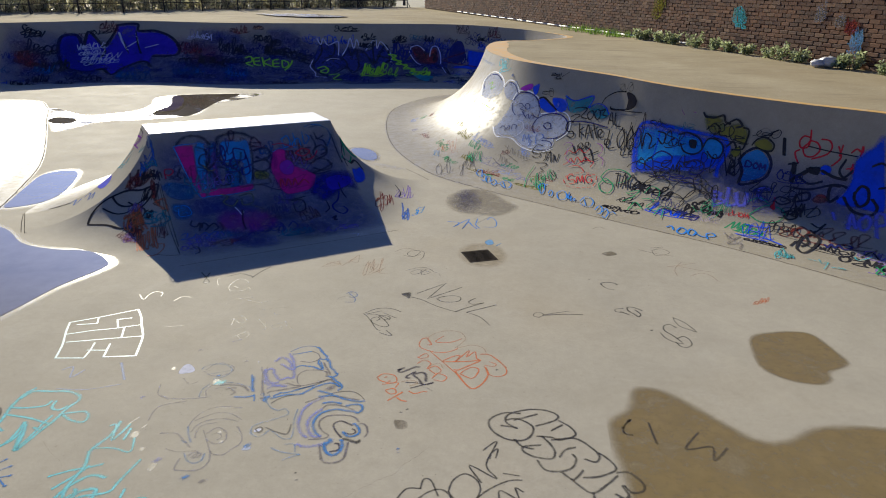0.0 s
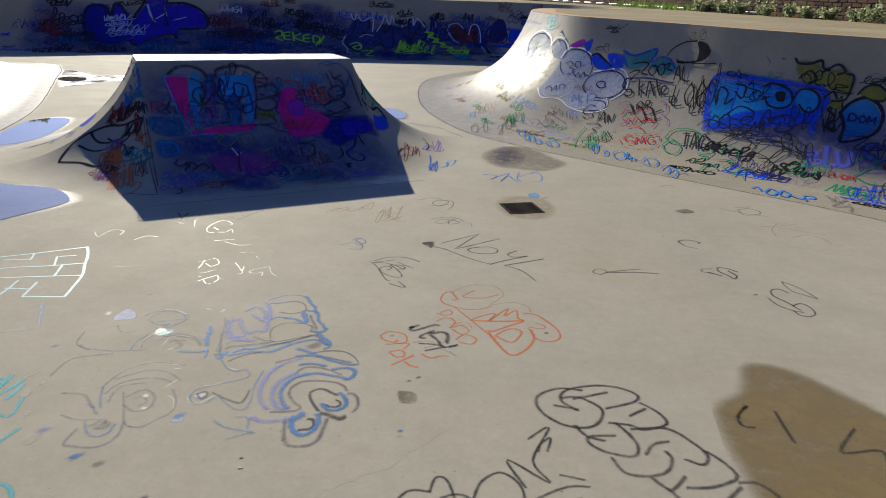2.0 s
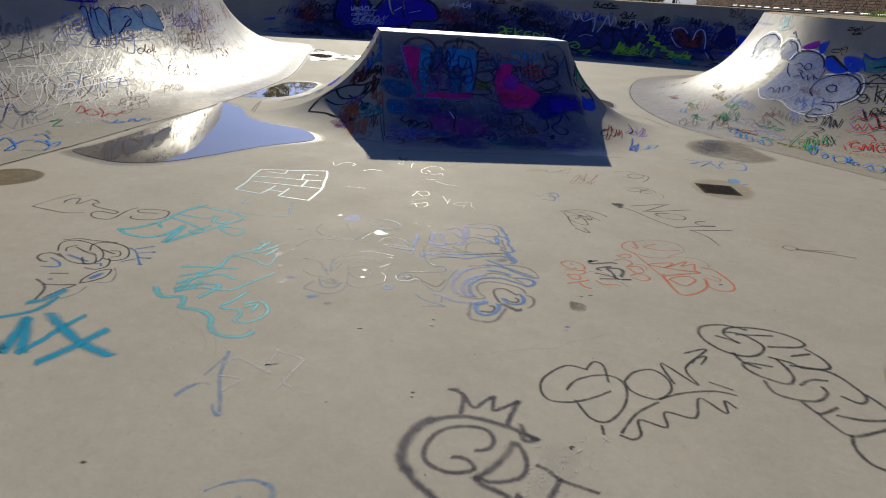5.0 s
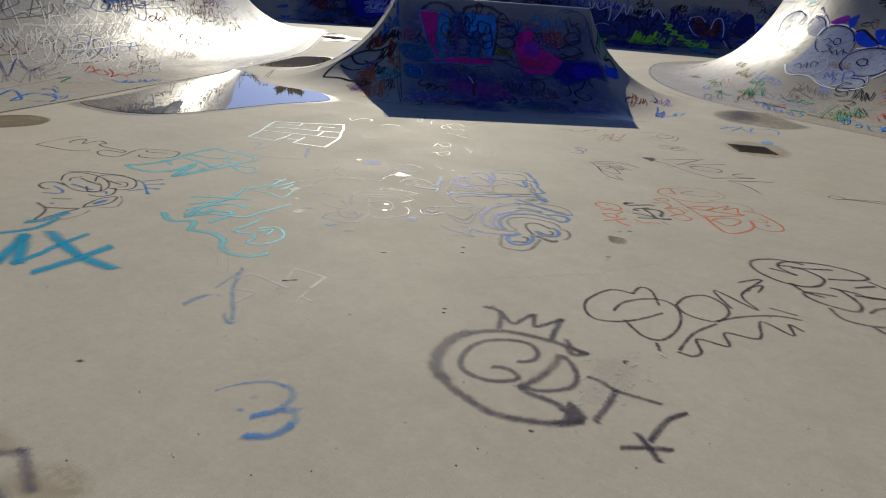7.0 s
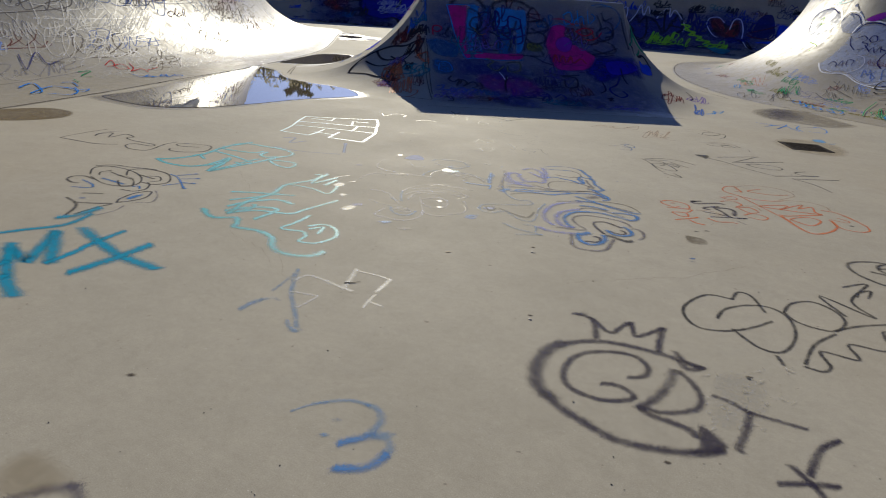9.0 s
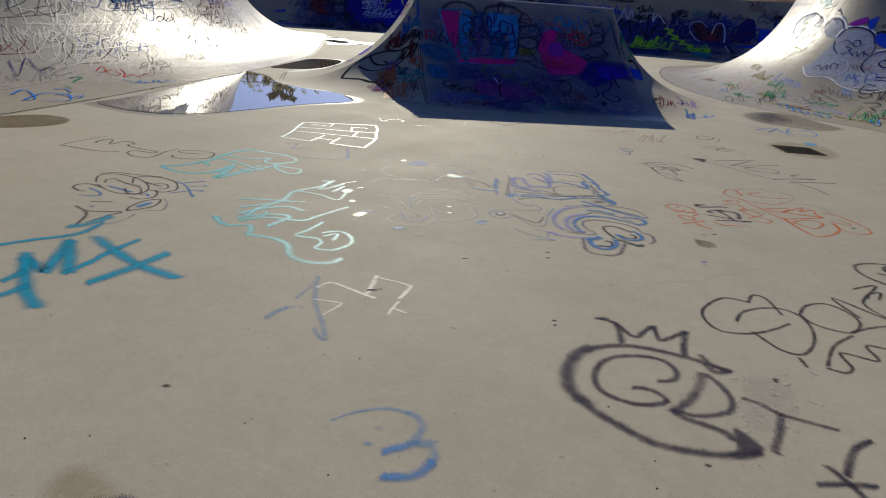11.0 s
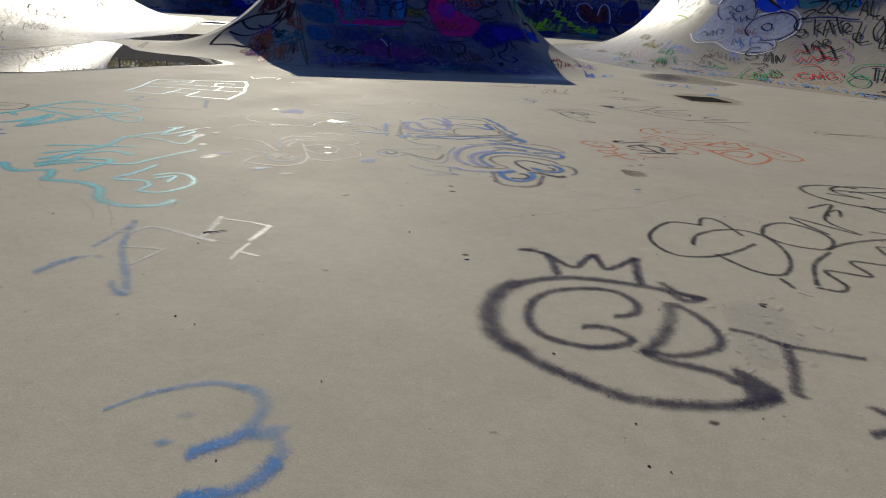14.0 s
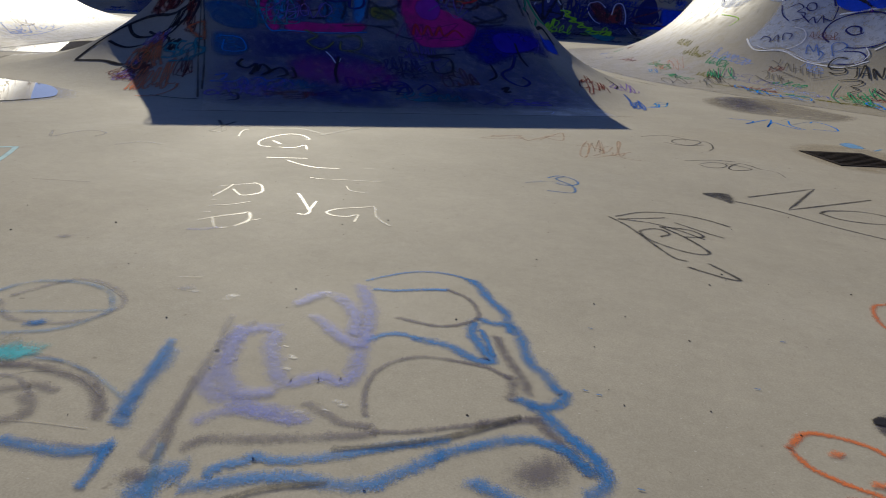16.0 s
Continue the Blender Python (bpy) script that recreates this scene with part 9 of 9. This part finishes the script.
block_data = [make_block(i) for i in range(8)]
rest = bmesh.new()
rng = random.Random(4)
made = 0
for course in range(19):
    d = -(course % 2) * BL / 2
    while d < WALL_LONG - BL:
        push = rng.uniform(-0.004, 0.004)
        m = wall_frame(max(d, 0), course * BH) @ Matrix.Translation((0, push - 0.018, 0))
        if 3.4 < d < 12.2 and made < 300:
            ob = new("block", rng.choice(block_data))
            ob.parent = wall
            ob.matrix_basis = m
            made += 1
        else:
            block_mesh(rest, m, rng.random())
        d += BL
bmesh.ops.recalc_face_normals(rest, faces=rest.faces[:])
rest_ob = part("blocks", rest, TUFF.m, wall)
tagged(rest_ob, "far run of weathered tuff blocks", kind="stuff")


def wall_surface(u, v):
    return wall_frame(u, v) @ Vector((0, -0.035, 0))


# faded spray patches on the wall
WALL_S = (wall_surface, wall, 0.01, 0.01)


class WallDrawing(Drawing):
    def param(self, a, b):
        return self.x + a * 0.01, self.y + b * 0.01

    def place(self, u, v):
        return wall_surface(u, v), -wall_out


for d0, z0, colour, rad, label in ((9.6, 0.85, "teal", 0.30, "faded turquoise spray blot on the block wall"), (6.35, 0.85, "redbrown", 0.2, "small red spray blot on the block wall"),
                                   (6.65, 0.9, "faint", 0.14, "pale spray blot on the block wall"), (6.1, 0.5, "paleblue", 0.24, "pale blue spray blot on the block wall"),
                                   (12.9, 1.05, "olive", 0.35, "mossy green stain on the block wall"), (7.2, 0.95, "faint", 0.18, "faded grey tag on the block wall")):
    DRAW[0] = WallDrawing(WALL_S, d0, z0, label, "graffiti")
    for i in range(3):
        scrawl(colour, 4, d0 + i, 3, rng.uniform(-rad, 0) * 100, rng.uniform(-rad, 0) * 100, rad * 120, 0, 0, rad * 120)
    DRAW[0].finish()
DRAW[0] = None

# metal fence on the wall
STEEL = Mat("galvanised_steel", 0.45, 0.7)
STEEL.color(STEEL.ramp(STEEL.noise(20, 3), (0.3, (0.16, 0.17, 0.18)), (0.7, (0.30, 0.31, 0.32))))
DARK_METAL = Mat("dark_painted_metal", 0.5, 0.3)
DARK_METAL.color(DARK_METAL.ramp(DARK_METAL.noise(25, 3), (0.3, (0.012, 0.013, 0.015)), (0.75, (0.05, 0.045, 0.04))))
wall_fence = new("wall_fence")
tagged(wall_fence, "grey metal grille fence on top of the block wall", "fence")
for i in range(0, 9):
    a = i * 2.0
    m = wall_frame(a, WALL_HIGH)
    bm = bmesh.new()
    box(bm, (-0.03, 0.15, -0.02), (0.03, 0.21, 1.1), m, 0.006)
    part("post", bm, STEEL.m, wall_fence)
    for z in (0.06, 1.02):
        bm = bmesh.new()
        box(bm, (0.03, 0.165, z), (1.97, 0.195, z + 0.035), m)
        part("rail", bm, STEEL.m, wall_fence)
    bm = bmesh.new()
    for j in range(1, 24):
        box(bm, (j * 0.081, 0.174, 0.095), (j * 0.081 + 0.012, 0.186, 1.02), m)
    tagged(part("grille", bm, STEEL.m, wall_fence), kind="stuff")

# white pipe along the wall's foot
PLASTIC = Mat("white_plastic", 0.45)
PLASTIC.color(PLASTIC.ramp(PLASTIC.noise(8, 4), (0.3, (0.42, 0.41, 0.38)), (0.7, (0.66, 0.65, 0.62))))


def tube(bm, a, b, r0, r1=None, sides=8):
    r1 = r0 if r1 is None else r1
    d = (b - a)
    q = d.to_track_quat("Z", "Y")
    rings = []
    for p, r in ((a, r0), (b, r1)):
        rings.append([bm.verts.new(p + q @ Vector((r * math.cos(t), r * math.sin(t), 0))) for t in np.linspace(0, 2 * math.pi, sides, endpoint=False)])
    for i in range(sides):
        bm.faces.new((rings[0][i], rings[0][(i + 1) % sides], rings[1][(i + 1) % sides], rings[1][i]))
    bm.faces.new(rings[0][::-1])
    bm.faces.new(rings[1])


pipe = new("conduit")
tagged(pipe, "white plastic conduit along the foot of the wall", "pipe")
for i in range(11, 31):
    bm = bmesh.new()
    m0, m1 = wall_frame(i * 1.0, 0.05), wall_frame(i * 1.0 + 0.97, 0.05)
    tube(bm, m0 @ Vector((0, -0.11, 0)), m1 @ Vector((0, -0.11, 0)), 0.028)
    part("length", bm, PLASTIC.m, pipe, smooth=True)
    if i % 2:
        bm = bmesh.new()
        box(bm, (-0.012, -0.142, -0.05), (0.012, -0.078, 0.03), m0)
        part("bracket", bm, STEEL.m, pipe)

# ---- plants ----


def leaf_material(name, dark, light):
    k = Mat(name, 0.55)
    isle = k.t.nodes.new("ShaderNodeNewGeometry").outputs["Random Per Island"]
    k.color(k.ramp(isle, (0.0, dark), (0.6, light), (1.0, tuple(c * 1.3 for c in light))))
    thin = k.t.nodes.new("ShaderNodeBsdfTranslucent")
    k.link(k.bsdf.inputs["Base Color"].links[0].from_socket, thin.inputs["Color"])
    both = k.t.nodes.new("ShaderNodeMixShader")
    both.inputs[0].default_value = 0.5
    k.link(k.bsdf.outputs[0], both.inputs[1])
    k.link(thin.outputs[0], both.inputs[2])
    k.link(both.outputs[0], k.t.nodes["Material Output"].inputs["Surface"])
    return k.m


WEED = leaf_material("weed_leaves", (0.15, 0.19, 0.085), (0.36, 0.40, 0.22))
GRASS = leaf_material("grass_blades", (0.05, 0.11, 0.015), (0.16, 0.27, 0.04))
SHRUB = leaf_material("shrub_leaves", (0.22, 0.22, 0.11), (0.52, 0.48, 0.30))
TREE_LEAF = leaf_material("tree_leaves", (0.02, 0.035, 0.012), (0.07, 0.095, 0.03))
BARK = Mat("bark", 0.9)
BARK.color(BARK.ramp(BARK.noise(12, 5, 0.7, (1, 1, 0.3)), (0.3, (0.05, 0.04, 0.03)), (0.7, (0.16, 0.13, 0.10))))


def leaf(bm, p, way, size, rng):
    """One leaf: a bent diamond."""
    side = way.cross(Vector((rng.uniform(-1, 1), rng.uniform(-1, 1), rng.uniform(-1, 1)))).normalized()
    up = way.cross(side).normalized()
    a = bm.verts.new(p)
    b = bm.verts.new(p + way * size * 0.5 + side * size * 0.3 + up * size * 0.08)
    c = bm.verts.new(p + way * size)
    d = bm.verts.new(p + way * size * 0.5 - side * size * 0.3 + up * size * 0.08)
    bm.faces.new((a, b, c))
    bm.faces.new((a, c, d))


def rand_way(rng, lift=0.3):
    v = Vector((rng.gauss(0, 1), rng.gauss(0, 1), rng.gauss(lift, 0.8)))
    return v.normalized() if v.length > 0.01 else Vector((0, 0, 1))


def weed(at, wide, high, seed, label):
    """A leafy weed: stalks with many small leaves."""
    rng = random.Random(seed)
    root = new("weed")
    root.location = at
    tagged(root, label, "plant", "weeds along the wall")
    stems, leaves = bmesh.new(), bmesh.new()
    for i in range(11):
        a = rng.uniform(0, 2 * math.pi)
        r = wide * 0.5 * math.sqrt(rng.random())
        top = Vector((math.cos(a) * r, math.sin(a) * r, high * rng.uniform(0.45, 1.0)))
        base = Vector((top.x * 0.35, top.y * 0.35, 0))
        tube(stems, base, top, 0.006, 0.002, 4)
        for j in range(20):
            f = rng.uniform(0.2, 1.05)
            p = base.lerp(top, f) + rand_way(rng) * wide * 0.10
            p.z = max(p.z, 0.01)
            leaf(leaves, p, rand_way(rng, 0.2), rng.uniform(0.05, 0.11), rng)
    part("stalk", stems, BARK.m, root)
    part("foliage", leaves, WEED, root)


rng = random.Random(12)
for i in range(21):
    d = 3.2 + i * 0.52 + rng.uniform(-0.2, 0.2)
    m = wall_frame(d)
    p = m @ Vector((0, -0.22 - rng.uniform(0, 0.12), 0))
    s = rng.uniform(0.7, 1.25)
    if i in (7, 14):
        continue
    weed(p, 0.46 * s, 0.29 * s, 100 + i, "leafy grey-green weed growing at the foot of the wall")
for i in range(4):
    root = new("grass_tuft")
    p = wall_frame(14.3 + i * 0.95) @ Vector((0, -0.3, 0))
    root.location = p
    tagged(root, "bright green grass tuft by the block wall", "grass", "grass by the wall")
    bm = bmesh.new()
    for j in range(150):
        a, r = rng.uniform(0, 2 * math.pi), 0.45 * math.sqrt(rng.random())
        q = Vector((math.cos(a) * r * 1.3, math.sin(a) * r * 0.7, 0))
        h = rng.uniform(0.10, 0.26)
        lean = Vector((rng.uniform(-0.08, 0.08), rng.uniform(-0.08, 0.08), h))
        sv = Vector((math.cos(a * 3), math.sin(a * 3), 0)) * 0.009
        v = [bm.verts.new(q - sv), bm.verts.new(q + sv), bm.verts.new(q + lean)]
        bm.faces.new(v)
    part("turf", bm, GRASS, root)

# ---- white plastic bag ----
bag = new("plastic_bag")
bag.location = wall_frame(6.35) @ Vector((0, -0.42, 0))
tagged(bag, "crumpled white plastic rubbish bag lying on the deck", "bag")
for c, r, lab in (((0, 0, 0.10), (0.20, 0.14, 0.11), ""), ((-0.22, -0.03, 0.075), (0.13, 0.11, 0.08), "")):
    bm = bmesh.new()
    bmesh.ops.create_icosphere(bm, subdivisions=3, radius=1.0)
    for v in bm.verts:
        f = 1 + 0.30 * noise.noise(v.co * 2.3 + Vector(c) * 9) + 0.12 * noise.noise(v.co * 6)
        v.co = Vector((c[0] + v.co.x * r[0] * f, c[1] + v.co.y * r[1] * f, max(c[2] + v.co.z * r[2] * f, 0.002)))
    part("lump", bm, PLASTIC.m, bag, smooth=True)

# ---- far railing ----
rail_a, rail_b = Vector((-24.5, 23.5, 0)), Vector((-7.4, 44.2, 0))
rail_way = (rail_b - rail_a).normalized()
railing = new("railing")
tagged(railing, "black metal railing round the far deck", "railing")
count = 14
for i in range(count + 1):
    p = rail_a.lerp(rail_b, i / count)
    z = deck_z(p.y)
    bm = bmesh.new()
    tube(bm, Vector((p.x, p.y, z - 0.02)), Vector((p.x, p.y, z + 1.12)), 0.035, sides=8)
    tube(bm, Vector((p.x, p.y, z + 0.38)), Vector((p.x + 0.22, p.y - 0.15, z)), 0.018, sides=6)
    part("post", bm, DARK_METAL.m, railing, smooth=True)
    if i < count:
        q = rail_a.lerp(rail_b, (i + 1) / count)
        for h in (0.40, 0.74, 1.10):
            bm = bmesh.new()
            tube(bm, Vector((p.x, p.y, z + h)), Vector((q.x, q.y, deck_z(q.y) + h)), 0.02, sides=6)
            part("rail", bm, DARK_METAL.m, railing, smooth=True)

# ---- shrubs and trees behind the railing ----


def shrub(at, wide, high, seed):
    rng = random.Random(seed)
    root = new("shrub")
    root.location = at
    tagged(root, "dense dry green shrub behind the railing", "shrub", "shrubs behind the railing")
    stems, leaves = bmesh.new(), bmesh.new()
    for i in range(16):
        a = rng.uniform(0, 2 * math.pi)
        r = wide * 0.5 * math.sqrt(rng.random())
        top = Vector((math.cos(a) * r, math.sin(a) * r, high * rng.uniform(0.5, 1.0)))
        base = Vector((top.x * 0.5, top.y * 0.5, -0.05))
        tube(stems, base, top, 0.02, 0.006, 4)
        for j in range(34):
            p = base.lerp(top, rng.uniform(0.08, 1.0)) + rand_way(rng, 0) * wide * 0.15 * rng.random()
            p.z = max(p.z, 0.0)
            leaf(leaves, p, rand_way(rng, 0.1), rng.uniform(0.10, 0.24), rng)
    part("wood", stems, BARK.m, root)
    part("foliage", leaves, SHRUB, root)


rng = random.Random(31)
side = Vector((-rail_way.y, rail_way.x, 0))
for row, off in ((0, 2.2), (1, 4.0)):
    for i in range(22):
        p = rail_a.lerp(rail_b, (i + 0.5 * row) / 21) + side * (off + rng.uniform(-0.3, 0.3))
        p.z = deck_z(p.y) - 0.02
        shrub(p, rng.uniform(1.9, 2.6), rng.uniform(1.1, 1.7) + 0.5 * row, 300 + i + 40 * row)


def tree(at, high, crown, seed):
    rng = random.Random(seed)
    root = new("tree")
    root.location = at
    tagged(root, "leafy tree standing beyond the railing", "tree", "trees beyond the railing")
    wood, leaves = bmesh.new(), bmesh.new()
    p, r = Vector((0, 0, -0.1)), high * 0.028
    spots = []
    for i in range(6):
        q = p + Vector((rng.uniform(-0.12, 0.12), rng.uniform(-0.12, 0.12), high * 0.13))
        tube(wood, p, q, r, r * 0.85, 8)
        p, r = q, r * 0.85
        if i > 1:
            for _ in range(4):
                a = rng.uniform(0, 2 * math.pi)
                tip = p + Vector((math.cos(a), math.sin(a), rng.uniform(0.2, 0.8))) * crown * rng.uniform(0.5, 0.95)
                tube(wood, p, tip, r * 0.5, r * 0.12, 5)
                for f in (0.45, 0.6, 0.75, 0.9, 1.0):
                    spots.append(p.lerp(tip, f))
    for s in spots:
        c = crown * rng.uniform(0.10, 0.2)
        for _ in range(46):
            leaf(leaves, s + rand_way(rng, 0) * c * rng.random() ** 0.5, rand_way(rng, 0), rng.uniform(0.12, 0.26), rng)
    part("trunk", wood, BARK.m, root, smooth=True)
    part("crown", leaves, TREE_LEAF, root)


for x, y, h, c in ((-34.6, 40.3, 4.9, 1.3), (-20.5, 46.0, 3.6, 1.5), (-13.5, 49.5, 4.0, 1.6), (-9.0, 52.0, 4.0, 1.6)):
    tree((x, y, deck_z(y) - 0.02), h, c, int(x * 7 + y))

# ---- litter and grit on the floor ----
GRIT_MAT = Mat("grit", 0.8)
GRIT_MAT.color(GRIT_MAT.ramp(GRIT_MAT.noise(60, 2), (0.35, (0.03, 0.024, 0.018)), (0.65, (0.12, 0.09, 0.06))))
GRIT = GRIT_MAT.m
bm = bmesh.new()
rng = random.Random(77)
for i in range(620):
    x, y = rng.uniform(-4.5, 4.0), rng.uniform(0.9, 9.0)
    if rng.random() < 0.6:
        x, y = rng.uniform(-2.6, 1.6), rng.uniform(1.2, 6.2)
    s = rng.choice((0.0007, 0.0009, 0.0012, 0.0012, 0.0015, 0.0018, 0.0022))
    a = rng.uniform(0, 6.3)
    pts = []
    for j in range(5):
        t = a + j * 1.2566
        q = s * rng.uniform(0.6, 1.3)
        pts.append(Vector((x + math.cos(t) * q * 1.5, y + math.sin(t) * q, 0.0006)))
    low = [bm.verts.new(p) for p in pts]
    top = bm.verts.new((x, y, 0.001 + s * 0.7))
    for j in range(5):
        bm.faces.new((low[j], low[(j + 1) % 5], top))
tagged(mesh_object("grit", bm, GRIT, smooth=False), "small dark grit, twigs and leaf crumbs scattered on concrete", "litter", kind="stuff")

# ---- stones, leaf, twig and crumbs lying on the floor ----
STONE = Mat("grey_stone", 0.85)
STONE.color(STONE.ramp(STONE.noise(60, 4, 0.7), (0.3, (0.30, 0.27, 0.21)), (0.7, (0.46, 0.42, 0.34))))
STONE.bump(STONE.noise(120, 4), 0.4, 0.002)
CRUMB = Mat("black_crumb", 0.9)
CRUMB.color(CRUMB.ramp(CRUMB.noise(200, 3), (0.3, (0.006, 0.006, 0.006)), (0.7, (0.03, 0.026, 0.02))))
LEAF = Mat("dry_leaf", 0.75)
LEAF.color(LEAF.ramp(LEAF.noise(70, 4, 0.7), (0.3, (0.20, 0.14, 0.07)), (0.7, (0.34, 0.26, 0.14))))


def lump(name, x, y, size, material, seed, label, category, turn=0.0):
    """A small rounded stone or crumb, uneven and flattened, resting on the floor."""
    bm = bmesh.new()
    bmesh.ops.create_icosphere(bm, subdivisions=2, radius=1.0)
    c, s = math.cos(turn), math.sin(turn)
    for v in bm.verts:
        f = 1 + 0.25 * noise.noise(v.co * 1.4 + Vector((seed, 0, 0)))
        p = Vector((v.co.x * size[0] * f, v.co.y * size[1] * f, max(v.co.z, 0.0) ** 1.6 * size[2] * f))
        v.co = Vector((p.x * c - p.y * s, p.x * s + p.y * c, p.z))
    ob = mesh_object(name, bm, material)
    ob.location = (x, y, 0.0008)
    tagged(ob, label, category)


lump("pebble", -0.903, 3.425, (0.012, 0.008, 0.0016), STONE.m, 3, "small flat grey pebble lying on the concrete floor", "stone", 0.2)
lump("pebble", -0.656, 2.807, (0.007, 0.006, 0.0018), STONE.m, 8, "tiny brown-grey pebble lying on the concrete floor", "stone")
lump("bottle_cap", 0.031, 2.845, (0.006, 0.011, 0.001), CRUMB.m, 5, "crushed black scrap lying on the concrete floor", "litter", 0.5)
for i, (x, y) in enumerate(((-1.306, 4.103), (-1.180, 4.046), (-0.894, 3.709), (-0.588, 3.278), (-0.658, 3.705))):
    lump("crumb", x, y, (0.0022 + 0.0006 * (i % 2), 0.0035, 0.0012), CRUMB.m, 20 + i, "small black crumb of dirt on the concrete floor", "litter", i)
bm = bmesh.new()
rows = []
for i in range(9):                                        # a curled leaf blade with a raised rib
    f = i / 8
    wide = 0.011 * math.sin(math.pi * min(f * 0.93 + 0.05, 1.0)) * (1 + 0.2 * math.sin(9 * f))
    rows.append([bm.verts.new((0.045 * (f - 0.5), o * wide, 0.0005 + 0.0012 * f * f + 0.001 * o * o)) for o in (-1, 0, 1)])
for a, b in zip(rows, rows[1:]):
    for j in (0, 1):
        bm.faces.new((a[j], a[j + 1], b[j + 1], b[j]))
leaf_ob = mesh_object("dry_leaf", bm, LEAF.m)
leaf_ob.matrix_basis = pose(-1.188, 3.188, 0.001, 0, 0, 35) @ Matrix.Diagonal((0.6, 0.6, 0.5, 1))
tagged(leaf_ob, "curled brown dry leaf lying on the concrete floor", "leaf")
bm = bmesh.new()
for i in range(5):
    tube(bm, Vector((0.012 * i, 0.0025 * math.sin(i * 1.9), 0.0018)), Vector((0.012 * (i + 1), 0.0025 * math.sin((i + 1) * 1.9), 0.0018)), 0.0016 - 0.0002 * i, 0.0014 - 0.0002 * i, 6)
twig = mesh_object("twig", bm, BARK.m)
twig.matrix_basis = pose(-1.324, 2.657, 0.0004, 0, 0, 48)
tagged(twig, "thin dark twig lying on the concrete floor", "twig")
